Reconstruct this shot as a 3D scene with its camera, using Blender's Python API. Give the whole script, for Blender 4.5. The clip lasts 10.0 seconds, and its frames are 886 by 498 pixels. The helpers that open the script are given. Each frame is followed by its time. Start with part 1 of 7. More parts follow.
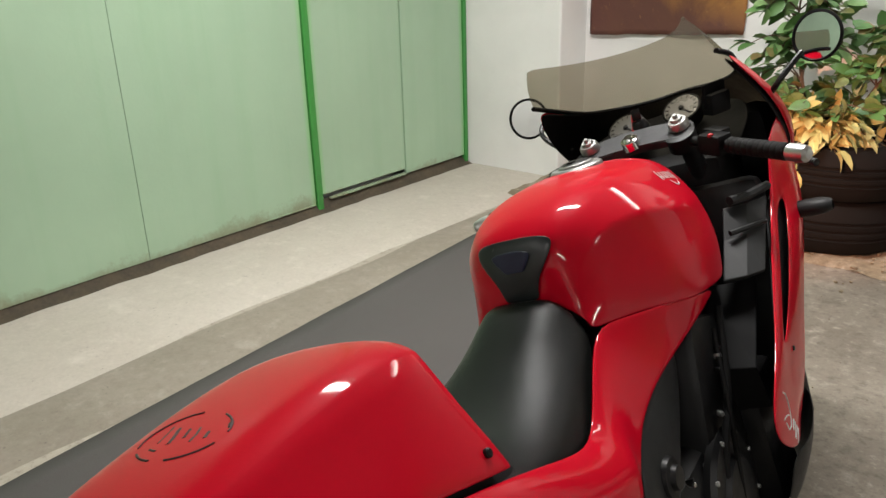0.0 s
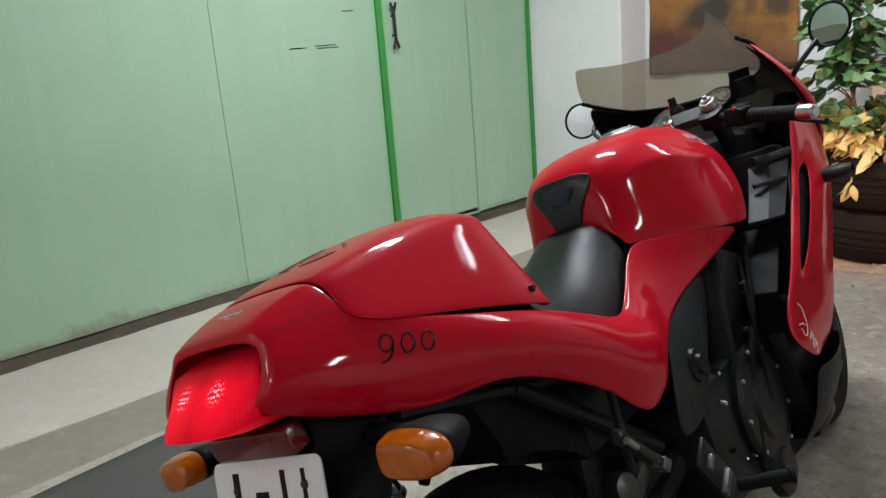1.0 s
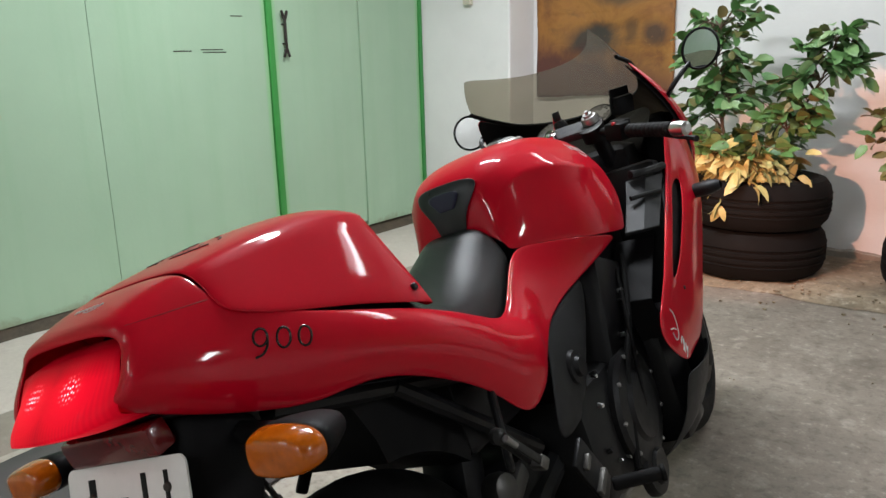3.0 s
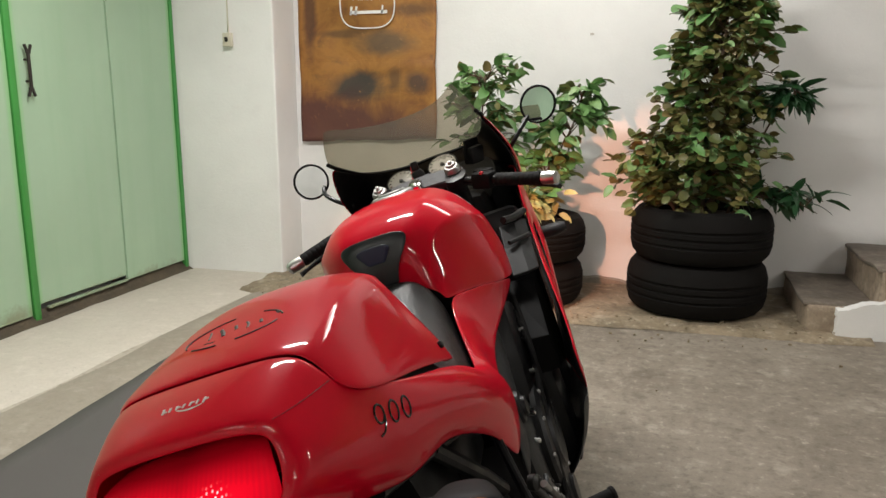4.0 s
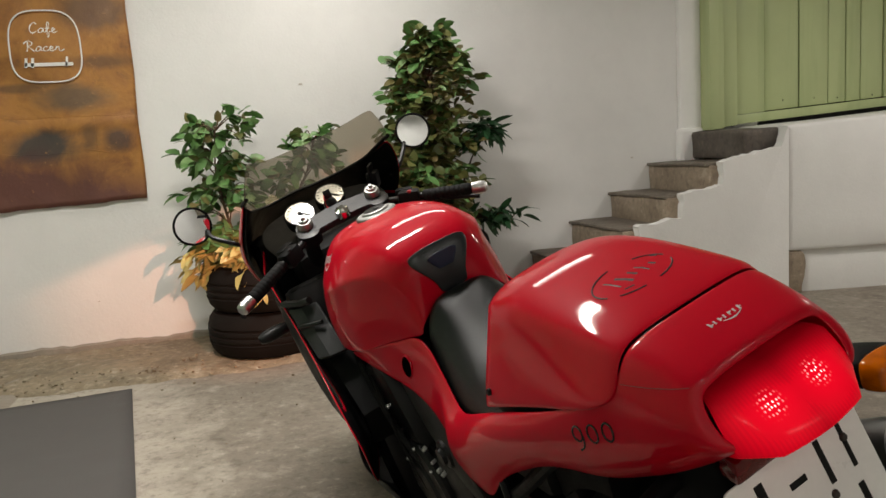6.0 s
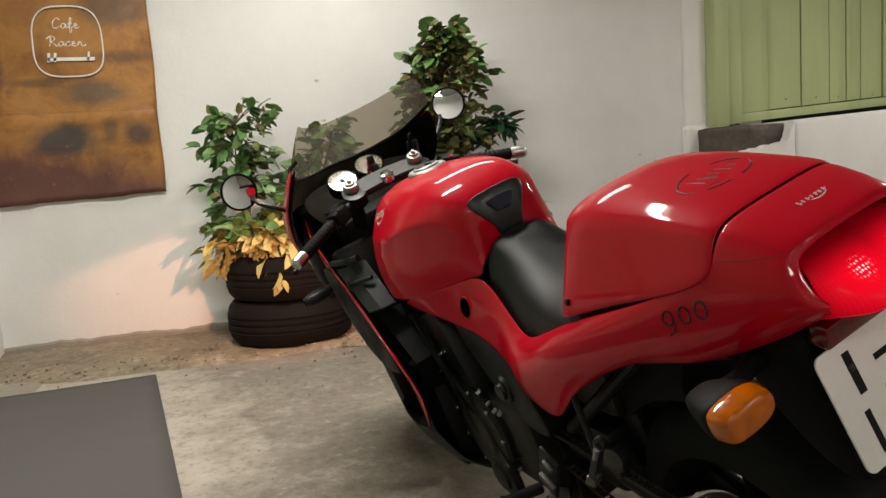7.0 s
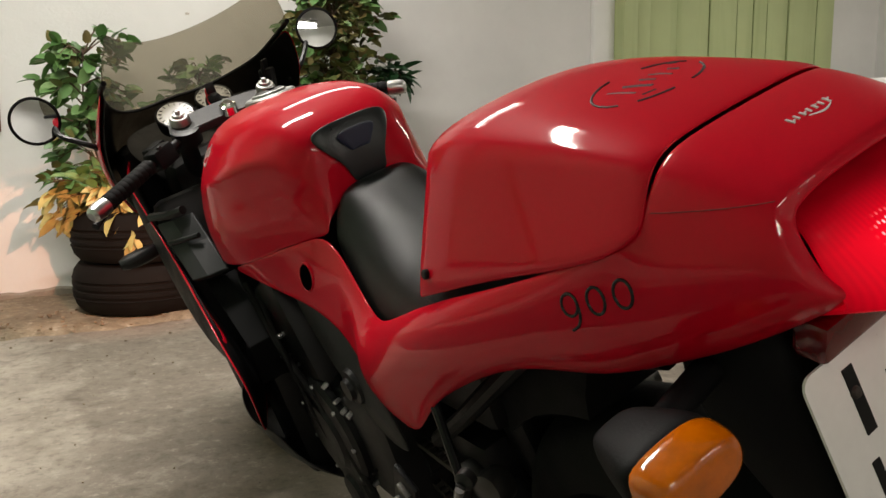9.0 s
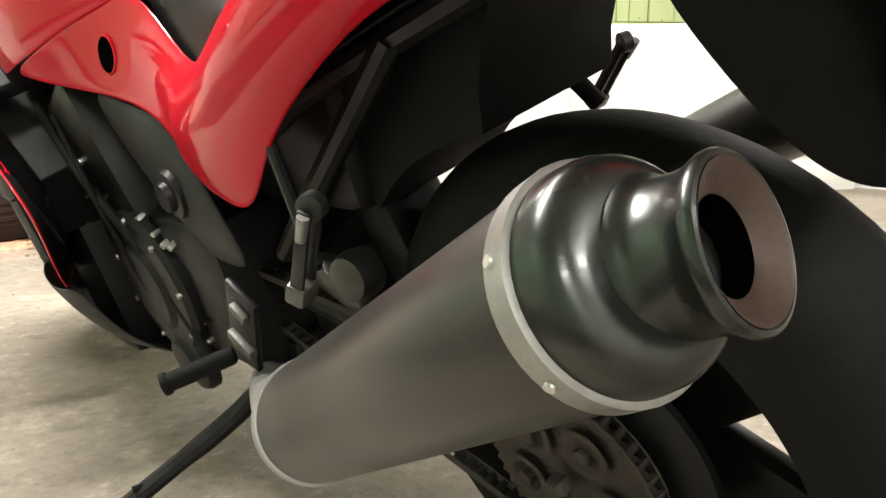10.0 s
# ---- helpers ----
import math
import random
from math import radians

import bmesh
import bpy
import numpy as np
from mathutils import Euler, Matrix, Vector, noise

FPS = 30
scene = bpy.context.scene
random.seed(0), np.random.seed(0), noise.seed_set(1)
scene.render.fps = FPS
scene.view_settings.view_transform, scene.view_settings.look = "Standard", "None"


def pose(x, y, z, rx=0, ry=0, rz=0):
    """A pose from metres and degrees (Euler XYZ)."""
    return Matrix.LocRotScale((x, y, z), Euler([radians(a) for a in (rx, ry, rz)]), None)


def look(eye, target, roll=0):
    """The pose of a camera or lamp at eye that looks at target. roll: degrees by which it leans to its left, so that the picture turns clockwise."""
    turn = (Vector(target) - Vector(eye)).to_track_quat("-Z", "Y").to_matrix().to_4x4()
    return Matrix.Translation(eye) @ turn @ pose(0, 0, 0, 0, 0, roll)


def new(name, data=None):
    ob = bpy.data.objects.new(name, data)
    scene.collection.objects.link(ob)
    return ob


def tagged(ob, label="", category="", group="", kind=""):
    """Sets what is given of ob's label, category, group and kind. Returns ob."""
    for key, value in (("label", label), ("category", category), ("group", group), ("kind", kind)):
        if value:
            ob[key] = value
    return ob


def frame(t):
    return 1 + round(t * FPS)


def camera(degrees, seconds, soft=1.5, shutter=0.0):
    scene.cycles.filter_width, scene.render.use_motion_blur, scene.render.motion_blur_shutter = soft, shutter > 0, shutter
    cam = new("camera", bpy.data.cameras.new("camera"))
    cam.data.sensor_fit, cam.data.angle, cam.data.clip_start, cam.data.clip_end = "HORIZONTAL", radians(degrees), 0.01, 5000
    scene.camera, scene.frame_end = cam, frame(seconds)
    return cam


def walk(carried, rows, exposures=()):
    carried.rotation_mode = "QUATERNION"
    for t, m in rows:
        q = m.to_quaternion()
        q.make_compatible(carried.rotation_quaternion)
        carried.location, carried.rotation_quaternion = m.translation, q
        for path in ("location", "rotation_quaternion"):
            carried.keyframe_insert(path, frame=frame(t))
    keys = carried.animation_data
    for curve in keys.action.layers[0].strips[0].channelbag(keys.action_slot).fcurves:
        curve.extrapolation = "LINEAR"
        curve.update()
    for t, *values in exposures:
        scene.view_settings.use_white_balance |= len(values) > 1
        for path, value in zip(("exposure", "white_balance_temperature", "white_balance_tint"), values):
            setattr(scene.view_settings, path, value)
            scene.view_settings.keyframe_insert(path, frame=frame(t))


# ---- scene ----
cam = camera(59.9, 10.0)
PATH = [
    (0, (0.054, 0.047, 1.383), (-1.157, 1.473, 0.675), -1.7),
    (0.5, (0.204, -0.121, 1.325), (-1.104, 1.289, 0.776), -4.3),
    (1, (0.305, -0.211, 1.23), (-1.086, 1.13, 0.711), -4.6),
    (1.5, (0.395, -0.178, 1.184), (-1.014, 1.147, 0.675), -4.1),
    (2, (0.412, -0.132, 1.19), (-0.995, 1.198, 0.689), -4.1),
    (2.2, (0.411, -0.127, 1.185), (-0.992, 1.208, 0.685), -4.0),
    (3.3, (0.227, -0.268, 1.215), (-0.794, 1.384, 0.738), -1.0),
    (3.5, (0.159, -0.323, 1.232), (-0.734, 1.405, 0.766), -0.9),
    (4, (-0.084, -0.399, 1.229), (-0.611, 1.489, 0.832), -0.0),
    (4.5, (-0.347, -0.466, 1.211), (-0.497, 1.495, 0.849), -0.6),
    (5, (-0.619, -0.561, 1.188), (-0.42, 1.397, 0.833), -2.1),
    (5.5, (-0.852, -0.548, 1.15), (-0.412, 1.377, 0.835), -2.6),
    (5.7, (-0.945, -0.529, 1.156), (-0.452, 1.387, 0.864), -2.8),
    (6.8, (-1.216, -0.569, 1.031), (-0.647, 1.334, 0.8), -4.2),
    (7, (-1.231, -0.576, 0.999), (-0.674, 1.332, 0.777), -3.6),
    (7.5, (-1.231, -0.576, 0.969), (-0.692, 1.335, 0.731), -2.7),
    (8, (-1.209, -0.557, 0.978), (-0.626, 1.339, 0.718), -1.6),
    (8.5, (-1.088, -0.402, 1.049), (-0.414, 1.457, 0.75), -1.2),
    (9, (-1.007, -0.217, 0.921), (-0.223, 1.596, 0.607), -0.9),
    (9.5, (-0.913, -0.065, 0.708), (0.06, 1.646, 0.353), -0.6),
    (10, (-0.907, -0.037, 0.605), (0.172, 1.609, 0.246), 0.2),
]
EXPOSURES = [(0.0, 0.02, 6300, 10), (0.5, -0.12, 6200, 10), (1.0, -0.16, 5700, 8), (2.0, -0.08, 5250, 8), (3.0, -0.05, 5800, 9), (4.0, 0.0, 6400, 10), (4.5, -0.15, 6500, 10), (5.0, -0.34, 6600, 10), (5.5, -0.38, 6600, 10), (7.5, -0.2, 6700, 10), (8.5, -0.3, 6700, 10), (9.0, -0.2, 6700, 10), (9.5, 1.15, 6600, 10), (10.0, 1.55, 6500, 9)]
walk(cam, [(t, look(eye, target, roll)) for t, eye, target, roll in PATH], EXPOSURES)

# ---------- light ----------
world = bpy.data.worlds.new("world")
scene.world = world
world.use_nodes = True
world.node_tree.nodes["Background"].inputs[0].default_value = (0.5, 0.55, 0.6, 1)
world.node_tree.nodes["Background"].inputs[1].default_value = 0.02


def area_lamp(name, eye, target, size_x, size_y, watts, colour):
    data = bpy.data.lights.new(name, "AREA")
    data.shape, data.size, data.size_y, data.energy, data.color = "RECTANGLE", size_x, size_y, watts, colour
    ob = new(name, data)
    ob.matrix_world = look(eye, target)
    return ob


# unseen lamps: first two placed from paint highlights, the rest added fill
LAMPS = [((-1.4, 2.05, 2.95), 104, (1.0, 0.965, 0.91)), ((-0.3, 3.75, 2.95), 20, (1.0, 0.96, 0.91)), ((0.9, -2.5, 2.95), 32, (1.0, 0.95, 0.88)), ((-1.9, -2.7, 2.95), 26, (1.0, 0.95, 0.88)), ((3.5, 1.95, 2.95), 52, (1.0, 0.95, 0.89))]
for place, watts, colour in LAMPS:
    area_lamp("assumed_light", (place[0], place[1], place[2] - 0.1), (place[0], place[1] + 0.001, 0), 1.25, 0.16, watts, colour)

# ---------- materials ----------


def nodes_of(name):
    m = bpy.data.materials.new(name)
    m.use_nodes = True
    tree = m.node_tree
    return m, tree, tree.nodes["Principled BSDF"]


def ramp(tree, source, stops):
    node = tree.nodes.new("ShaderNodeValToRGB")
    els = node.color_ramp.elements
    while len(els) < len(stops):
        els.new(0.5)
    for el, (pos, col) in zip(els, stops):
        el.position = pos
        el.color = (*col, 1) if len(col) == 3 else col
    tree.links.new(source, node.inputs[0])
    return node.outputs[0]


def noise_tex(tree, coord, scale, detail=5.0, rough=0.6, stretch=(1, 1, 1), distort=0.0):
    mapping = tree.nodes.new("ShaderNodeMapping")
    mapping.inputs["Scale"].default_value = stretch
    tree.links.new(coord, mapping.inputs[0])
    n = tree.nodes.new("ShaderNodeTexNoise")
    n.inputs["Scale"].default_value, n.inputs["Detail"].default_value, n.inputs["Roughness"].default_value = scale, detail, rough
    n.inputs["Distortion"].default_value = distort
    tree.links.new(mapping.outputs[0], n.inputs["Vector"])
    return n.outputs["Fac"]


def mix(tree, fac, a, b, kind="MIX"):
    node = tree.nodes.new("ShaderNodeMix")
    node.data_type, node.blend_type = "RGBA", kind
    for value, slot in ((fac, node.inputs["Factor"]), (a, node.inputs["A"]), (b, node.inputs["B"])):
        if isinstance(value, (int, float)):
            slot.default_value = value
        elif isinstance(value, tuple):
            slot.default_value = (*value, 1)
        else:
            tree.links.new(value, slot)
    return node.outputs["Result"]


def coords(tree, kind="Object"):
    return tree.nodes.new("ShaderNodeTexCoord").outputs[kind]


def add_bump(tree, bsdf, height, strength, distance=0.01):
    b = tree.nodes.new("ShaderNodeBump")
    b.inputs["Strength"].default_value, b.inputs["Distance"].default_value = strength, distance
    tree.links.new(height, b.inputs["Height"])
    tree.links.new(b.outputs[0], bsdf.inputs["Normal"])


def surface(name, base, rough=0.5, metal=0.0, var=0.2, scale=8.0, fine=90.0, bump=0.1, coat=0.0, rough_var=0.15, spread=0.0, spec=0.5, coat_rough=0.075):
    """A painted, cast or moulded surface: two scales of colour variation, uneven gloss and a fine relief."""
    m, tree, b = nodes_of(name)
    c = coords(tree)
    big, small = noise_tex(tree, c, scale), noise_tex(tree, c, fine, 3.0)
    dark, light = tuple(v * (1 - var) for v in base), tuple(min(1, v * (1 + var)) for v in base)
    col = mix(tree, 0.35, ramp(tree, big, [(0.3, dark), (0.7, light)]), ramp(tree, small, [(0.3, dark), (0.7, light)]))
    if spread:
        info = tree.nodes.new("ShaderNodeObjectInfo")
        col = mix(tree, 1.0, col, ramp(tree, info.outputs["Random"], [(0, (1 - spread,) * 3), (1, (1.0,) * 3)]), "MULTIPLY")
    tree.links.new(col, b.inputs["Base Color"])
    tree.links.new(ramp(tree, big, [(0.25, (max(0.02, rough - rough_var),) * 3), (0.75, (min(1, rough + rough_var),) * 3)]), b.inputs["Roughness"])
    b.inputs["Metallic"].default_value = metal
    b.inputs["Specular IOR Level"].default_value = spec
    b.inputs["Coat Weight"].default_value = coat
    b.inputs["Coat Roughness"].default_value = coat_rough
    if bump:
        add_bump(tree, b, small, bump, 0.002)
    return m


RED = surface("red_paint", (0.475, 0.0012, 0.014), 0.45, 0.0, 0.06, 3.0, 300.0, 0.0, 0.50, 0.05, spec=0.03, coat_rough=0.055)
BLACK_PLASTIC = surface("black_plastic", (0.0046, 0.0046, 0.005), 0.6, 0, 0.25, 12, 400, 0.15, spec=0.12)
GREY_PLASTIC = surface("grey_plastic", (0.014, 0.0145, 0.015), 0.55, 0, 0.15, 10, 400, 0.12, spec=0.25)
BLACK_METAL = surface("black_metal", (0.006, 0.006, 0.0065), 0.42, 0.0, 0.3, 14, 200, 0.15, spec=0.24)
SEAT_VINYL = surface("seat_vinyl", (0.0075, 0.0085, 0.008), 0.34, 0, 0.25, 6, 500, 0.35, 0.0, 0.08, spec=0.17)
RUBBER = surface("rubber", (0.0045, 0.0043, 0.0043), 0.75, 0, 0.25, 9, 150, 0.3, spec=0.2)
OLD_RUBBER = surface("old_rubber", (0.0068, 0.0060, 0.0055), 0.8, 0, 0.35, 5, 120, 0.4, spec=0.13)
ALLOY = surface("alloy", (0.55, 0.55, 0.54), 0.35, 1.0, 0.12, 15, 200, 0.1)
YOKE_GREY = surface("yoke_grey", (0.020, 0.020, 0.022), 0.5, 0.1, 0.15, 15, 250, 0.2)
DULL_ALLOY = surface("dull_alloy", (0.30, 0.30, 0.29), 0.45, 0.9, 0.2, 15, 200, 0.15)
WORN_BLACK = surface("worn_black_metal", (0.022, 0.022, 0.021), 0.4, 0.5, 0.35, 30, 200, 0.2)
WORN_ALLOY = surface("worn_alloy", (0.13, 0.125, 0.115), 0.5, 0.7, 0.35, 25, 200, 0.25)
CHROME = surface("chrome", (0.75, 0.75, 0.74), 0.10, 1.0, 0.05, 12, 200, 0.0, 0.0, 0.05)
CARBON = surface("dark_steel", (0.050, 0.053, 0.050), 0.30, 0.9, 0.25, 10, 120, 0.05, 0.15, 0.08)
BURNT_STEEL = surface("burnt_steel", (0.055, 0.034, 0.026), 0.55, 0.4, 0.35, 60, 300, 0.1)
CAN_GREY = surface("can_titanium", (0.062, 0.060, 0.056), 0.36, 0.85, 0.12, 6, 300, 0.03, 0.0, 0.06)
SIGN_WHITE = surface("plate_white", (0.74, 0.74, 0.72), 0.35, 0, 0.05, 8, 100, 0.0, 0.3)
FADED_INK = surface("faded_ink", (0.15, 0.005, 0.008), 0.5, 0, 0.4, 40, 200, 0.0)
STAMP_INK = surface("stamp_ink", (0.022, 0.004, 0.005), 0.6, 0, 0.5, 60, 200, 0.0)
GLOSS_BLACK = surface("gloss_black_plastic", (0.007, 0.006, 0.006), 0.22, 0, 0.1, 8, 100, 0.0, spec=0.5)
INK = surface("black_ink", (0.005, 0.005, 0.005), 0.5, 0, 0.1, 8, 100, 0.0, spec=0.2)
# near-black that puts the shade of deep holes into the colour
HOLE_BLACK = surface("hole_black", (0.0015, 0.0014, 0.0013), 0.95, 0, 0.2, 30, 200, 0.0, spec=0.0)
SILVER_INK = surface("silver_ink", (0.60, 0.60, 0.59), 0.35, 0.1, 0.1, 40, 200, 0.0)
CHALK = surface("white_lettering", (0.82, 0.80, 0.76), 0.7, 0, 0.08, 30, 200, 0.05)
RED_TAG = surface("red_cloth", (0.5, 0.01, 0.02), 0.7, 0, 0.15, 40, 300, 0.2)
DIAL = surface("dial_face", (0.080, 0.078, 0.074), 0.3, 0, 0.06, 20, 200, 0.0, 0.5)
BARK = surface("bark", (0.10, 0.065, 0.04), 0.85, 0, 0.3, 25, 150, 0.5)
SOIL = surface("soil", (0.055, 0.04, 0.03), 0.95, 0, 0.4, 20, 120, 0.8)
SWITCH_PLASTIC = surface("old_ivory_plastic", (0.62, 0.58, 0.46), 0.5, 0, 0.12, 20, 100, 0.05)
STEEL = surface("worn_steel", (0.055, 0.047, 0.042), 0.55, 0.7, 0.3, 25, 120, 0.2)


def lens_plastic(name, base, rough=0.12, clear=0.35):
    m, tree, b = nodes_of(name)
    c = coords(tree)
    n = noise_tex(tree, c, 160, 1.0)
    tree.links.new(ramp(tree, noise_tex(tree, c, 45, 3.0), [(0.34, tuple(v * 0.72 for v in base)), (0.62, base)]), b.inputs["Base Color"])
    b.inputs["Roughness"].default_value = rough
    b.inputs["Subsurface Weight"].default_value = 0.0
    b.inputs["Transmission Weight"].default_value = clear
    b.inputs["Subsurface Radius"].default_value = (0.02, 0.008, 0.002)
    b.inputs["Coat Weight"].default_value = 0.4
    add_bump(tree, b, n, 0.12, 0.002)
    return m


AMBER = lens_plastic("amber_lens", (0.72, 0.16, 0.0), 0.12, 0.3)


def tail_lens():
    m, tree, b = nodes_of("lit_red_lens")
    c = coords(tree)
    b.inputs["Base Color"].default_value = (0.20, 0.001, 0.006, 1)
    b.inputs["Roughness"].default_value = 0.4
    b.inputs["Coat Weight"].default_value = 0.03
    b.inputs["Specular IOR Level"].default_value = 0.04
    sep = tree.nodes.new("ShaderNodeSeparateXYZ")
    tree.links.new(c, sep.inputs[0])
    # two bulbs behind a prismatic lens
    vor = tree.nodes.new("ShaderNodeTexVoronoi")
    vor.inputs["Scale"].default_value = 205.0
    vor.inputs["Randomness"].default_value = 0.45
    vor.voronoi_dimensions = "2D"
    flat = tree.nodes.new("ShaderNodeCombineXYZ")
    tree.links.new(sep.outputs["X"], flat.inputs["X"])
    tree.links.new(sep.outputs["Z"], flat.inputs["Y"])
    tree.links.new(flat.outputs[0], vor.inputs["Vector"])
    spots = ramp(tree, vor.outputs["Distance"], [(0.14, (1, 1, 1)), (0.30, (0, 0, 0))])
    total = None
    glow = None
    for x in (-0.036, 0.036):
        d = tree.nodes.new("ShaderNodeVectorMath")
        d.operation = "DISTANCE"
        d.inputs[1].default_value = (x, -0.726, 0.922)
        tree.links.new(c, d.inputs[0])
        near = ramp(tree, d.outputs["Value"], [(0.005, (1, 1, 1)), (0.020, (0, 0, 0))])
        far = ramp(tree, d.outputs["Value"], [(0.0, (1, 1, 1)), (0.030, (0.8, 0.8, 0.8)), (0.055, (0.5, 0.5, 0.5)), (0.080, (0.12, 0.12, 0.12))])
        total = near if total is None else mix(tree, 1.0, total, near, "LIGHTEN")
        glow = far if glow is None else mix(tree, 1.0, glow, far, "LIGHTEN")
    hot = mix(tree, 1.0, total, spots, "MULTIPLY")
    em = mix(tree, hot, (1.0, 0.002, 0.018), (1.0, 0.62, 0.62))
    tree.links.new(em, b.inputs["Emission Color"])
    k = tree.nodes.new("ShaderNodeMath")
    k.operation = "MULTIPLY_ADD"
    tree.links.new(hot, k.inputs[0])
    k.inputs[1].default_value = 3.0
    g = tree.nodes.new("ShaderNodeMath")
    g.operation = "MULTIPLY"
    tree.links.new(glow, g.inputs[0])
    g.inputs[1].default_value = 1.25
    shade = tree.nodes.new("ShaderNodeMath")
    shade.operation = "MULTIPLY"
    tree.links.new(ramp(tree, sep.outputs["Z"], [(0.918, (1, 1, 1)), (0.945, (0.14, 0.14, 0.14))]), shade.inputs[0])
    tree.links.new(g.outputs[0], shade.inputs[1])
    # moulded ribs across the lens
    rib = tree.nodes.new("ShaderNodeMath")
    rib.operation = "MULTIPLY"
    tree.links.new(sep.outputs["X"], rib.inputs[0])
    rib.inputs[1].default_value = 1250.0
    wave = tree.nodes.new("ShaderNodeMath")
    wave.operation = "SINE"
    tree.links.new(rib.outputs[0], wave.inputs[0])
    soft = tree.nodes.new("ShaderNodeMath")
    soft.operation = "MULTIPLY_ADD"
    tree.links.new(wave.outputs[0], soft.inputs[0])
    soft.inputs[1].default_value, soft.inputs[2].default_value = 0.05, 0.94
    ribbed = tree.nodes.new("ShaderNodeMath")
    ribbed.operation = "MULTIPLY"
    tree.links.new(shade.outputs[0], ribbed.inputs[0])
    tree.links.new(soft.outputs[0], ribbed.inputs[1])
    tree.links.new(ribbed.outputs[0], k.inputs[2])
    tree.links.new(k.outputs[0], b.inputs["Emission Strength"])
    return m


TAIL_LENS = tail_lens()
DIM_LENS = lens_plastic("dark_red_reflector", (0.12, 0.002, 0.004), 0.25, 0.0)


def emitter(name, colour, strength):
    m, tree, b = nodes_of(name)
    b.inputs["Emission Color"].default_value = (*colour, 1)
    b.inputs["Emission Strength"].default_value = strength
    return m


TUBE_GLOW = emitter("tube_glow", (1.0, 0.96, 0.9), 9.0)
HEAD_GLOW = emitter("headlight_glow", (1.0, 0.72, 0.42), 4.0)


def mirror_glass():
    m, tree, b = nodes_of("mirror_glass")
    b.inputs["Base Color"].default_value = (0.86, 0.88, 0.9, 1)
    b.inputs["Metallic"].default_value = 1.0
    b.inputs["Roughness"].default_value = 0.03
    return m


MIRROR = mirror_glass()


def tinted_screen():
    m, tree, b = nodes_of("tinted_acrylic")
    out = tree.nodes["Material Output"]
    clear = tree.nodes.new("ShaderNodeBsdfTransparent")
    c = coords(tree)
    smear = noise_tex(tree, c, 9, 4.0)
    tree.links.new(ramp(tree, smear, [(0.3, (0.38, 0.345, 0.27)), (0.7, (0.43, 0.39, 0.31))]), clear.inputs[0])
    # dust and fine scratches scatter a little light
    dust = tree.nodes.new("ShaderNodeBsdfTranslucent")
    dust.inputs[0].default_value = (0.50, 0.46, 0.37, 1)
    film = tree.nodes.new("ShaderNodeBsdfDiffuse")
    film.inputs[0].default_value = (0.42, 0.39, 0.32, 1)
    haze = tree.nodes.new("ShaderNodeMixShader")
    tree.links.new(dust.outputs[0], haze.inputs[1])
    tree.links.new(film.outputs[0], haze.inputs[2])
    veil = tree.nodes.new("ShaderNodeMixShader")
    veil.inputs[0].default_value = 0.11
    tree.links.new(clear.outputs[0], veil.inputs[1])
    tree.links.new(haze.outputs[0], veil.inputs[2])
    gloss = tree.nodes.new("ShaderNodeBsdfGlossy")
    gloss.inputs["Roughness"].default_value = 0.04
    mx = tree.nodes.new("ShaderNodeMixShader")
    mx.inputs[0].default_value = 0.05
    tree.links.new(veil.outputs[0], mx.inputs[1])
    tree.links.new(gloss.outputs[0], mx.inputs[2])
    tree.links.new(mx.outputs[0], out.inputs[0])
    return m


SCREEN = tinted_screen()


def plaster(name, base, grime):
    m, tree, b = nodes_of(name)
    c = coords(tree)
    big, mid, small = noise_tex(tree, c, 0.9, 6.0), noise_tex(tree, c, 5.0, 8.0, 0.65), noise_tex(tree, c, 60.0, 4.0)
    col = mix(tree, ramp(tree, big, [(0.40, (0, 0, 0)), (0.68, (1, 1, 1))]), base, tuple(v * 0.88 for v in base))
    col = mix(tree, ramp(tree, mid, [(0.62, (0, 0, 0)), (0.78, (0.5, 0.5, 0.5))]), col, tuple(v * 0.86 for v in base))
    chips = noise_tex(tree, c, 14.0, 6.0, 0.7)
    col = mix(tree, ramp(tree, chips, [(0.735, (0, 0, 0)), (0.76, (0.7, 0.7, 0.7))]), col, grime)
    tree.links.new(col, b.inputs["Base Color"])
    b.inputs["Roughness"].default_value = 0.85
    height = mix(tree, 0.3, mid, small)
    add_bump(tree, b, height, 0.35, 0.012)
    return m


WHITE_PLASTER = plaster("white_plaster", (0.80, 0.79, 0.77), (0.36, 0.34, 0.31))
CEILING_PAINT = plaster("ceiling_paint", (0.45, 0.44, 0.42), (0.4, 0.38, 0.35))


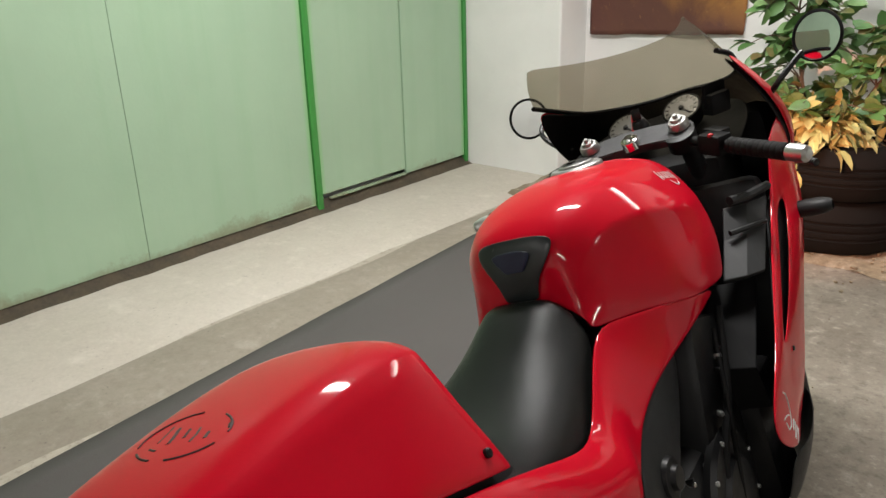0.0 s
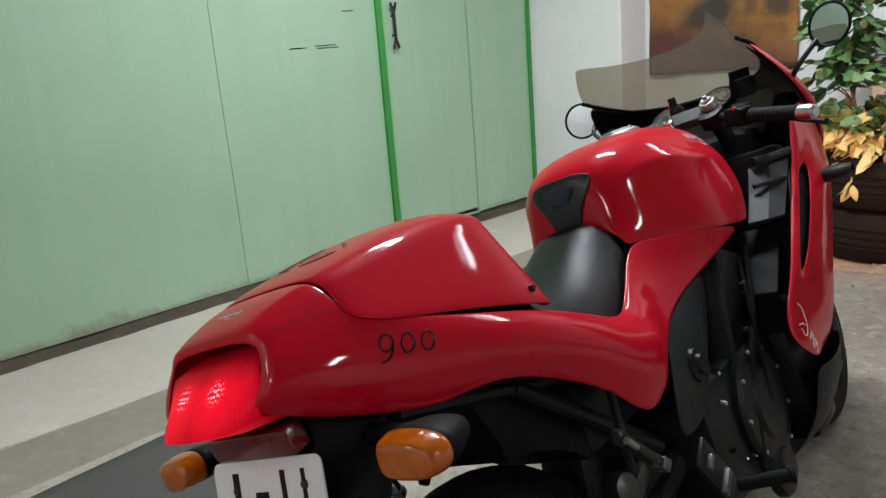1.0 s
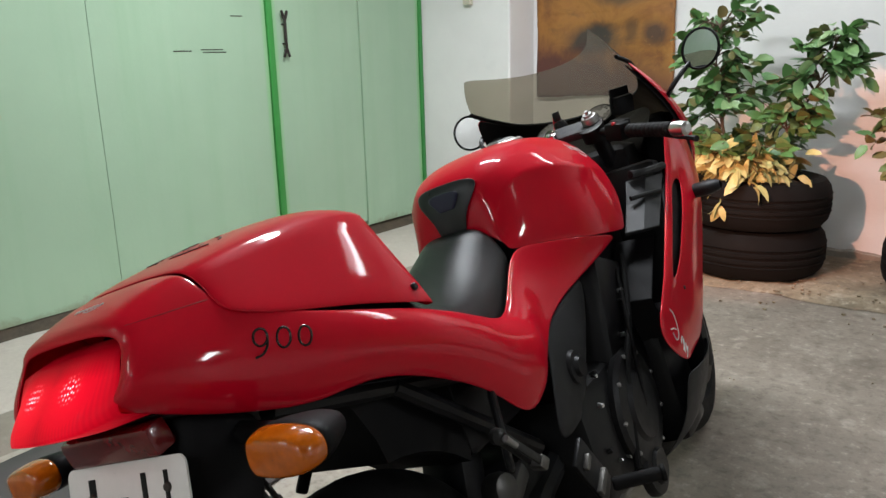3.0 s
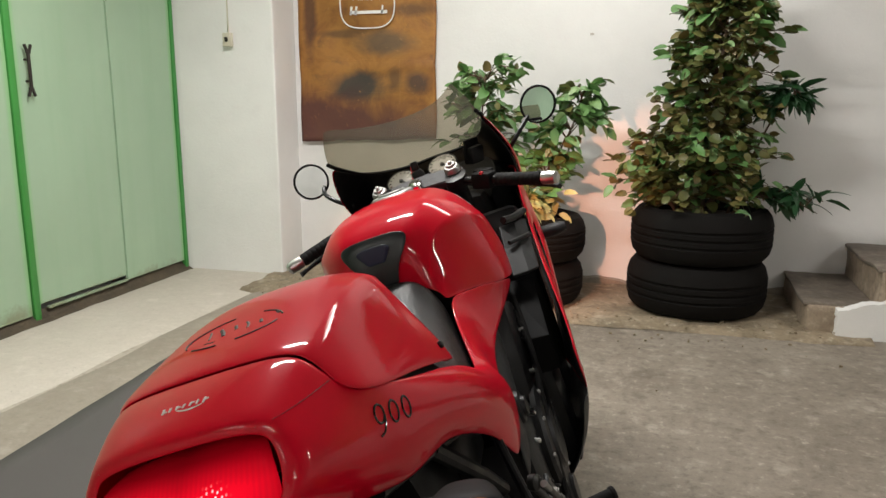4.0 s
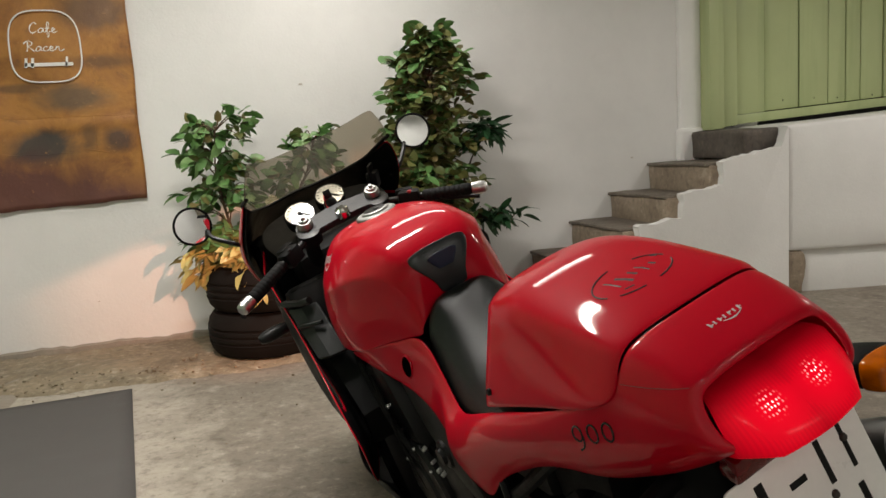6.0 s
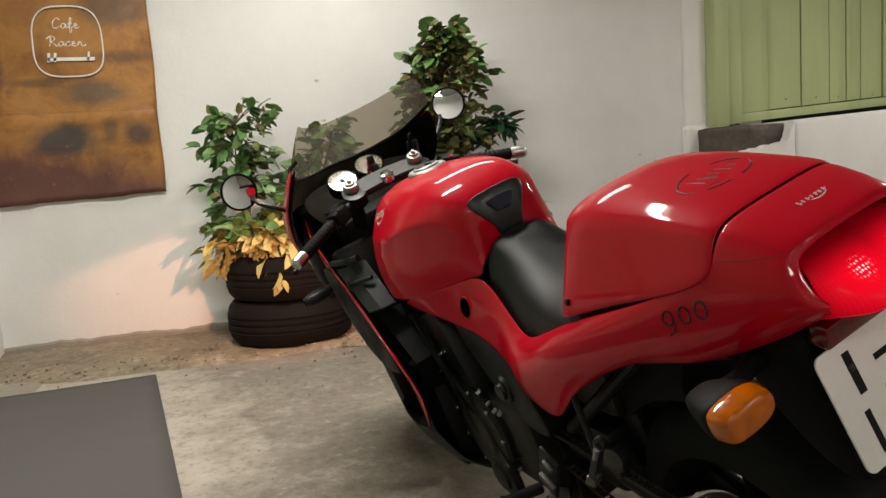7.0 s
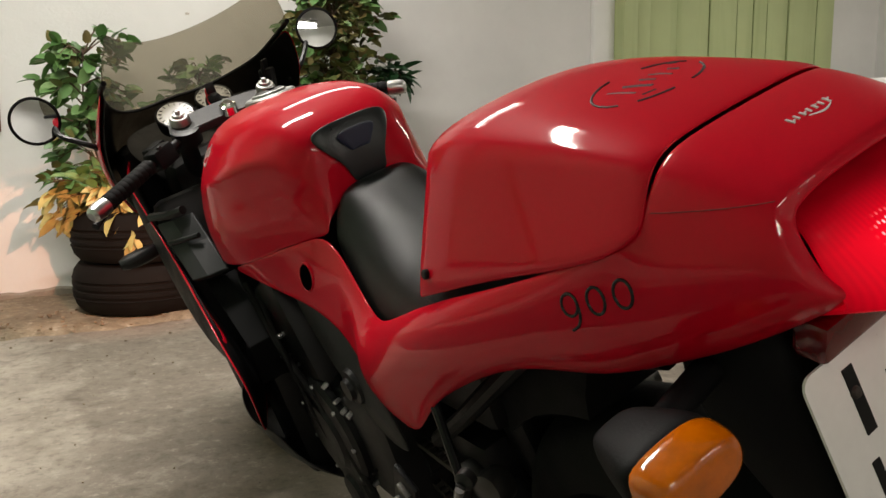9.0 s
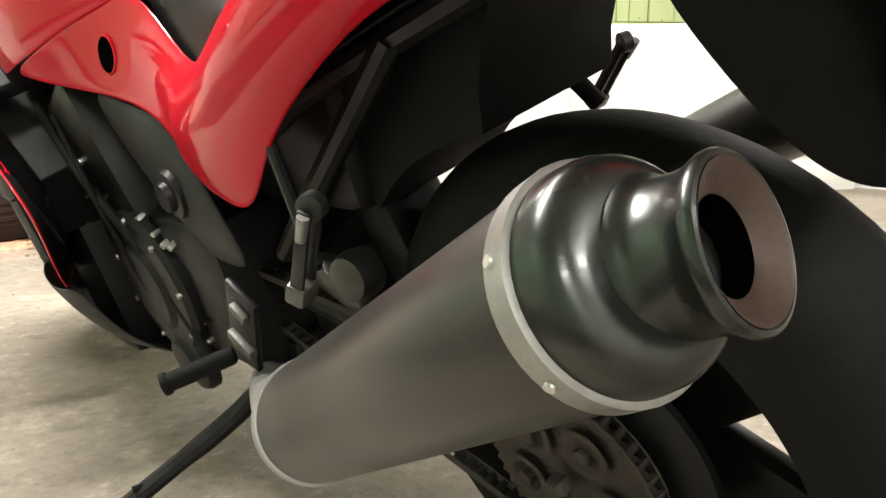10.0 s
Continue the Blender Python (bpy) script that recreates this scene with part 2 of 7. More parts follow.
def concrete(name, base, stain, light, scale=1.0, worn=False, blot=0.5, gritty=0.8):
    m, tree, b = nodes_of(name)
    c = coords(tree)
    big = noise_tex(tree, c, 0.8 * scale, 7.0, 0.62, distort=0.4)
    mid = noise_tex(tree, c, 4.5 * scale, 8.0, 0.68)
    small = noise_tex(tree, c, 70.0, 6.0, 0.7)
    pits = noise_tex(tree, c, 22.0, 8.0, 0.72)
    col = mix(tree, ramp(tree, big, [(0.36, (0, 0, 0)), (0.66, (1, 1, 1))]), stain, base)
    col = mix(tree, ramp(tree, mid, [(0.52, (0, 0, 0)), (0.78, (0.6, 0.6, 0.6))]), col, light)
    col = mix(tree, ramp(tree, mid, [(0.26, (0.45, 0.45, 0.45)), (0.42, (0, 0, 0))]), col, stain)
    col = mix(tree, 0.35, col, mix(tree, small, tuple(v * 0.5 for v in base), tuple(v * 1.4 for v in base)), "MIX")
    if worn:
        # paler band swept clean beside the runner
        sep = tree.nodes.new("ShaderNodeSeparateXYZ")
        tree.links.new(c, sep.inputs[0])
        slant = tree.nodes.new("ShaderNodeMath")
        slant.operation = "MULTIPLY_ADD"
        tree.links.new(sep.outputs["Y"], slant.inputs[0])
        slant.inputs[1].default_value = 0.1124
        tree.links.new(sep.outputs["X"], slant.inputs[2])
        edge = tree.nodes.new("ShaderNodeMath")
        edge.operation = "MULTIPLY_ADD"
        tree.links.new(mid, edge.inputs[0])
        edge.inputs[1].default_value = -0.9
        tree.links.new(slant.outputs[0], edge.inputs[2])
        shift = tree.nodes.new("ShaderNodeMath")
        shift.operation = "ADD"
        tree.links.new(edge.outputs[0], shift.inputs[0])
        shift.inputs[1].default_value = 2.28
        col = mix(tree, ramp(tree, shift.outputs[0], [(0.66, (0.75, 0.75, 0.75)), (0.98, (0, 0, 0))]), col, light)
    col = mix(tree, ramp(tree, pits, [(0.36, (0.55 * gritty,) * 3), (0.48, (0, 0, 0))]), col, tuple(v * 0.62 for v in stain))
    col = mix(tree, ramp(tree, pits, [(0.56, (0, 0, 0)), (0.68, (0.6 * gritty,) * 3)]), col, tuple(min(1, v * 1.12) for v in light))
    specks = noise_tex(tree, c, 48.0, 4.0, 0.65)
    col = mix(tree, ramp(tree, specks, [(0.66, (0, 0, 0)), (0.71, (0.6, 0.6, 0.6))]), col, tuple(v * 0.5 for v in stain))
    grit = noise_tex(tree, c, 6.5, 12.0, 0.68)
    col = mix(tree, ramp(tree, grit, [(0.33, (blot, blot, blot)), (0.44, (0, 0, 0))]), col, tuple(v * 0.7 for v in stain))
    col = mix(tree, ramp(tree, grit, [(0.56, (0, 0, 0)), (0.70, (0.4, 0.4, 0.4))]), col, tuple(min(1, v * 1.15) for v in light))
    tree.links.new(col, b.inputs["Base Color"])
    tree.links.new(ramp(tree, mid, [(0.3, (0.55,) * 3), (0.7, (0.85,) * 3)]), b.inputs["Roughness"])
    add_bump(tree, b, mix(tree, 0.4, mid, small), 0.4, 0.006)
    return m


FLOOR_CONCRETE = concrete("floor_concrete", (0.272, 0.235, 0.19), (0.125, 0.100, 0.074), (0.45, 0.40, 0.335), 1.0, True)
PALE_CONCRETE = concrete("pale_concrete", (0.55, 0.50, 0.44), (0.47, 0.42, 0.36), (0.62, 0.57, 0.51), 1.2, False, 0.12, 0.25)
MID_CONCRETE = concrete("mid_concrete", (0.30, 0.262, 0.215), (0.23, 0.197, 0.155), (0.40, 0.36, 0.305), 1.6, False, 0.2, 0.4)
ROUGH_CONCRETE = concrete("rough_concrete", (0.30, 0.235, 0.155), (0.12, 0.095, 0.06), (0.56, 0.50, 0.40), 4.0)
STEP_CONCRETE = concrete("step_concrete", (0.35, 0.275, 0.20), (0.16, 0.12, 0.085), (0.50, 0.42, 0.32), 3.0)
TREAD_CONCRETE = concrete("tread_concrete", (0.175, 0.145, 0.115), (0.10, 0.08, 0.062), (0.30, 0.26, 0.21), 3.0)
DARK_MORTAR = concrete("dark_mortar", (0.125, 0.105, 0.088), (0.065, 0.052, 0.042), (0.22, 0.18, 0.14), 5.0)
MAT_RUBBER = surface("mat_rubber", (0.080, 0.073, 0.070), 0.85, 0, 0.14, 3, 220, 0.5)


def green_sheet(name, base, deep, sprayed=()):
    """Pale green gloss paint on sheet steel with runs, scuffs and rust freckles."""
    m, tree, b = nodes_of(name)
    c = coords(tree)
    big = noise_tex(tree, c, 1.1, 5.0)
    runs = noise_tex(tree, c, 7.0, 4.0, 0.6, (1, 1, 0.06))
    fine = noise_tex(tree, c, 50.0, 3.0)
    col = mix(tree, ramp(tree, big, [(0.3, (0, 0, 0)), (0.7, (1, 1, 1))]), base, tuple(v * 0.87 for v in base))
    col = mix(tree, ramp(tree, runs, [(0.50, (0, 0, 0)), (0.75, (0.55, 0.55, 0.55))]), col, deep)
    for y in sprayed:
        # bright green overspray beside a post, and dirt that creeps up from the foot
        sep = tree.nodes.new("ShaderNodeSeparateXYZ")
        tree.links.new(c, sep.inputs[0])
        away = tree.nodes.new("ShaderNodeMath")
        away.operation = "SUBTRACT"
        tree.links.new(sep.outputs["Y"], away.inputs[0])
        away.inputs[1].default_value = y
        size = tree.nodes.new("ShaderNodeMath")
        size.operation = "ABSOLUTE"
        tree.links.new(away.outputs[0], size.inputs[0])
        col = mix(tree, ramp(tree, size.outputs[0], [(0.025, (0.65, 0.65, 0.65)), (0.065, (0, 0, 0))]), col, (0.16, 0.48, 0.12))
        creep = tree.nodes.new("ShaderNodeMath")
        creep.operation = "MULTIPLY_ADD"
        tree.links.new(noise_tex(tree, c, 5.0, 8.0, 0.7), creep.inputs[0])
        creep.inputs[1].default_value = -0.30
        tree.links.new(sep.outputs["Z"], creep.inputs[2])
        low = tree.nodes.new("ShaderNodeMath")
        low.operation = "ADD"
        low.inputs[1].default_value = 0.2
        tree.links.new(creep.outputs[0], low.inputs[0])
        col = mix(tree, ramp(tree, low.outputs[0], [(0.08, (0.5, 0.5, 0.5)), (0.16, (0, 0, 0))]), col, (0.20, 0.19, 0.11))
    rust = noise_tex(tree, c, 9.0, 9.0, 0.75)
    col = mix(tree, ramp(tree, rust, [(0.74, (0, 0, 0)), (0.78, (0.7, 0.7, 0.7))]), col, (0.16, 0.15, 0.08))
    tree.links.new(col, b.inputs["Base Color"])
    tree.links.new(ramp(tree, fine, [(0.3, (0.30,) * 3), (0.7, (0.42,) * 3)]), b.inputs["Roughness"])
    add_bump(tree, b, mix(tree, 0.2, big, fine), 0.12, 0.02)
    return m


GREEN_SHEET = green_sheet("green_sheet_paint", (0.37, 0.52, 0.36), (0.29, 0.45, 0.28), (2.87, 4.25))
GREEN_STRONG = green_sheet("bright_green_paint", (0.06, 0.30, 0.06), (0.03, 0.18, 0.05))
GREEN_WOOD = green_sheet("green_wood_paint", (0.50, 0.57, 0.29), (0.32, 0.39, 0.17))
DOOR_DIRT = surface("door_bottom_dirt", (0.07, 0.055, 0.035), 0.9, 0, 0.5, 9, 60, 0.8)


def shrunk(tree, value):
    node = tree.nodes.new("ShaderNodeMath")
    node.operation = "MULTIPLY"
    node.inputs[1].default_value = 0.4
    tree.links.new(value, node.inputs[0])
    return node.outputs[0]


def copper_sheet():
    """Old copper sheet: orange, brown and purple tarnish in blotches."""
    m, tree, b = nodes_of("tarnished_copper")
    c = coords(tree)
    a = noise_tex(tree, c, 3.4, 9.0, 0.66, distort=0.5)
    d = noise_tex(tree, c, 2.6, 9.0, 0.68, (1, 1, 1.3), 0.5)
    f = noise_tex(tree, c, 22.0, 6.0, 0.7)
    col = ramp(tree, a, [(0.28, (0.10, 0.055, 0.035)), (0.40, (0.27, 0.115, 0.03)), (0.56, (0.40, 0.185, 0.045)), (0.72, (0.30, 0.13, 0.045))])
    col = mix(tree, ramp(tree, d, [(0.60, (0, 0, 0)), (0.70, (0.6, 0.6, 0.6))]), col, (0.085, 0.06, 0.046))
    sep = tree.nodes.new("ShaderNodeSeparateXYZ")
    tree.links.new(c, sep.inputs[0])
    # slate-coloured tarnish in a few patches with ragged rims
    for x, z, wide, high, strength, tint in ((-0.07, 0.37, 0.23, 0.105, 0.92, (0.052, 0.050, 0.048)), (0.35, 0.40, 0.095, 0.075, 0.85, (0.060, 0.040, 0.036)), (0.20, 0.42, 0.06, 0.08, 0.6, (0.050, 0.038, 0.032)), (0.13, 0.66, 0.24, 0.09, 0.7, (0.075, 0.070, 0.058)), (-0.20, 0.72, 0.18, 0.03, 0.6, (0.07, 0.05, 0.035)), (0.33, 0.86, 0.22, 0.05, 0.7, (0.10, 0.055, 0.035)), (-0.40, 0.95, 0.05, 0.45, 0.75, (0.075, 0.036, 0.030)), (0.30, 1.15, 0.25, 0.12, 0.75, (0.08, 0.05, 0.035))):
        place = tree.nodes.new("ShaderNodeMapping")
        place.inputs["Location"].default_value = (-x / wide, 0, -z / high)
        place.inputs["Scale"].default_value = (1 / wide, 0, 1 / high)
        tree.links.new(c, place.inputs[0])
        span = tree.nodes.new("ShaderNodeVectorMath")
        span.operation = "LENGTH"
        tree.links.new(place.outputs[0], span.inputs[0])
        rag = tree.nodes.new("ShaderNodeMath")
        rag.operation = "MULTIPLY_ADD"
        tree.links.new(d, rag.inputs[0])
        rag.inputs[1].default_value = 1.8
        tree.links.new(span.outputs["Value"], rag.inputs[2])
        col = mix(tree, ramp(tree, shrunk(tree, rag.outputs[0]), [(0.56, (strength,) * 3), (0.84, (0, 0, 0))]), col, tint)
    slope = tree.nodes.new("ShaderNodeMath")
    slope.operation = "MULTIPLY_ADD"
    tree.links.new(sep.outputs["X"], slope.inputs[0])
    slope.inputs[1].default_value = 0.22
    tree.links.new(sep.outputs["Z"], slope.inputs[2])
    wav = tree.nodes.new("ShaderNodeMath")
    wav.operation = "MULTIPLY_ADD"
    tree.links.new(a, wav.inputs[0])
    wav.inputs[1].default_value = 0.40
    tree.links.new(slope.outputs[0], wav.inputs[2])
    low = ramp(tree, wav.outputs[0], [(0.36, (0.88, 0.88, 0.88)), (0.56, (0, 0, 0))])
    col = mix(tree, low, col, (0.105, 0.040, 0.040))
    col = mix(tree, ramp(tree, f, [(0.62, (0, 0, 0)), (0.72, (0.6, 0.6, 0.6))]), col, (0.42, 0.22, 0.08))
    tree.links.new(col, b.inputs["Base Color"])
    b.inputs["Metallic"].default_value = 0.35
    tree.links.new(ramp(tree, d, [(0.3, (0.36,) * 3), (0.7, (0.62,) * 3)]), b.inputs["Roughness"])
    add_bump(tree, b, mix(tree, 0.4, a, f), 0.35, 0.012)
    return m


COPPER = copper_sheet()


def leaf_paint(name, a, b2, c2):
    m, tree, b = nodes_of(name)
    info = tree.nodes.new("ShaderNodeObjectInfo")
    geo = tree.nodes.new("ShaderNodeNewGeometry")
    add = tree.nodes.new("ShaderNodeMath")
    add.operation = "ADD"
    tree.links.new(info.outputs["Random"], add.inputs[0])
    tree.links.new(geo.outputs["Random Per Island"], add.inputs[1])
    fr = tree.nodes.new("ShaderNodeMath")
    fr.operation = "FRACT"
    tree.links.new(add.outputs[0], fr.inputs[0])
    n = noise_tex(tree, coords(tree), 30.0, 3.0)
    col = ramp(tree, fr.outputs[0], [(0.0, a), (0.6, b2), (1.0, c2)])
    col = mix(tree, n, col, tuple(v * 0.6 for v in b2))
    tree.links.new(col, b.inputs["Base Color"])
    b.inputs["Roughness"].default_value = 0.42
    return m


LEAF_GREEN = leaf_paint("green_leaf", (0.06, 0.16, 0.04), (0.14, 0.29, 0.085), (0.33, 0.46, 0.20))
LEAF_OLIVE = leaf_paint("olive_leaf", (0.075, 0.115, 0.030), (0.165, 0.165, 0.048), (0.27, 0.175, 0.072))
# yellow of the lower leaves, with the headlight's glow put into it
LEAF_YELLOW = leaf_paint("yellow_leaf", (0.50, 0.42, 0.13), (0.64, 0.56, 0.22), (0.36, 0.38, 0.12))
LEAF_DARK = leaf_paint("dark_leaf", (0.02, 0.07, 0.025), (0.025, 0.09, 0.03), (0.035, 0.11, 0.04))

# ---------- mesh tools ----------


def mesh_of(bm, name, smooth=True):
    bmesh.ops.recalc_face_normals(bm, faces=bm.faces)
    me = bpy.data.meshes.new(name)
    bm.to_mesh(me)
    bm.free()
    if smooth:
        me.polygons.foreach_set("use_smooth", [True] * len(me.polygons))
    return me


def part(name, bm, material, parent=None, label="", smooth=True, auto=35):
    me = mesh_of(bm, name, smooth)
    me.materials.append(material)
    if smooth and auto:
        me.set_sharp_from_angle(angle=radians(auto))
    ob = new(name, me)
    if parent is not None:
        ob.parent = parent
    if label:
        tagged(ob, label)
    return ob


def rounded(ob, level=2, thick=0.0, offset=-1.0, corners="PRESERVE_CORNERS"):
    me = ob.data
    if "sharp_edge" in me.attributes:
        me.attributes.remove(me.attributes["sharp_edge"])
    if thick:
        s = ob.modifiers.new("thickness", "SOLIDIFY")
        s.thickness, s.offset = thick, offset
    d = ob.modifiers.new("round", "SUBSURF")
    d.levels = d.render_levels = level
    d.boundary_smooth = corners
    return ob


def plate_of(ob, thick, offset=-1.0):
    s = ob.modifiers.new("thickness", "SOLIDIFY")
    s.thickness, s.offset = thick, offset
    e = ob.modifiers.new("edges", "BEVEL")
    e.width, e.segments, e.limit_method = 0.0025, 2, "ANGLE"
    return ob


def box(bm, centre, size, turn=None, bevel=0.0, seg=2):
    m = Matrix.Translation(centre) @ (turn.to_4x4() if turn is not None else Matrix()) @ Matrix.Diagonal((*size, 1))
    made = bmesh.ops.create_cube(bm, size=1.0, matrix=m)["verts"]
    if bevel:
        edges = list({e for v in made for e in v.link_edges})
        bmesh.ops.bevel(bm, geom=edges, offset=bevel, segments=seg, affect="EDGES", profile=0.5)


def lathe(bm, profile, seg=32, m=None, closed=False):
    """Turns a list of (radius, height) round z."""
    m = m or Matrix()
    rings = []
    for r, h in profile:
        rings.append([bm.verts.new(m @ Vector((r * math.cos(2 * math.pi * k / seg), r * math.sin(2 * math.pi * k / seg), h))) for k in range(seg)])
    pairs = list(zip(rings, rings[1:])) + ([(rings[-1], rings[0])] if closed else [])
    for a, b in pairs:
        for k in range(seg):
            bm.faces.new((a[k], a[(k + 1) % seg], b[(k + 1) % seg], b[k]))
    if not closed:
        for ring, (r, _) in ((rings[0], profile[0]), (rings[-1], profile[-1])):
            if r > 1e-5:
                bm.faces.new(ring)
    return rings


def axis_to(a, b):
    """A frame at a whose z points to b."""
    d = Vector(b) - Vector(a)
    return Matrix.Translation(a) @ d.to_track_quat("Z", "Y").to_matrix().to_4x4()


def rod(bm, a, b, r, r2=None, seg=16):
    lathe(bm, [(r, 0), (r2 if r2 is not None else r, (Vector(b) - Vector(a)).length)], seg, axis_to(a, b))


def tube(bm, pts, radius, seg=10):
    """A round tube along points; radius may be a list."""
    pts = [Vector(p) for p in pts]
    rings = []
    for k, p in enumerate(pts):
        d = (pts[min(k + 1, len(pts) - 1)] - pts[max(k - 1, 0)]).normalized()
        q = d.to_track_quat("Z", "Y").to_matrix()
        r = radius[k] if isinstance(radius, (list, tuple)) else radius
        rings.append([bm.verts.new(p + q @ Vector((r * math.cos(2 * math.pi * j / seg), r * math.sin(2 * math.pi * j / seg), 0))) for j in range(seg)])
    for a, b in zip(rings, rings[1:]):
        for j in range(seg):
            bm.faces.new((a[j], a[(j + 1) % seg], b[(j + 1) % seg], b[j]))
    bm.faces.new(rings[0]), bm.faces.new(rings[-1])


def bend(pts, steps=6):
    """A smooth curve through points."""
    pts = [Vector(p) for p in pts]
    out = []
    for k in range(len(pts) - 1):
        p0, p1, p2, p3 = pts[max(k - 1, 0)], pts[k], pts[k + 1], pts[min(k + 2, len(pts) - 1)]
        for j in range(steps):
            t = j / steps
            out.append(0.5 * (2 * p1 + (p2 - p0) * t + (2 * p0 - 5 * p1 + 4 * p2 - p3) * t * t + (3 * p1 - p0 - 3 * p2 + p3) * t ** 3))
    return out + [pts[-1]]


def grid(bm, rows, crease_cols=(), crease_rows=(), skip=(), amount=0.7):
    """A sheet of quads through rows of points."""
    verts = [[bm.verts.new(p) for p in row] for row in rows]
    layer = bm.edges.layers.float.get("crease_edge") or bm.edges.layers.float.new("crease_edge")
    for i in range(len(rows) - 1):
        for j in range(len(rows[0]) - 1):
            if (i, j) not in skip:
                bm.faces.new((verts[i][j], verts[i][j + 1], verts[i + 1][j + 1], verts[i + 1][j]))
    for j in crease_cols:
        for i in range(len(rows) - 1):
            e = bm.edges.get((verts[i][j], verts[i + 1][j]))
            if e:
                e[layer] = amount
    for i in crease_rows:
        for j in range(len(rows[0]) - 1):
            e = bm.edges.get((verts[i][j], verts[i][j + 1]))
            if e:
                e[layer] = amount
    return verts


def whole(row):
    """A half row from the middle outwards, completed with its mirror image."""
    return [(-x, y, z) for x, y, z in reversed(row[1:])] + list(row)


def flip(p, side):
    return (p[0] * side, p[1], p[2])


def prism(bm, outline, depth, m):
    """An outline in the xy plane of m, drawn out along its z."""
    low = [bm.verts.new(m @ Vector((x, y, 0))) for x, y in outline]
    high = [bm.verts.new(m @ Vector((x, y, depth))) for x, y in outline]
    bm.faces.new(low), bm.faces.new(high)
    for k in range(len(outline)):
        bm.faces.new((low[k], low[(k + 1) % len(low)], high[(k + 1) % len(low)], high[k]))


def on_surface(ob, start, toward):
    """Where a line from start meets the finished form of a part, and the normal there."""
    hit, place, normal, _ = ob.evaluated_get(bpy.context.evaluated_depsgraph_get()).ray_cast(Vector(start), Vector(toward).normalized())
    return (place, normal) if hit else (Vector(start), -Vector(toward).normalized())


def thing(name, m, label, category, group=""):
    ob = new(name)
    ob.empty_display_size = 0.1
    ob.matrix_world = m
    return tagged(ob, label, category, group)


def structure(name, bm, material, label, smooth=False):
    return tagged(part(name, bm, material, None, "", smooth), label, kind="structure")


# ---------- the place ----------
DOOR_X, WALL_Y, CEIL = -3.285, 4.58, 3.15
EAST_X, SOUTH_Y = 5.2, -3.6

bm = bmesh.new()
bmesh.ops.create_grid(bm, x_segments=60, y_segments=60, size=0.5, matrix=Matrix.Translation((0.95, 0.5, 0)) @ Matrix.Diagonal((8.8, 8.6, 1, 1)))
for v in bm.verts:
    v.co.z = 0.004 * (noise.noise(v.co * 1.3) - 0.3)
floor = structure("floor", bm, FLOOR_CONCRETE, "worn stained grey concrete yard floor", True)

bm = bmesh.new()
box(bm, (0.95, WALL_Y + 0.15, CEIL / 2), (8.9, 0.3, CEIL + 0.4))
wall_north = structure("wall_north", bm, WHITE_PLASTER, "rough white painted plaster wall with scuffs")
bm = bmesh.new()
box(bm, (EAST_X + 0.15, 0.5, CEIL / 2), (0.3, 9.0, CEIL + 0.4))
structure("wall_east", bm, WHITE_PLASTER, "plain white painted plaster wall")
bm = bmesh.new()
box(bm, (0.95, SOUTH_Y - 0.15, CEIL / 2), (8.9, 0.3, CEIL + 0.4))
structure("wall_south", bm, WHITE_PLASTER, "plain white painted plaster wall")
bm = bmesh.new()
box(bm, (DOOR_X - 0.3, 0.5, CEIL / 2), (0.3, 9.0, CEIL + 0.4))
structure("wall_west", bm, WHITE_PLASTER, "plain wall behind the green steel door")
bm = bmesh.new()
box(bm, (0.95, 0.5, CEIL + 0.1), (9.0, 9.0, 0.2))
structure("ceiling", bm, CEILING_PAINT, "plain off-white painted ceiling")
# pilaster beside the steel door
bm = bmesh.new()
box(bm, ((DOOR_X - 2.53) / 2 - 0.07, (4.27 + WALL_Y + 0.05) / 2, CEIL / 2), (-2.53 - DOOR_X + 0.14, WALL_Y + 0.05 - 4.27, CEIL + 0.2), None, 0.012)
structure("pilaster", bm, WHITE_PLASTER, "white plastered corner pilaster beside the steel door")

# floor strips along the steel door, with uneven edges


def strip(name, x0, x1, y0, y1, z, material, label, wob=0.03, seed=1, n=70, m=6):
    bm = bmesh.new()
    rows = []
    for i in range(n + 1):
        y = y0 + (y1 - y0) * i / n
        a = x0 + wob * noise.noise((seed * 7.3, y * 2.1, 0))
        b = x1 + wob * noise.noise((seed * 3.1, y * 1.7, 4)) + 0.3 * wob * noise.noise((seed, y * 9, 2))
        rows.append([(a + (b - a) * j / m, y, z - (0.012 if j in (0, m) else 0)) for j in range(m + 1)])
    grid(bm, rows)
    return structure(name, bm, material, label, True)


strip("concrete_apron", DOOR_X - 0.1, -2.50, SOUTH_Y, 4.40, 0.010, PALE_CONCRETE, "pale worn concrete apron along the steel door", 0.04, 2)
strip("concrete_gutter", -2.53, -2.14, SOUTH_Y, 4.25, 0.007, MID_CONCRETE, "grey stained concrete band beside the apron", 0.03, 5)

# rough broken concrete at the foot of the white wall
bm = bmesh.new()
rows = []
for i in range(91):
    x = -2.6 + 3.6 * i / 90
    front = 3.66 + 0.12 * max(0, (-1.6 - x)) + 0.06 * noise.noise((x * 2.2, 3, 1)) + 0.03 * noise.noise((x * 9, 1, 5))
    rows.append([(x, front + (WALL_Y + 0.02 - front) * j / 12, (0.0 if j == 0 else 0.016 + 0.016 * noise.noise((x * 6, j * 0.8, 2)) + 0.008 * noise.noise((x * 21, j * 2.1, 7)))) for j in range(13)])
grid(bm, rows)
structure("rough_verge", bm, ROUGH_CONCRETE, "crumbling brown concrete verge at the foot of the wall", True)

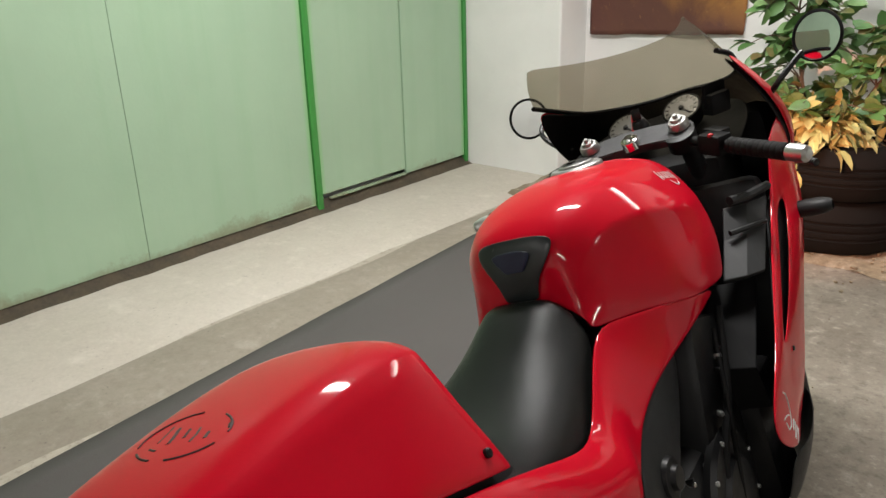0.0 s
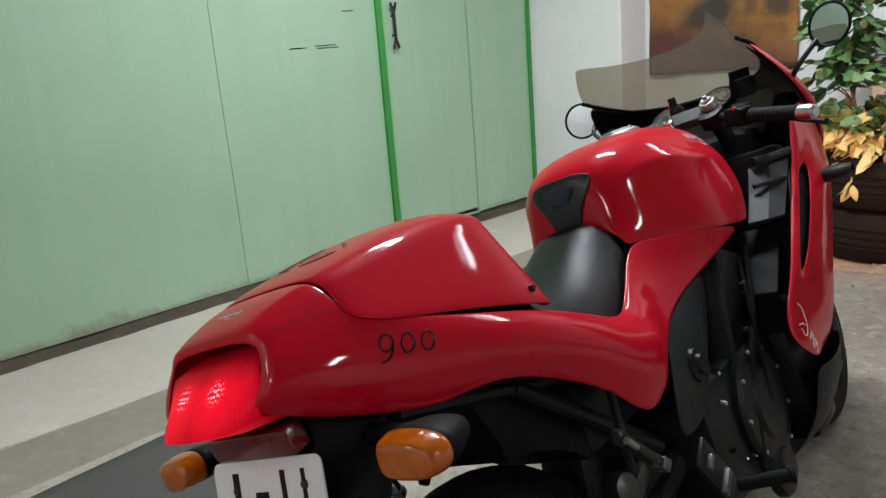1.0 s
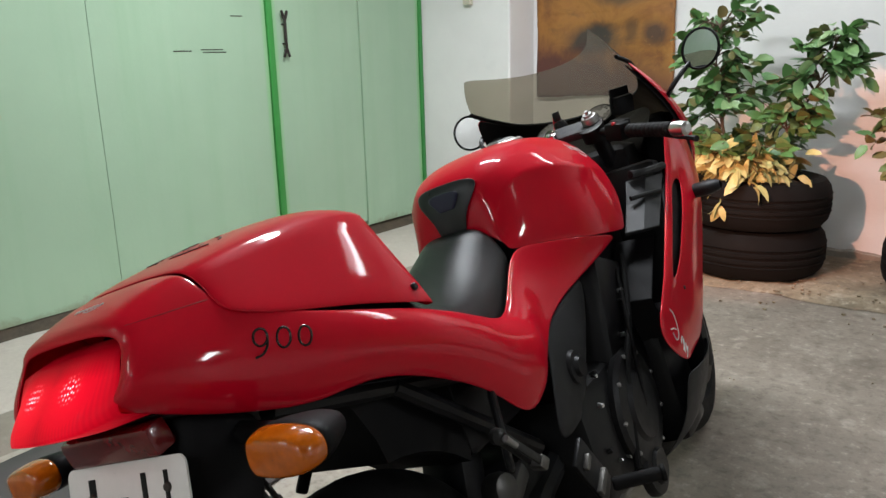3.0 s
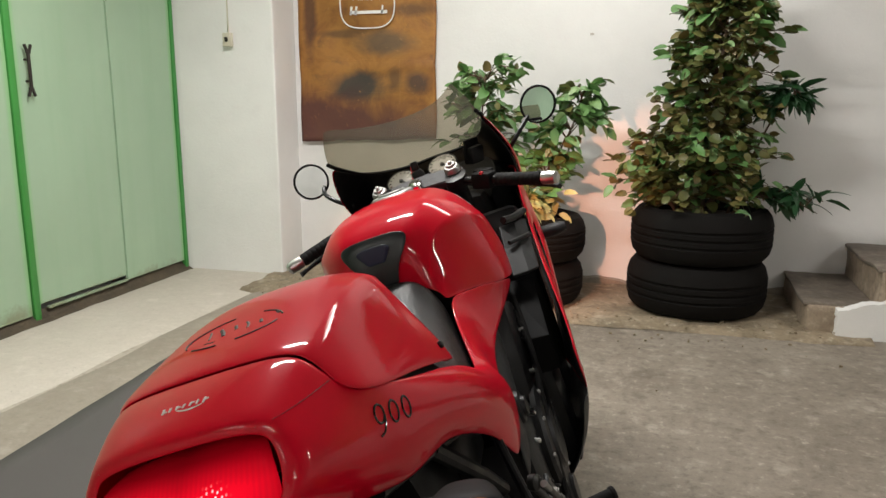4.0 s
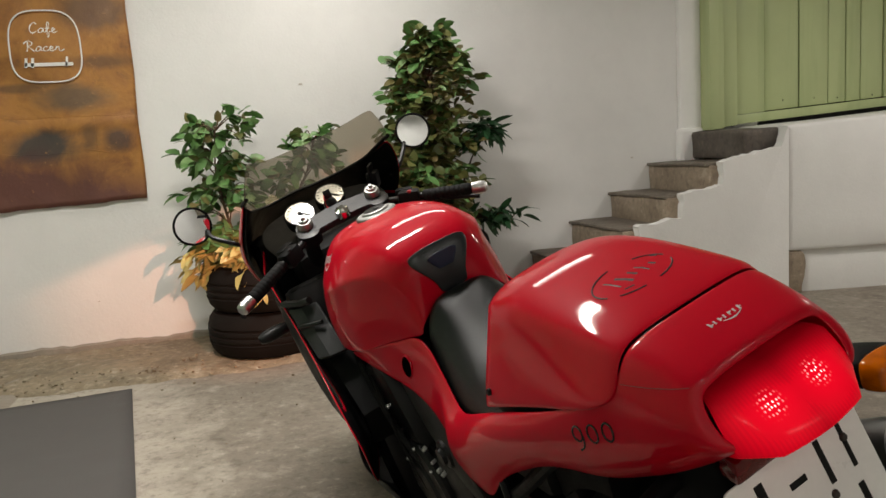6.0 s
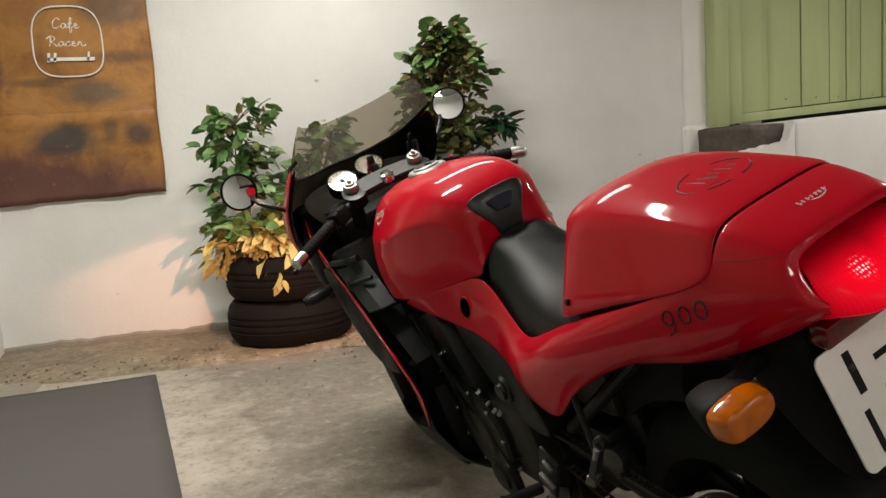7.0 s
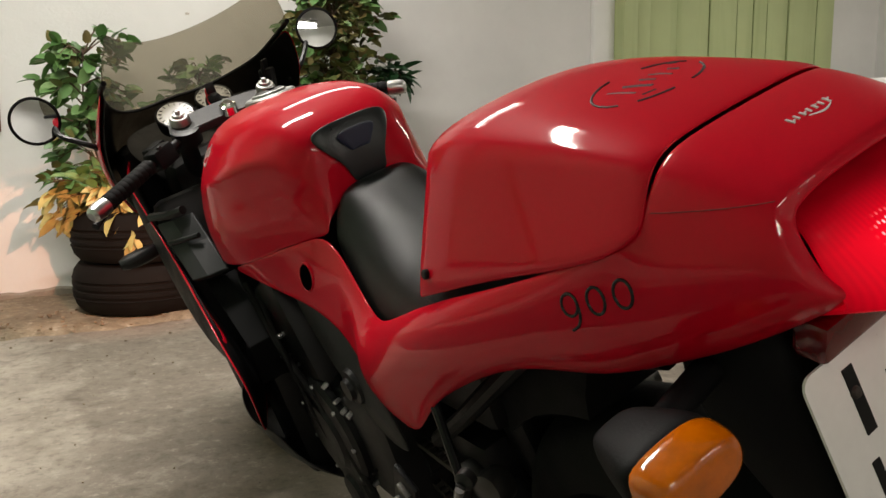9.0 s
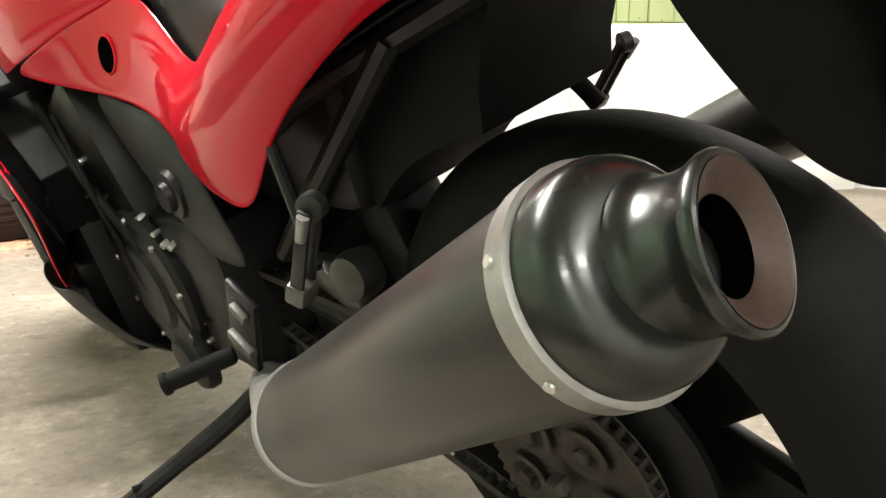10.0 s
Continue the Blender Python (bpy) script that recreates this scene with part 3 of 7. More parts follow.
# plaster lip along the wall foot
bm = bmesh.new()
rows = []
for i in range(120):
    x = -2.53 + 3.4 * i / 119
    h = 0.055 + 0.03 * noise.noise((x * 3, 0, 0)) + 0.02 * noise.noise((x * 11, 2, 0))
    rows.append([(x, WALL_Y - 0.002, h), (x, WALL_Y - 0.014, h - 0.012), (x, WALL_Y - 0.016, 0.0)])
grid(bm, rows)
structure("wall_foot_plaster", bm, MID_CONCRETE, "bare grey plaster edge along the wall foot", True)

# rubber runner
bm = bmesh.new()
mat_rows = []
for i in range(61):
    s = i / 60
    left = Vector((-2.33, 3.49, 0)).lerp(Vector((-1.92, -1.6, 0)), s)
    right = Vector((-1.60, 3.56, 0)).lerp(Vector((-1.02, -1.6, 0)), s)
    mat_rows.append([tuple(left.lerp(right, j / 10) + Vector((0, 0, 0.014 + 0.003 * noise.noise((i * 0.3, j * 0.5, 3))))) for j in range(11)])
grid(bm, mat_rows)
mat_ob = part("floor_mat", bm, MAT_RUBBER, None, "", True, 0)
s = mat_ob.modifiers.new("thickness", "SOLIDIFY")
s.thickness, s.offset = 0.008, -1
tagged(mat_ob, "dark grey rubber runner lying on concrete", "floor mat")

# steel door: sheet panels, bright green post, wicket, handle
door = thing("steel_door", pose(0, 0, 0), "pale green painted sheet steel gate with a closed wicket door", "gate")
tagged(door, kind="structure")


def steel_panel(y0, y1, z0, z1, x):
    bm = bmesh.new()
    n, m = 14, 18
    front = []
    for i in range(n + 1):
        y = y0 + (y1 - y0) * i / n
        front.append([(x + 0.006 * noise.noise((y * 1.6, (z0 + (z1 - z0) * j / m) * 1.4, 9)), y, z0 + (z1 - z0) * j / m) for j in range(m + 1)])
    grid(bm, front)
    ob = part("sheet_panel", bm, GREEN_SHEET, door, "", True, 0)
    t = ob.modifiers.new("thickness", "SOLIDIFY")
    t.thickness, t.offset = 0.02, 0
    t = ob.modifiers.new("crisp", "EDGE_SPLIT")
    t.split_angle = radians(40)
    return ob


for y0, y1 in ((-3.6, -1.22), (-1.217, 0.30), (0.303, 1.778), (1.781, 2.842)):
    steel_panel(y0, y1, 0.055, CEIL, DOOR_X)
steel_panel(2.90, 3.614, 0.105, CEIL, DOOR_X - 0.004)
steel_panel(3.620, 4.225, 0.075, CEIL, DOOR_X + 0.004)
bm = bmesh.new()
box(bm, (DOOR_X + 0.003, 2.870, CEIL / 2), (0.036, 0.045, CEIL), None, 0.006)
part("post", bm, GREEN_STRONG, door, "bright green painted steel post")
bm = bmesh.new()
box(bm, (DOOR_X + 0.002, 4.248, CEIL / 2), (0.04, 0.035, CEIL), None, 0.005)
part("edge_post", bm, GREEN_STRONG, door, "green painted edge post")
bm = bmesh.new()
rows = []
for i in range(160):
    y = -3.6 + 7.86 * i / 159
    h = 0.05 + 0.012 * noise.noise((y * 5, 0, 3)) + 0.008 * noise.noise((y * 17, 1, 3))
    rows.append([(DOOR_X - 0.02, y, h + 0.02), (DOOR_X + 0.002, y, h), (DOOR_X + 0.022 + 0.012 * noise.noise((y * 8, 5, 5)), y, 0.024), (DOOR_X + 0.06 + 0.02 * noise.noise((y * 6, 4, 1)), y, 0.008)])
grid(bm, rows)
part("dirty_sill", bm, DOOR_DIRT, door, "dirt and rust along the door foot")
bm = bmesh.new()
box(bm, (DOOR_X + 0.010, 3.28, 0.075), (0.024, 0.66, 0.014), None, 0.004)
box(bm, (DOOR_X + 0.004, 2.62, 0.060), (0.024, 0.42, 0.008), None, 0.003)
part("bottom_rail", bm, GREEN_SHEET, door, "chipped bottom rail")


def wrench_handle():
    bm = bmesh.new()
    x = DOOR_X + 0.035
    box(bm, (x, 2.968, 1.345), (0.012, 0.018, 0.19), None, 0.004)
    for z, s in ((1.45, 1), (1.24, -1)):
        for k in (-1, 1):
            box(bm, (x, 2.968 + k * 0.016, z + s * 0.012), (0.012, 0.014, 0.032), Matrix.Rotation(k * s * -0.35, 3, "X"), 0.003)
        box(bm, (x, 2.968, z - s * 0.01), (0.012, 0.032, 0.02), None, 0.004)
    rod(bm, (DOOR_X, 2.968, 1.40), (x, 2.968, 1.40), 0.006)
    rod(bm, (DOOR_X, 2.968, 1.29), (x, 2.968, 1.29), 0.006)
    part("handle", bm, STEEL, door, "old open-ended wrench welded on as a handle")


wrench_handle()
bm = bmesh.new()
for y0, y1, z in ((2.22, 2.33, 1.256), (2.39, 2.53, 1.262), (2.40, 2.55, 1.248), (2.60, 2.68, 1.44)):
    box(bm, (DOOR_X + 0.0115, (y0 + y1) / 2, z), (0.003, y1 - y0, 0.005))
part("scratch", bm, STEEL, door, "dark scratches through the paint")

# stairs against the wall, white plastered side, bare concrete treads
stairs = thing("stairs", pose(0, 0, 0), "bare concrete stairs with a white plastered side", "stairs")
tagged(stairs, kind="structure")
STEPS = [(0.70, 0.165), (1.03, 0.355), (1.352, 0.545), (1.674, 0.73), (1.995, 0.922)]
FRONT_Y = 3.78
rnd = random.Random(4)
for k, (x, z) in enumerate(STEPS):
    x1 = STEPS[k + 1][0] + 0.04 if k + 1 < len(STEPS) else 2.48
    bm = bmesh.new()
    z0 = z - 0.20 if k else -0.02
    box(bm, ((x + x1) / 2, (FRONT_Y + 0.05 + WALL_Y) / 2, (z - 0.016 + z0) / 2), (x1 - x, WALL_Y - FRONT_Y - 0.05, z - 0.016 - z0), None, 0.012)
    bmesh.ops.subdivide_edges(bm, edges=bm.edges, cuts=4, use_grid_fill=True)
    for v in bm.verts:
        v.co += Vector((0.012, 0.004, 0.008)) * noise.noise(v.co * 9)
    step = part("step", bm, STEP_CONCRETE, stairs, "worn chipped concrete step")
    bm = bmesh.new()
    box(bm, ((x - 0.014 + x1) / 2, (FRONT_Y + 0.062 + WALL_Y) / 2, z - 0.010), (x1 - x + 0.014, WALL_Y - FRONT_Y - 0.062, 0.020), None, 0.006)
    bmesh.ops.subdivide_edges(bm, edges=bm.edges, cuts=5, use_grid_fill=True)
    for v in bm.verts:
        v.co += Vector((0.014, 0.0, 0.005)) * noise.noise(v.co * 13)
    part("tread", bm, TREAD_CONCRETE, step, "dark trodden cement tread")
# plastered side: stepped outline
outline = [(0.84, -0.02), (0.84, 0.15)]
for k, (x, z) in enumerate(STEPS[1:]):
    xs = (1.142, 1.43, 1.75, 2.05)[k]
    zs = (0.215, 0.40, 0.59, 0.775)[k]
    outline += [(xs, zs), (xs + 0.005, z + 0.01)]
outline += [(2.50, 1.0), (2.56, 1.13), (2.56, -0.02)]
bm = bmesh.new()
dense = []
for p, q in zip(outline, outline[1:] + outline[:1]):
    steps = max(1, int(math.hypot(q[0] - p[0], q[1] - p[1]) / 0.016))
    for s in range(steps):
        u = s / steps
        x, z = p[0] + (q[0] - p[0]) * u, p[1] + (q[1] - p[1]) * u
        rag = 0.0 if z < 0.0 or x > 2.54 else 1.0
        dense.append((x + rag * (0.013 * noise.noise((x * 11, z * 11, 1)) + 0.013 * noise.noise((x * 44, z * 44, 4))), z + rag * (0.013 * noise.noise((x * 10, z * 10, 7)) + 0.013 * noise.noise((x * 43, z * 43, 2)))))
prism(bm, dense, 0.07, Matrix(((1, 0, 0, 0), (0, 0, 1, FRONT_Y - 0.01), (0, 1, 0, 0), (0, 0, 0, 1))))
rim_edges = [e for e in bm.edges if abs(e.verts[0].co.y - e.verts[1].co.y) < 1e-6]
bmesh.ops.bevel(bm, geom=rim_edges, offset=0.004, segments=1, affect="EDGES", profile=0.5)
part("plaster_side", bm, WHITE_PLASTER, stairs, "white plastered stair side with a ragged edge")
bm = bmesh.new()
box(bm, (2.56, 4.25, 1.03), (0.46, 0.66, 0.20), None, 0.02)
bmesh.ops.subdivide_edges(bm, edges=bm.edges, cuts=4, use_grid_fill=True)
for v in bm.verts:
    v.co += Vector((0.02, 0.01, 0.012)) * noise.noise(v.co * 8)
part("threshold", bm, DARK_MORTAR, stairs, "rough concrete threshold below the door")
# landing with its white parapet, overhanging a recessed foot
landing = thing("landing", pose(2.57, 3.80, 0, 0, 0, -14), "white plastered landing block with a recessed foot", "landing")
tagged(landing, kind="structure")
bm = bmesh.new()
box(bm, (1.3, 0.58, 0.715), (2.6, 1.16, 0.85), None, 0.025)
bmesh.ops.subdivide_edges(bm, edges=bm.edges, cuts=3, use_grid_fill=True)
for v in bm.verts:
    v.co += Vector((0.012, 0.010, 0.012)) * noise.noise(v.co * 3)
    if v.co.z > 1.0:
        v.co.z += 0.05 * v.co.x
part("upper_block", bm, WHITE_PLASTER, landing)
bm = bmesh.new()
box(bm, (1.3, 0.625, 0.14), (2.55, 1.16, 0.31), None, 0.012)
part("foot", bm, WHITE_PLASTER, landing, "pale plastered foot, set back")
bm = bmesh.new()
box(bm, (0.055, 0.075, 0.135), (0.15, 0.15, 0.30), None, 0.02)
bmesh.ops.subdivide_edges(bm, edges=bm.edges, cuts=4, use_grid_fill=True)
for v in bm.verts:
    v.co += Vector((0.04, 0.012, 0.01)) * noise.noise(v.co * 11)
part("bare_corner", bm, STEP_CONCRETE, landing, "brown bare concrete where the plaster fell off")

# green plank door over the stairs
plank_door = thing("door_1", pose(0, 0, 0), "closed olive green painted wooden plank door", "door")
tagged(plank_door, kind="structure")
DX0, DZ, SILL_RISE = 2.45, 1.135, 0.055


def plank(name, x0, x1, z0, z1, y, depth, material=GREEN_WOOD, label=""):
    bm = bmesh.new()
    box(bm, ((x0 + x1) / 2, y, (z0 + z1) / 2), (x1 - x0, depth, z1 - z0), None, 0.006)
    for v in bm.verts:
        if v.co.z < 1.6:
            v.co.z += SILL_RISE * (v.co.x - DX0)
    return part(name, bm, material, plank_door, label)


plank("jamb", DX0 - 0.02, DX0 + 0.10, DZ, CEIL, WALL_Y - 0.07, 0.16, GREEN_WOOD, "wide green painted door jamb")
plank("jamb_rebate", DX0 + 0.102, DX0 + 0.245, DZ + 0.01, CEIL, WALL_Y - 0.045, 0.12, GREEN_WOOD, "stepped inner face of the jamb")
plank("stile", DX0 + 0.268, DX0 + 0.522, DZ + 0.085, CEIL, WALL_Y - 0.035, 0.05)
plank("bottom_rail", DX0 + 0.268, 4.6, DZ + 0.015, DZ + 0.083, WALL_Y - 0.026, 0.06)
for x0, x1 in ((2.985, 3.300), (3.306, 3.576), (3.580, 3.746), (3.750, 3.890), (3.893, 4.110), (4.116, 4.420), (4.425, 4.62)):
    plank("board", x0 + 0.003, x1 - 0.003, DZ + 0.09, CEIL, WALL_Y - 0.022 - 0.004 * math.sin(x0 * 40), 0.03)
for x in (3.15, 3.44, 3.66, 4.0, 4.27):
    bm = bmesh.new()
    lathe(bm, [(0.0001, 0.004), (0.004, 0.003), (0.006, 0.0)], 10, axis_to((x, WALL_Y - 0.042, DZ + 0.19 + 0.02 * math.sin(x * 30)), (x, WALL_Y - 0.1, DZ + 0.19)))
    part("nail_head", bm, STEEL, plank_door)
# black strip and backing sheet stand in for shade between the boards
bm = bmesh.new()
box(bm, (DX0 + 0.256, WALL_Y - 0.03, 2.2), (0.022, 0.02, 2.1))
box(bm, (3.8, WALL_Y - 0.004, 2.2), (1.7, 0.006, 2.1))
part("gap_backing", bm, INK, plank_door)
bm = bmesh.new()
box(bm, (2.345, WALL_Y - 0.01, 2.1), (0.19, 0.05, 2.2), None, 0.015)
box(bm, (2.335, WALL_Y - 0.02, 1.03), (0.21, 0.08, 0.26), None, 0.025)
structure("door_surround", bm, plaster("fresh_plaster", (0.90, 0.89, 0.87), (0.5, 0.48, 0.45)), "whiter plaster band beside the green door")

for x, z, r in ((-0.518, 1.588, 0.012), (-1.863, 0.312, 0.006), (1.858, 0.97, 0.010)):
    bm = bmesh.new()
    prism(bm, [(r * (1 + 0.5 * noise.noise((q * 0.9, x * 9, z))) * math.cos(q * 0.6283), 0.6 * r * (1 + 0.5 * noise.noise((q * 1.1, z * 7, x))) * math.sin(q * 0.6283)) for q in range(10)], 0.003, Matrix(((1, 0, 0, x), (0, 0, -1, WALL_Y - 0.001), (0, 1, 0, z), (0, 0, 0, 1))))
    part("plaster_chip", bm, PALE_CONCRETE, wall_north)
rnd = random.Random(31)
verts, polys = [], []
for n in range(310):
    if n < 260:
        x, y = rnd.uniform(-2.4, 1.0), 3.72 + abs(rnd.gauss(0, 0.22)) * (1 if rnd.random() < 0.75 else -1)
    else:
        x, y = rnd.gauss(-0.9, 0.5), rnd.gauss(2.9, 0.7)
    if y > WALL_Y - 0.03 or y < 0.5 or (x < -1.0 and y < 3.5 and x < -1.6 + (3.56 - y) * 0.1124 + 0.02):
        continue
    r = rnd.uniform(0.0015, 0.004) if n >= 260 else rnd.uniform(0.003, 0.010)
    z = 0.004 if y < 3.6 else 0.022
    off = len(verts)
    for sx in (-1, 1):
        for sy in (-1, 1):
            for sz in (-1, 1):
                verts.append((x + sx * r * rnd.uniform(0.5, 1.0), y + sy * r * rnd.uniform(0.5, 1.0), z + sz * r * rnd.uniform(0.3, 0.6)))
    polys += [tuple(off + v for v in f) for f in ((0, 1, 3, 2), (4, 6, 7, 5), (0, 4, 5, 1), (2, 3, 7, 6), (0, 2, 6, 4), (1, 5, 7, 3))]
me = bpy.data.meshes.new("floor_crumbs")
me.from_pydata(verts, [], polys)
me.materials.append(ROUGH_CONCRETE)
tagged(new("floor_crumbs", me), "small crumbs of broken concrete on the floor", "debris", kind="stuff")

# switch with its cable on the pilaster
sw = thing("light_switch", pose(-2.845, 4.262, 1.573), "old ivory surface-mounted switch with its cable", "switch")
bm = bmesh.new()
box(bm, (0, -0.018, 0), (0.062, 0.036, 0.088), None, 0.006)
part("housing", bm, SWITCH_PLASTIC, sw)
bm = bmesh.new()
box(bm, (0.0, -0.040, 0.002), (0.020, 0.014, 0.030), Matrix.Rotation(0.25, 3, "X"), 0.003)
part("rocker", bm, STEEL, sw)
bm = bmesh.new()
tube(bm, [(0, -0.008, 0.04), (0, -0.008, 0.4), (0.004, -0.008, 0.9), (0, -0.008, CEIL - 1.6)], 0.006, 8)
part("cable", bm, SWITCH_PLASTIC, sw)

# assumed ceiling lamps out of view; the last three are added fill
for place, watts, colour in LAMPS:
    lamp = thing("assumed_lamp", pose(*place), "assumed white twin-tube ceiling lamp out of view, switched on", "ceiling lamp", "ceiling lamps")
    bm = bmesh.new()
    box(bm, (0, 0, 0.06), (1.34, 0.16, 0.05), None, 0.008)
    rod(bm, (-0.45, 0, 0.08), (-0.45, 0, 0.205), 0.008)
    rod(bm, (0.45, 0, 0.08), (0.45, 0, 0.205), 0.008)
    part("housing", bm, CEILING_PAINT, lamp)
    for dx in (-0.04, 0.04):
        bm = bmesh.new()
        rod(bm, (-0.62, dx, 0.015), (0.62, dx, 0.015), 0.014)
        part("tube", bm, TUBE_GLOW, lamp, "glowing tube of an assumed lamp")

# copper sheet on the wall
panel = thing("copper_panel", pose(-2.0, WALL_Y - 0.004, 0.9), "tarnished orange-brown copper sheet sign on the wall", "sign")
bm = bmesh.new()
rows = []
for i in range(41):
    u = i / 40
    z_low = 0.0 + 0.030 * u + 0.008 * noise.noise((u * 4, 1, 1)) + 0.006 * noise.noise((u * 13, 1, 1))
    row = []
    for j in range(51):
        v = j / 50
        x = -0.485 + 0.97 * u + 0.008 * noise.noise((u, v * 5, 2)) * (1 if i in (0, 40) else 0.5)
        z = z_low + (1.62 - z_low) * v
        y = -0.018 - 0.012 * noise.noise((u * 3, v * 4, 0)) - 0.006 * math.exp(-((v - 0.30) / 0.006) ** 2) - 0.02 * max(0, 0.06 - v) * 8 * (0.5 + noise.noise((u * 5, 0, 0)))
        row.append((x, y, z))
    rows.append(row)
grid(bm, rows)
sheet = part("sheet", bm, COPPER, panel, "", True, 0)
sd = sheet.modifiers.new("thickness", "SOLIDIFY")
sd.thickness, sd.offset = 0.006, 0


for fold in ([(-0.482 + 0.0602 * q, 0.545 + 0.012 * noise.noise((q * 0.7, 3, 1))) for q in range(17)], [(0.235 + 0.006 * noise.noise((q * 0.9, 1, 5)), 0.545 - 0.028 * q) for q in range(11)], [(-0.482 + 0.06 * q, 0.335 + 0.02 * noise.noise((q * 0.5, 8, 2))) for q in range(14)]):
    bm = bmesh.new()
    tube(bm, [(x, on_surface(sheet, (x, -0.4, z), (0, 1, 0))[0].y + 0.001, z) for x, z in fold], [0.002 + 0.003 * abs(noise.noise((q * 0.8, 4, len(fold)))) for q in range(len(fold))], 6)
    part("fold", bm, COPPER, panel, "creased fold in the sheet")


def ring_on_panel():
    bm = bmesh.new()
    pts = []
    for k in range(72):
        a = 2 * math.pi * k / 72
        c, s2 = math.cos(a), math.sin(a)
        e = 0.62
        pts.append((0.02 + 0.19 * math.copysign(abs(c) ** e, c) * (1 - 0.05 * s2), -0.040, 0.955 + 0.205 * math.copysign(abs(s2) ** e, s2)))
    rings = []
    for k in range(72):
        p, q = Vector(pts[k]), Vector((0.02, -0.040, 0.955))
        d = (q - p).normalized() * 0.0045
        rings.append((bm.verts.new(p - d), bm.verts.new(p + d)))
    for k in range(72):
        a, b = rings[k], rings[(k + 1) % 72]
        bm.faces.new((a[0], a[1], b[1], b[0]))
    ob = part("ring", bm, CHALK, panel, "hand-painted white ring")
    s = ob.modifiers.new("thickness", "SOLIDIFY")
    s.thickness = 0.002


ring_on_panel()
SCRIPT = {
    "C": (1.25, [[(1.15, 1.9), (0.75, 2.3), (0.15, 1.6), (0.0, 0.6), (0.4, 0.0), (1.05, 0.35)]]),
    "a": (1.15, [[(0.85, 0.9), (0.4, 1.0), (0.05, 0.4), (0.35, 0.0), (0.8, 0.5), (0.9, 1.0), (0.88, 0.2), (1.2, 0.15)]]),
    "f": (0.95, [[(0.05, 0.15), (0.55, 1.2), (0.68, 2.1), (0.42, 2.3), (0.36, 1.0), (0.30, -0.9), (0.56, -0.6), (0.62, 0.15), (0.95, 0.3)], [(0.0, 0.95), (0.75, 1.05)]]),
    "e": (1.0, [[(0.05, 0.4), (0.65, 0.75), (0.35, 1.05), (0.08, 0.5), (0.4, 0.0), (1.0, 0.35)]]),
    "R": (1.5, [[(0.35, 2.1), (0.25, 1.0), (0.1, 0.0)], [(-0.35, 1.7), (0.35, 2.3), (1.0, 1.95), (0.8, 1.3), (0.3, 1.1), (0.9, 0.5), (1.2, 0.05), (1.55, 0.25)]]),
    "c": (0.95, [[(0.75, 0.85), (0.4, 1.0), (0.05, 0.5), (0.35, 0.0), (0.95, 0.3)]]),
    "r": (1.0, [[(0.0, 0.2), (0.25, 1.05), (0.3, 0.8), (0.6, 0.95), (0.6, 0.25), (0.85, 0.0), (1.4, 0.35)]]),
}
for words, x, z in (("Cafe", -0.055, 1.035), ("Racer", -0.085, 0.93)):
    for letter in words:
        wide, strokes = SCRIPT[letter]
        bm = bmesh.new()
        for st in strokes:
            line = [(x + 0.034 * p.x, on_surface(sheet, (x + 0.034 * p.x, -0.4, z + 0.026 * p.y), (0, 1, 0))[0].y - 0.001, z + 0.026 * p.y) for p in bend([(u, v, 0) for u, v in st], 4)]
            tube(bm, line, [0.0030 + 0.0012 * math.sin(q * 0.9) for q in range(len(line))], 6)
        part("letter", bm, CHALK, panel, "hand-painted white script letter")
        x += 0.034 * wide
bm = bmesh.new()
for x0, x1, z0, z1 in ((-0.10, 0.16, 0.842, 0.862), (-0.10, -0.085, 0.835, 0.89), (-0.065, -0.05, 0.835, 0.89), (0.12, 0.132, 0.84, 0.895)):
    box(bm, ((x0 + x1) / 2, -0.040, (z0 + z1) / 2), (x1 - x0, 0.002, z1 - z0), Matrix.Rotation(0.15, 3, "Y") if x1 - x0 < 0.1 else None)
part("lettering_bar", bm, CHALK, panel, "white painted line of a trade name")


# ---------- plants in stacked tyres ----------
def tyre_planter(x, y, r, h, label, turn):
    pot = thing("tyre_planter", pose(x, y, 0.012, 0, 0, turn), label, "planter", "tyre planters")
    for k in range(2):
        bm = bmesh.new()
        half = h / 2
        prof = [(r * 0.64, half * 0.30), (r * 0.70, 0.02), (r * 0.80, 0.004), (r * 0.90, 0.014), (r * 0.965, 0.045), (r * 0.992, 0.085)]
        z = 0.09
        grooves = (0.36, 0.50, 0.64)
        for g in grooves:
            gz = h * g
            prof += [(r, gz - 0.010), (r * 0.978, gz - 0.006), (r * 0.978, gz + 0.006), (r, gz + 0.010)]
        prof += [(r * 0.992, h - 0.085), (r * 0.965, h - 0.045), (r * 0.90, h - 0.014), (r * 0.80, h - 0.004), (r * 0.70, h - 0.02), (r * 0.64, h - half * 0.30)]
        lathe(bm, prof, 64, pose(0.006 * k, -0.008 * k, k * (h - 0.004)), closed=True)
        part("tyre", bm, OLD_RUBBER, pot, "worn black car tyre lying flat")
    bm = bmesh.new()
    lathe(bm, [(0.001, 2 * h - 0.05), (r * 0.3, 2 * h - 0.045), (r * 0.62, 2 * h - 0.06), (r * 0.68, 2 * h - 0.09)], 32)
    part("soil", bm, SOIL, pot, "dark soil")
    return pot


tyre_planter(-0.85, 4.10, 0.37, 0.265, "two stacked worn black tyres used as a planter", 20)
tyre_planter(0.16, 4.17, 0.388, 0.30, "two large stacked black tyres used as a planter", 60)


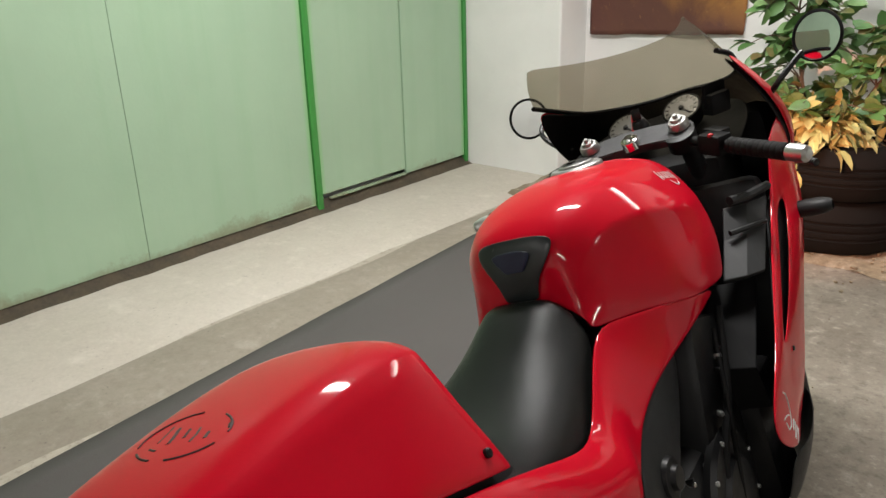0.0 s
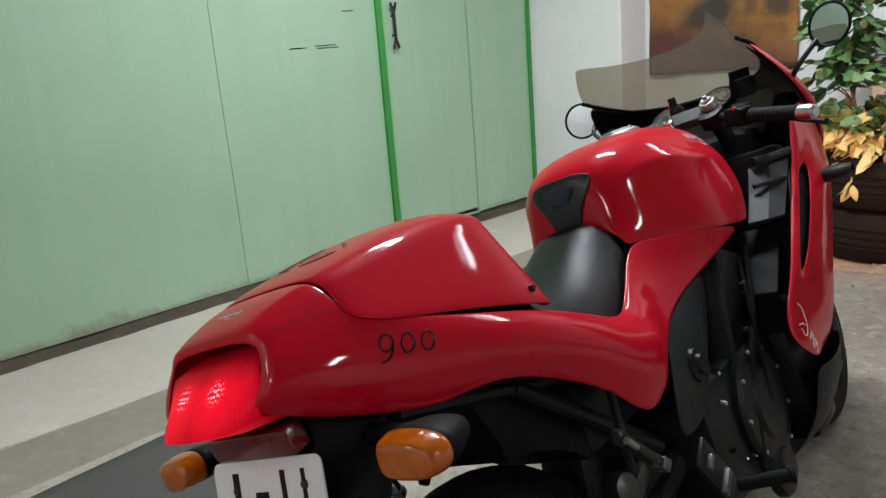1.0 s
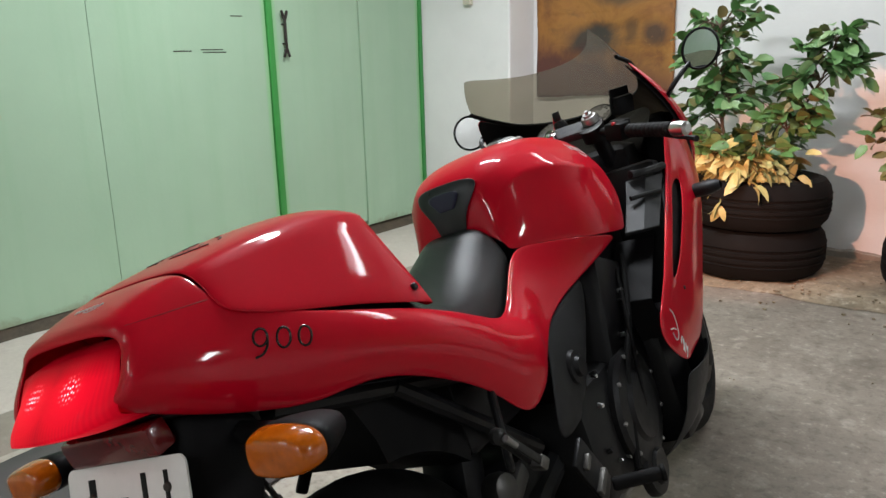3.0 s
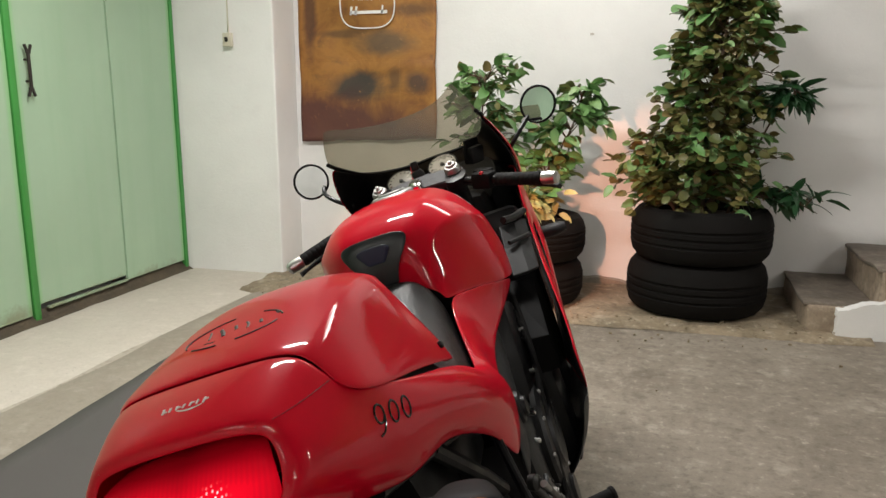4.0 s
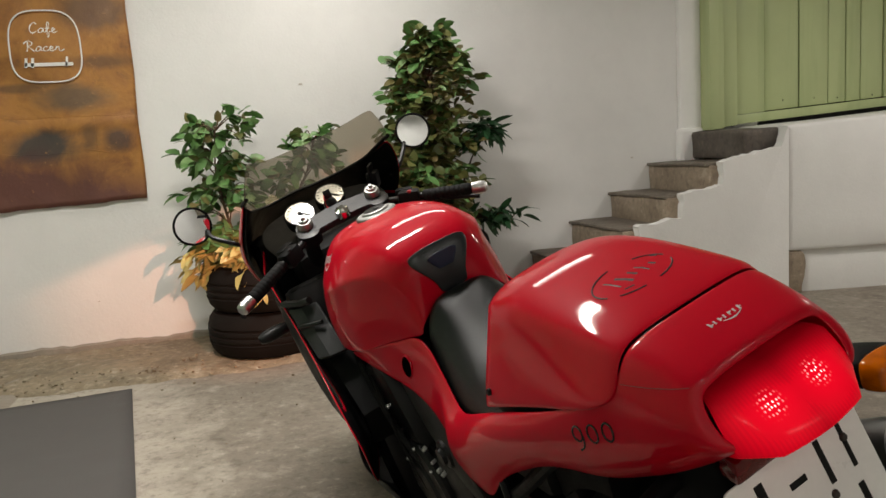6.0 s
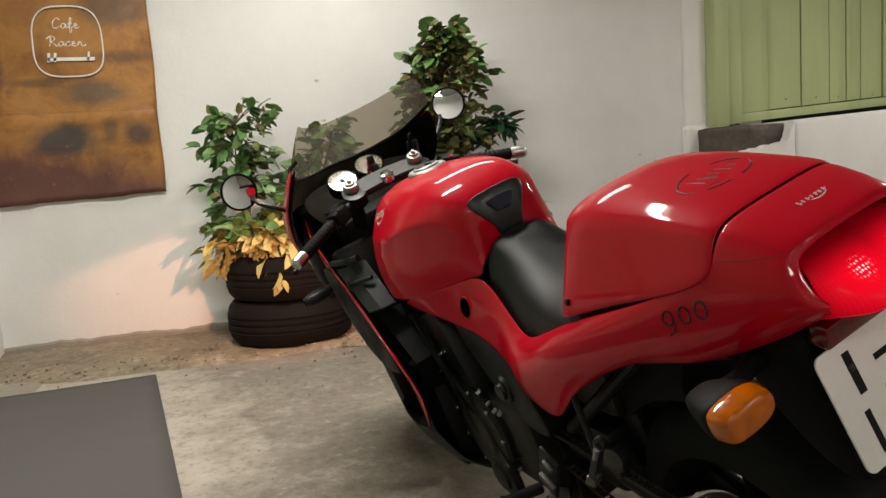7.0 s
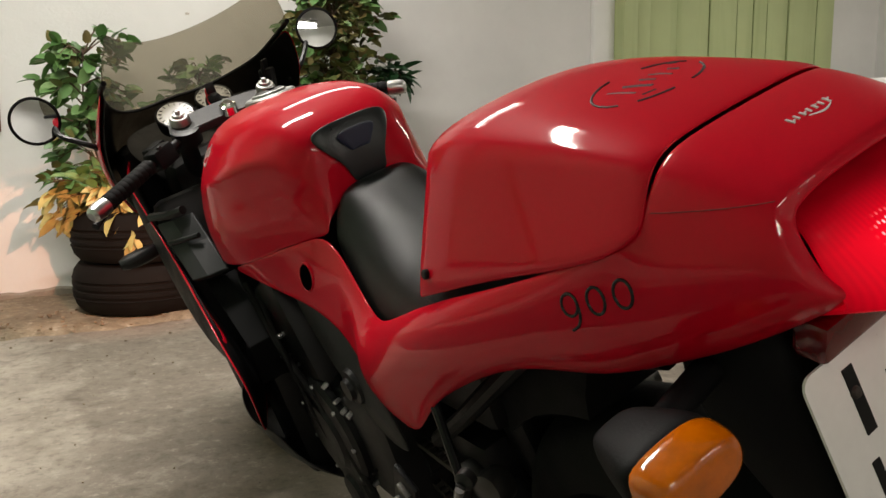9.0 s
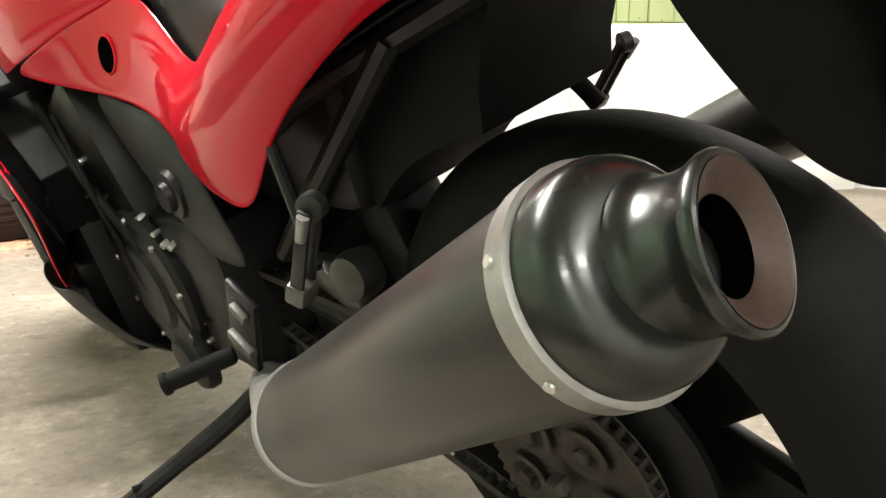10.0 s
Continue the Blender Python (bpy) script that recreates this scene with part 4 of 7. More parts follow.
def leaf_mesh(name, length, width, material, droop=0.25):
    """One pointed leaf, folded along its midrib."""
    bm = bmesh.new()
    prof = [(0.0, 0.02), (0.18, 0.84), (0.50, 1.0), (0.82, 0.64), (1.0, 0.0)]
    mid = [bm.verts.new((0, length * s, -droop * length * s * s)) for s, _ in prof]
    for side in (-1, 1):
        edge = [bm.verts.new((side * width / 2 * w, length * s, -droop * length * s * s + 0.12 * width * w)) for s, w in prof[:-1]]
        for k in range(3):
            bm.faces.new((mid[k], mid[k + 1], edge[k + 1], edge[k]))
        bm.faces.new((mid[3], mid[4], edge[3]))
    me = mesh_of(bm, name)
    me.materials.append(material)
    return me


def leaf_turn(d, rnd, flat=1.1):
    """A frame for a leaf that grows along d."""
    d = Vector(d).normalized()
    side = d.cross(Vector((rnd.uniform(-flat, flat), rnd.uniform(-flat, flat), 1))).normalized()
    up = side.cross(d)
    return Matrix((side, d, up)).transposed().to_4x4()


def bush(name, base, stems, leaves, label, seed, leaf_kinds, near=260):
    """A leafy plant: stems with side twigs, leaves along them; the leaves beyond the first ones are one joined part."""
    rnd = random.Random(seed)
    plant = thing(name, pose(*base), label, "plant", "potted plants")
    bm = bmesh.new()
    spots = []
    for stem in stems:
        path = bend(stem["path"], 6)
        n = len(path)
        tube(bm, path, [stem["r"] * (1 - 0.75 * k / (n - 1)) for k in range(n)], 7)
        for _ in range(stem["twigs"]):
            s = stem["from"] + (1 - stem["from"]) * rnd.random()
            p = path[min(n - 1, int(s * (n - 1)))]
            spread = stem["spread"](s)
            a = rnd.uniform(0, 2 * math.pi)
            out = Vector((math.cos(a), math.sin(a) * stem.get("thin", 1.0), rnd.uniform(-0.25, 0.6))) * spread * rnd.uniform(0.35, 1.0)
            end = p + out
            midp = p + out * 0.5 + Vector((0, 0, 0.03 + 0.1 * spread))
            twig = bend([p, midp, end], 4)
            tube(bm, twig, [0.004, 0.004, 0.004, 0.0035, 0.003, 0.003, 0.002, 0.002, 0.0015][: len(twig)], 5)
            for _ in range(stem["per"]):
                q = twig[rnd.randrange(2, len(twig))]
                d = (out.normalized() + Vector((rnd.gauss(0, 0.6), rnd.gauss(0, 0.6), rnd.gauss(-0.15, 0.45))))
                spots.append((q + Vector((rnd.gauss(0, 0.012), rnd.gauss(0, 0.012), rnd.gauss(0, 0.012))), d, stem))
    part("branching_stem", bm, BARK, plant, "thin brown stems")
    rnd.shuffle(spots)
    meshes = [leaf_mesh("leaf", k["length"], k["width"], k["material"], k.get("droop", 0.25)) for k in leaf_kinds]
    packs = {}
    for i, (q, d, stem) in enumerate(spots):
        kind = stem["pick"](q, rnd)
        m = Matrix.Translation(q) @ leaf_turn(d, rnd) @ Matrix.Scale(rnd.uniform(0.65, 1.2), 4)
        wy = base[1] + q.y
        if wy > WALL_Y - 0.10:
            continue
        if i < near:
            ob = new("leaf", meshes[kind])
            ob.parent = plant
            ob.matrix_local = m
        else:
            packs.setdefault(kind, []).append(m)
    for kind, ms in packs.items():
        src = meshes[kind]
        co = np.array([v.co[:] for v in src.vertices])
        faces = [tuple(p.vertices) for p in src.polygons]
        verts, polys = [], []
        for m in ms:
            off = len(verts)
            mm = np.array(m)
            verts.extend((co @ mm[:3, :3].T + mm[:3, 3]).tolist())
            polys.extend(tuple(v + off for v in f) for f in faces)
        me = bpy.data.meshes.new("foliage")
        me.from_pydata(verts, [], polys)
        me.polygons.foreach_set("use_smooth", [True] * len(me.polygons))
        me.materials.append(leaf_kinds[kind]["material"])
        ob = new("foliage", me)
        ob.parent = plant
        tagged(ob, kind="stuff")
    return plant


FICUS = [dict(length=0.095, width=0.056, material=LEAF_GREEN), dict(length=0.095, width=0.050, material=LEAF_YELLOW, droop=0.6), dict(length=0.064, width=0.054, material=LEAF_OLIVE)]


# lowest leaves get the yellow that carries the headlight's glow
def pick_small(q, rnd):
    if q.z < 0.19 + 0.06 * noise.noise((q.x * 9, q.y * 9, 0)):
        return 1
    return 0 if rnd.random() < 0.8 else 2


def pick_big(q, rnd):
    return 2 if rnd.random() < 0.78 else 0


bush("ficus_plant", (-0.92, 4.08, 0.47), [
    dict(path=[(-0.05, 0, 0), (-0.12, 0.0, 0.3), (-0.17, -0.02, 0.58), (-0.15, -0.03, 0.86)], r=0.012, twigs=76, per=8, spread=lambda s: 0.40 - 0.16 * s, pick=pick_small, **{"from": 0.05}, thin=0.8),
    dict(path=[(0.08, 0.02, 0), (0.18, 0.02, 0.25), (0.34, 0.03, 0.55), (0.40, 0.03, 0.76)], r=0.011, twigs=62, per=8, spread=lambda s: 0.28 - 0.13 * s, pick=pick_small, **{"from": 0.1}, thin=0.8),
    dict(path=[(0.0, -0.08, 0), (0.0, -0.12, 0.05), (-0.02, -0.14, 0.08), (-0.03, -0.15, 0.12)], r=0.008, twigs=74, per=9, spread=lambda s: 0.36, pick=pick_small, **{"from": 0.1}, thin=0.75),
], None, "bushy green ficus, lower leaves yellow with the headlight's glow in their colour", 3, FICUS, 280)

PLANT2 = FICUS + [dict(length=0.13, width=0.035, material=LEAF_DARK, droop=0.45)]
bush("tall_ficus_plant", (0.16, 4.17, 0.54), [
    dict(path=[(0.0, 0, 0), (0.02, -0.02, 0.40), (0.06, -0.02, 0.85), (0.09, 0.0, 1.30)], r=0.02, twigs=340, per=10, spread=lambda s: (0.48 - 0.35 * s ** 2.6) * (0.88 + 0.12 * math.sin(11 * s)), pick=pick_big, **{"from": 0.06}, thin=0.85),
    dict(path=[(-0.12, -0.04, 0), (-0.22, -0.06, 0.2), (-0.30, -0.06, 0.40)], r=0.012, twigs=60, per=9, spread=lambda s: 0.27, pick=pick_big, **{"from": 0.2}, thin=0.8),
    dict(path=[(0.15, -0.02, 0), (0.26, -0.04, 0.12), (0.45, -0.06, 0.12), (0.60, -0.06, 0.05)], r=0.008, twigs=16, per=6, spread=lambda s: 0.13, pick=lambda q, r: 3, **{"from": 0.45}),
    dict(path=[(0.14, 0.02, 0), (0.26, 0.02, 0.35), (0.38, 0.0, 0.62), (0.46, 0.0, 0.66)], r=0.008, twigs=16, per=7, spread=lambda s: 0.12, pick=lambda q, r: 3, **{"from": 0.6}),
], None, "tall bushy ficus with olive and browning leaves", 8, PLANT2, 290)

# ---------- the motorcycle ----------
BIKE = pose(-0.2696, 0.9, 0.0, 0, 0, 8.0) @ pose(0, 0, 0, 0, -20.2, 0)
bike = thing("motorcycle", BIKE, "red faired sports motorcycle leaning on its side stand", "motorcycle")

# tail fairing, right half: rows from the lamp forwards, points from the top edge to the bottom lip
TAIL_SIDE = [
    [(0.094, -0.688, 0.948), (0.099, -0.698, 0.930), (0.099, -0.708, 0.912), (0.093, -0.716, 0.897), (0.072, -0.718, 0.888)],
    [(0.106, -0.680, 0.953), (0.118, -0.690, 0.932), (0.119, -0.702, 0.912), (0.110, -0.714, 0.894), (0.080, -0.720, 0.884)],
    [(0.121, -0.640, 0.955), (0.135, -0.643, 0.925), (0.140, -0.646, 0.895), (0.134, -0.648, 0.862), (0.112, -0.648, 0.842)],
    [(0.132, -0.583, 0.952), (0.144, -0.580, 0.920), (0.154, -0.573, 0.885), (0.155, -0.565, 0.840), (0.134, -0.555, 0.806)],
    [(0.155, -0.547, 0.925), (0.162, -0.530, 0.900), (0.168, -0.520, 0.865), (0.167, -0.505, 0.822), (0.152, -0.495, 0.790)],
    [(0.169, -0.424, 0.884), (0.180, -0.420, 0.865), (0.187, -0.415, 0.838), (0.186, -0.410, 0.812), (0.170, -0.405, 0.790)],
    [(0.179, -0.300, 0.849), (0.197, -0.300, 0.832), (0.206, -0.300, 0.798), (0.204, -0.295, 0.762), (0.186, -0.290, 0.734)],
    [(0.178, -0.180, 0.803), (0.201, -0.190, 0.790), (0.214, -0.195, 0.755), (0.208, -0.190, 0.708), (0.192, -0.188, 0.672)],
    [(0.170, -0.090, 0.764), (0.198, -0.105, 0.748), (0.214, -0.110, 0.705), (0.208, -0.118, 0.650), (0.195, -0.130, 0.602)],
    [(0.157, -0.024, 0.750), (0.181, -0.010, 0.732), (0.203, 0.002, 0.692), (0.203, -0.006, 0.642), (0.193, -0.055, 0.596)],
    [(0.139, 0.052, 0.782), (0.153, 0.047, 0.754), (0.166, 0.046, 0.728), (0.176, 0.046, 0.684), (0.180, 0.046, 0.652)],
    [(0.115, 0.154, 0.846), (0.134, 0.136, 0.806), (0.148, 0.122, 0.766), (0.160, 0.110, 0.725), (0.170, 0.100, 0.694)],
    [(0.140, 0.215, 0.831), (0.146, 0.206, 0.802), (0.154, 0.203, 0.771), (0.162, 0.203, 0.742), (0.168, 0.205, 0.718)],
    [(0.168, 0.278, 0.821), (0.170, 0.276, 0.798), (0.174, 0.280, 0.776), (0.178, 0.287, 0.752), (0.181, 0.294, 0.733)],
    [(0.203, 0.360, 0.800), (0.201, 0.362, 0.787), (0.199, 0.368, 0.776), (0.198, 0.378, 0.763), (0.197, 0.386, 0.751)],
    [(0.211, 0.450, 0.780), (0.210, 0.455, 0.777), (0.210, 0.460, 0.775), (0.209, 0.465, 0.773), (0.208, 0.470, 0.770)],
]
DECK = [
    [(0, -0.692, 0.962), (0.060, -0.692, 0.961), (0.084, -0.690, 0.955)],
    [(0, -0.688, 0.974), (0.062, -0.688, 0.973), (0.092, -0.684, 0.966)],
    [(0, -0.640, 0.993), (0.072, -0.640, 0.992), (0.104, -0.640, 0.982)],
    [(0, -0.595, 1.003), (0.086, -0.594, 1.002), (0.116, -0.591, 0.990)],
]
bm = bmesh.new()
n_rows = len(TAIL_SIDE)
rows = [whole((DECK[i] if i < 4 else [(0, 0, 0), (0.01, 0, 0), (0.02, 0, 0)]) + TAIL_SIDE[i]) for i in range(n_rows)]
gap = tuple((i, j) for i in range(3, n_rows - 1) for j in range(4, 10))
grid(bm, rows, crease_cols=(4, 10), crease_rows=(9, 1), skip=gap, amount=0.35)
bmesh.ops.delete(bm, geom=[v for v in bm.verts if not v.link_faces], context="VERTS")
tail = rounded(part("tail_fairing", bm, RED, bike, "glossy red tail fairing"), 2, 0.005)

HUMP = [
    [(0, -0.5945, 1.0035), (0.086, -0.5935, 1.0025), (0.115, -0.5915, 0.9915), (0.130, -0.588, 0.959), (0.139, -0.590, 0.946)],
    [(0, -0.550, 1.016), (0.086, -0.550, 1.013), (0.117, -0.550, 0.997), (0.141, -0.556, 0.957), (0.160, -0.560, 0.921)],
    [(0, -0.420, 1.034), (0.090, -0.420, 1.029), (0.121, -0.420, 1.008), (0.153, -0.420, 0.932), (0.169, -0.420, 0.890)],
    [(0, -0.320, 1.034), (0.090, -0.320, 1.028), (0.121, -0.320, 1.006), (0.162, -0.318, 0.905), (0.179, -0.318, 0.860)],
    [(0, -0.262, 1.018), (0.085, -0.262, 1.013), (0.115, -0.262, 0.995), (0.160, -0.256, 0.893), (0.182, -0.246, 0.838)],
    [(0, -0.246, 0.995), (0.075, -0.247, 0.990), (0.102, -0.249, 0.976), (0.150, -0.246, 0.888), (0.174, -0.238, 0.836)],
    [(0, -0.250, 0.900), (0.060, -0.250, 0.895), (0.085, -0.250, 0.885), (0.130, -0.248, 0.862), (0.160, -0.245, 0.834)],
]
bm = bmesh.new()
grid(bm, [whole(r) for r in HUMP], crease_cols=(2, 6), crease_rows=(4,), amount=0.55)
hump = rounded(part("seat_cowl", bm, RED, bike, "glossy red single-seat cowl"), 2, 0.005)
for side in (1, -1):
    bm = bmesh.new()
    lathe(bm, [(0.0001, 0.002), (0.004, 0.002), (0.0058, 0.0005), (0.0058, -0.004)], 16, axis_to((0.174 * side, -0.272, 0.872), (0.25 * side, -0.272, 0.895)))
    part("cowl_bolt", bm, BLACK_METAL, bike, "black cowl bolt")
bm = bmesh.new()
pad_rows = [[(0, -0.240, 0.985), (0.06, -0.241, 0.98), (0.085, -0.243, 0.965)], [(0, -0.222, 0.965), (0.062, -0.224, 0.96), (0.09, -0.238, 0.945)], [(0, -0.222, 0.90), (0.07, -0.224, 0.895), (0.10, -0.238, 0.88)], [(0, -0.240, 0.88), (0.072, -0.241, 0.876), (0.105, -0.243, 0.868)]]
grid(bm, [whole(r) for r in pad_rows])
rounded(part("backrest_pad", bm, SEAT_VINYL, bike, "thin black pad on the cowl"), 2, 0.004)

# dark filler added to close the joint below the cowl and keep it black
bm = bmesh.new()
BASE = [(-0.580, 0.118, 0.938), (-0.545, 0.138, 0.916), (-0.420, 0.156, 0.878), (-0.310, 0.166, 0.845), (-0.240, 0.166, 0.822), (-0.160, 0.160, 0.792)]
grid(bm, [whole([(0, y, z + h), (x - 0.05, y, z + h), (x - 0.012, y, z + h * 0.45), (x, y, z - 0.03)]) for (y, x, z), h in zip(BASE, (0.03, 0.06, 0.08, 0.08, 0.03, 0.005))])
rounded(part("cowl_filler", bm, BLACK_PLASTIC, bike, "black filler hull that keeps the joint below the cowl dark"), 1, 0.004)

SEAT = [
    [(0, -0.270, 0.842), (0.100, -0.270, 0.842), (0.145, -0.270, 0.838), (0.166, -0.270, 0.826), (0.168, -0.270, 0.800)],
    [(0, -0.190, 0.812), (0.088, -0.190, 0.813), (0.132, -0.190, 0.811), (0.162, -0.190, 0.800), (0.170, -0.185, 0.768)],
    [(0, -0.100, 0.810), (0.074, -0.100, 0.811), (0.116, -0.100, 0.807), (0.152, -0.100, 0.790), (0.163, -0.095, 0.742)],
    [(0, -0.020, 0.832), (0.060, -0.020, 0.832), (0.094, -0.020, 0.822), (0.134, -0.022, 0.796), (0.152, -0.024, 0.734)],
    [(0, 0.060, 0.868), (0.046, 0.060, 0.868), (0.078, 0.060, 0.850), (0.116, 0.060, 0.814), (0.136, 0.056, 0.756)],
    [(0, 0.118, 0.899), (0.044, 0.118, 0.900), (0.068, 0.120, 0.888), (0.096, 0.122, 0.852), (0.118, 0.120, 0.796)],
    [(0, 0.152, 0.908), (0.044, 0.152, 0.908), (0.066, 0.151, 0.900), (0.090, 0.150, 0.875), (0.108, 0.148, 0.826)],
    [(0, 0.168, 0.894), (0.042, 0.168, 0.893), (0.064, 0.166, 0.885), (0.086, 0.164, 0.862), (0.102, 0.162, 0.826)],
]
bm = bmesh.new()
grid(bm, [whole(r) for r in SEAT])
rounded(part("seat", bm, SEAT_VINYL, bike, "black vinyl rider seat"), 2, 0.004)

TANK = [
    [(0, 0.168, 0.890), (0.044, 0.167, 0.888), (0.068, 0.164, 0.878), (0.086, 0.162, 0.868), (0.098, 0.160, 0.860), (0.107, 0.158, 0.853), (0.112, 0.157, 0.840)],
    [(0, 0.172, 0.945), (0.056, 0.172, 0.946), (0.080, 0.177, 0.936), (0.098, 0.182, 0.914), (0.110, 0.187, 0.890), (0.119, 0.190, 0.866), (0.124, 0.190, 0.833)],
    [(0, 0.190, 1.000), (0.064, 0.188, 1.001), (0.092, 0.196, 0.988), (0.114, 0.206, 0.958), (0.128, 0.218, 0.915), (0.138, 0.222, 0.875), (0.142, 0.222, 0.829)],
    [(0, 0.256, 1.040), (0.072, 0.252, 1.038), (0.110, 0.254, 1.022), (0.143, 0.262, 0.980), (0.152, 0.274, 0.925), (0.162, 0.278, 0.872), (0.167, 0.278, 0.819)],
    [(0, 0.370, 1.057), (0.078, 0.368, 1.053), (0.130, 0.364, 1.034), (0.180, 0.358, 0.972), (0.190, 0.366, 0.915), (0.207, 0.368, 0.860), (0.211, 0.370, 0.794)],
    [(0, 0.500, 1.055), (0.078, 0.500, 1.050), (0.138, 0.498, 1.026), (0.200, 0.480, 0.935), (0.204, 0.490, 0.890), (0.212, 0.490, 0.845), (0.214, 0.480, 0.779)],
    [(0, 0.640, 1.036), (0.072, 0.640, 1.030), (0.126, 0.630, 1.004), (0.182, 0.590, 0.925), (0.200, 0.570, 0.878), (0.210, 0.555, 0.832), (0.212, 0.530, 0.772)],
    [(0, 0.745, 1.002), (0.062, 0.742, 0.996), (0.110, 0.722, 0.974), (0.158, 0.682, 0.920), (0.184, 0.655, 0.874), (0.198, 0.625, 0.828), (0.204, 0.575, 0.776)],
    [(0, 0.755, 0.960), (0.055, 0.750, 0.955), (0.095, 0.728, 0.935), (0.135, 0.690, 0.890), (0.160, 0.660, 0.855), (0.175, 0.630, 0.820), (0.185, 0.580, 0.782)],
]
bm = bmesh.new()
grid(bm, [whole(r) for r in TANK], crease_cols=(3, 9), amount=0.7)
tank = rounded(part("fuel_tank", bm, RED, bike, "glossy red fuel tank with knee recesses"), 3, 0.004)

# rubber tank pad, a rounded three-cornered shield
PAD = [
    [(0.000, 0.184, 1.003), (0.036, 0.184, 1.003), (0.060, 0.186, 0.999), (0.073, 0.190, 0.991)],
    [(0.000, 0.174, 0.984), (0.034, 0.174, 0.984), (0.058, 0.176, 0.981), (0.071, 0.180, 0.975)],
    [(0.000, 0.168, 0.954), (0.024, 0.168, 0.954), (0.042, 0.167, 0.953), (0.052, 0.169, 0.950)],
    [(0.000, 0.166, 0.928), (0.016, 0.166, 0.928), (0.030, 0.165, 0.928), (0.037, 0.165, 0.928)],
    [(0.000, 0.166, 0.896), (0.015, 0.166, 0.896), (0.026, 0.165, 0.898), (0.033, 0.164, 0.901)],
]
bm = bmesh.new()
grid(bm, [whole([(x, y + 0.002, z) for x, y, z in r]) for r in PAD])
rounded(part("tank_pad", bm, surface("blue_black_rubber", (0.010, 0.013, 0.014), 0.35, 0, 0.2, 20, 200, 0.1), bike, "black rubber tank pad"), 2, 0.003, 1.0, "ALL")
bm = bmesh.new()
grid(bm, [whole([(x * 0.5, y - 0.0025, 0.962 + (z - 0.954) * 0.5) for x, y, z in r]) for r in [[(p[0], q[1], p[2]) for p, q in zip(r, PAD[2])] for r in PAD[:4]]])
rounded(part("pad_emblem", bm, surface("blue_rubber", (0.016, 0.022, 0.048), 0.3, 0, 0.2, 20, 200, 0.1), bike, "small raised blue shield on the pad"), 2, 0.002, 1.0, "ALL")
# filler cap
bm = bmesh.new()
cap_m = pose(0, 0.505, 1.050, 0, 0, 0)
lathe(bm, [(0.0001, 0.012), (0.030, 0.012), (0.034, 0.010), (0.036, 0.006), (0.048, 0.006), (0.052, 0.003), (0.054, -0.006)], 40, cap_m)
part("filler_cap", bm, DULL_ALLOY, bike, "silver fuel filler cap")
bm = bmesh.new()
lathe(bm, [(0.0001, 0.0145), (0.026, 0.0140), (0.0290, 0.0125), (0.0292, 0.011)], 36, cap_m)
box(bm, (0, 0.490, 1.066), (0.012, 0.020, 0.003), None, 0.001)
part("cap_centre", bm, BLACK_METAL, bike, "black middle of the filler cap")

# round hole in one side panel; a flat black disc paints its shade
for side in (-1,):
    bm = bmesh.new()
    p, n = on_surface(tail, (0.4 * side, 0.213, 0.774), (-side, 0, 0))
    m = axis_to(p, p + n) @ Matrix.Diagonal((1.0, 1.25, 1, 1))
    lathe(bm, [(0.0001, 0.0008), (0.0165, 0.0008), (0.0185, 0.0020)], 28, m)
    part("hole_disc", bm, HOLE_BLACK, bike, "flat black disc in place of the shade in a side panel hole")
    bm = bmesh.new()
    lathe(bm, [(0.0180, 0.0010), (0.0188, 0.0028), (0.0202, 0.0026), (0.0222, -0.002)], 28, m)
    part("hole_rim", bm, RED, bike, "rolled red rim of the hole")

# lamp and reflector
LENS = [
    [(0, -0.655, 0.953), (0.052, -0.656, 0.952), (0.080, -0.660, 0.948)],
    [(0, -0.694, 0.944), (0.060, -0.693, 0.943), (0.092, -0.692, 0.937)],
    [(0, -0.728, 0.914), (0.064, -0.722, 0.912), (0.097, -0.705, 0.910)],
    [(0, -0.752, 0.889), (0.064, -0.744, 0.888), (0.096, -0.716, 0.890)],
    [(0, -0.759, 0.875), (0.062, -0.748, 0.875), (0.092, -0.715, 0.878)],
    [(0, -0.735, 0.866), (0.062, -0.728, 0.866), (0.088, -0.694, 0.869)],
    [(0, -0.690, 0.862), (0.060, -0.686, 0.862), (0.092, -0.645, 0.860)],
]
bm = bmesh.new()
grid(bm, [whole(r) for r in LENS], crease_rows=(1, 4), crease_cols=(0, 1, 3, 4), amount=0.8)
rounded(part("tail_lamp", bm, TAIL_LENS, bike, "lit red tail lamp with a prismatic lens"), 2, 0.003)
bm = bmesh.new()
box(bm, (0, -0.672, 0.838), (0.165, 0.03, 0.036), Matrix.Rotation(radians(12), 3, "X"), 0.006)
part("reflector", bm, DIM_LENS, bike, "dark red reflector above the plate")

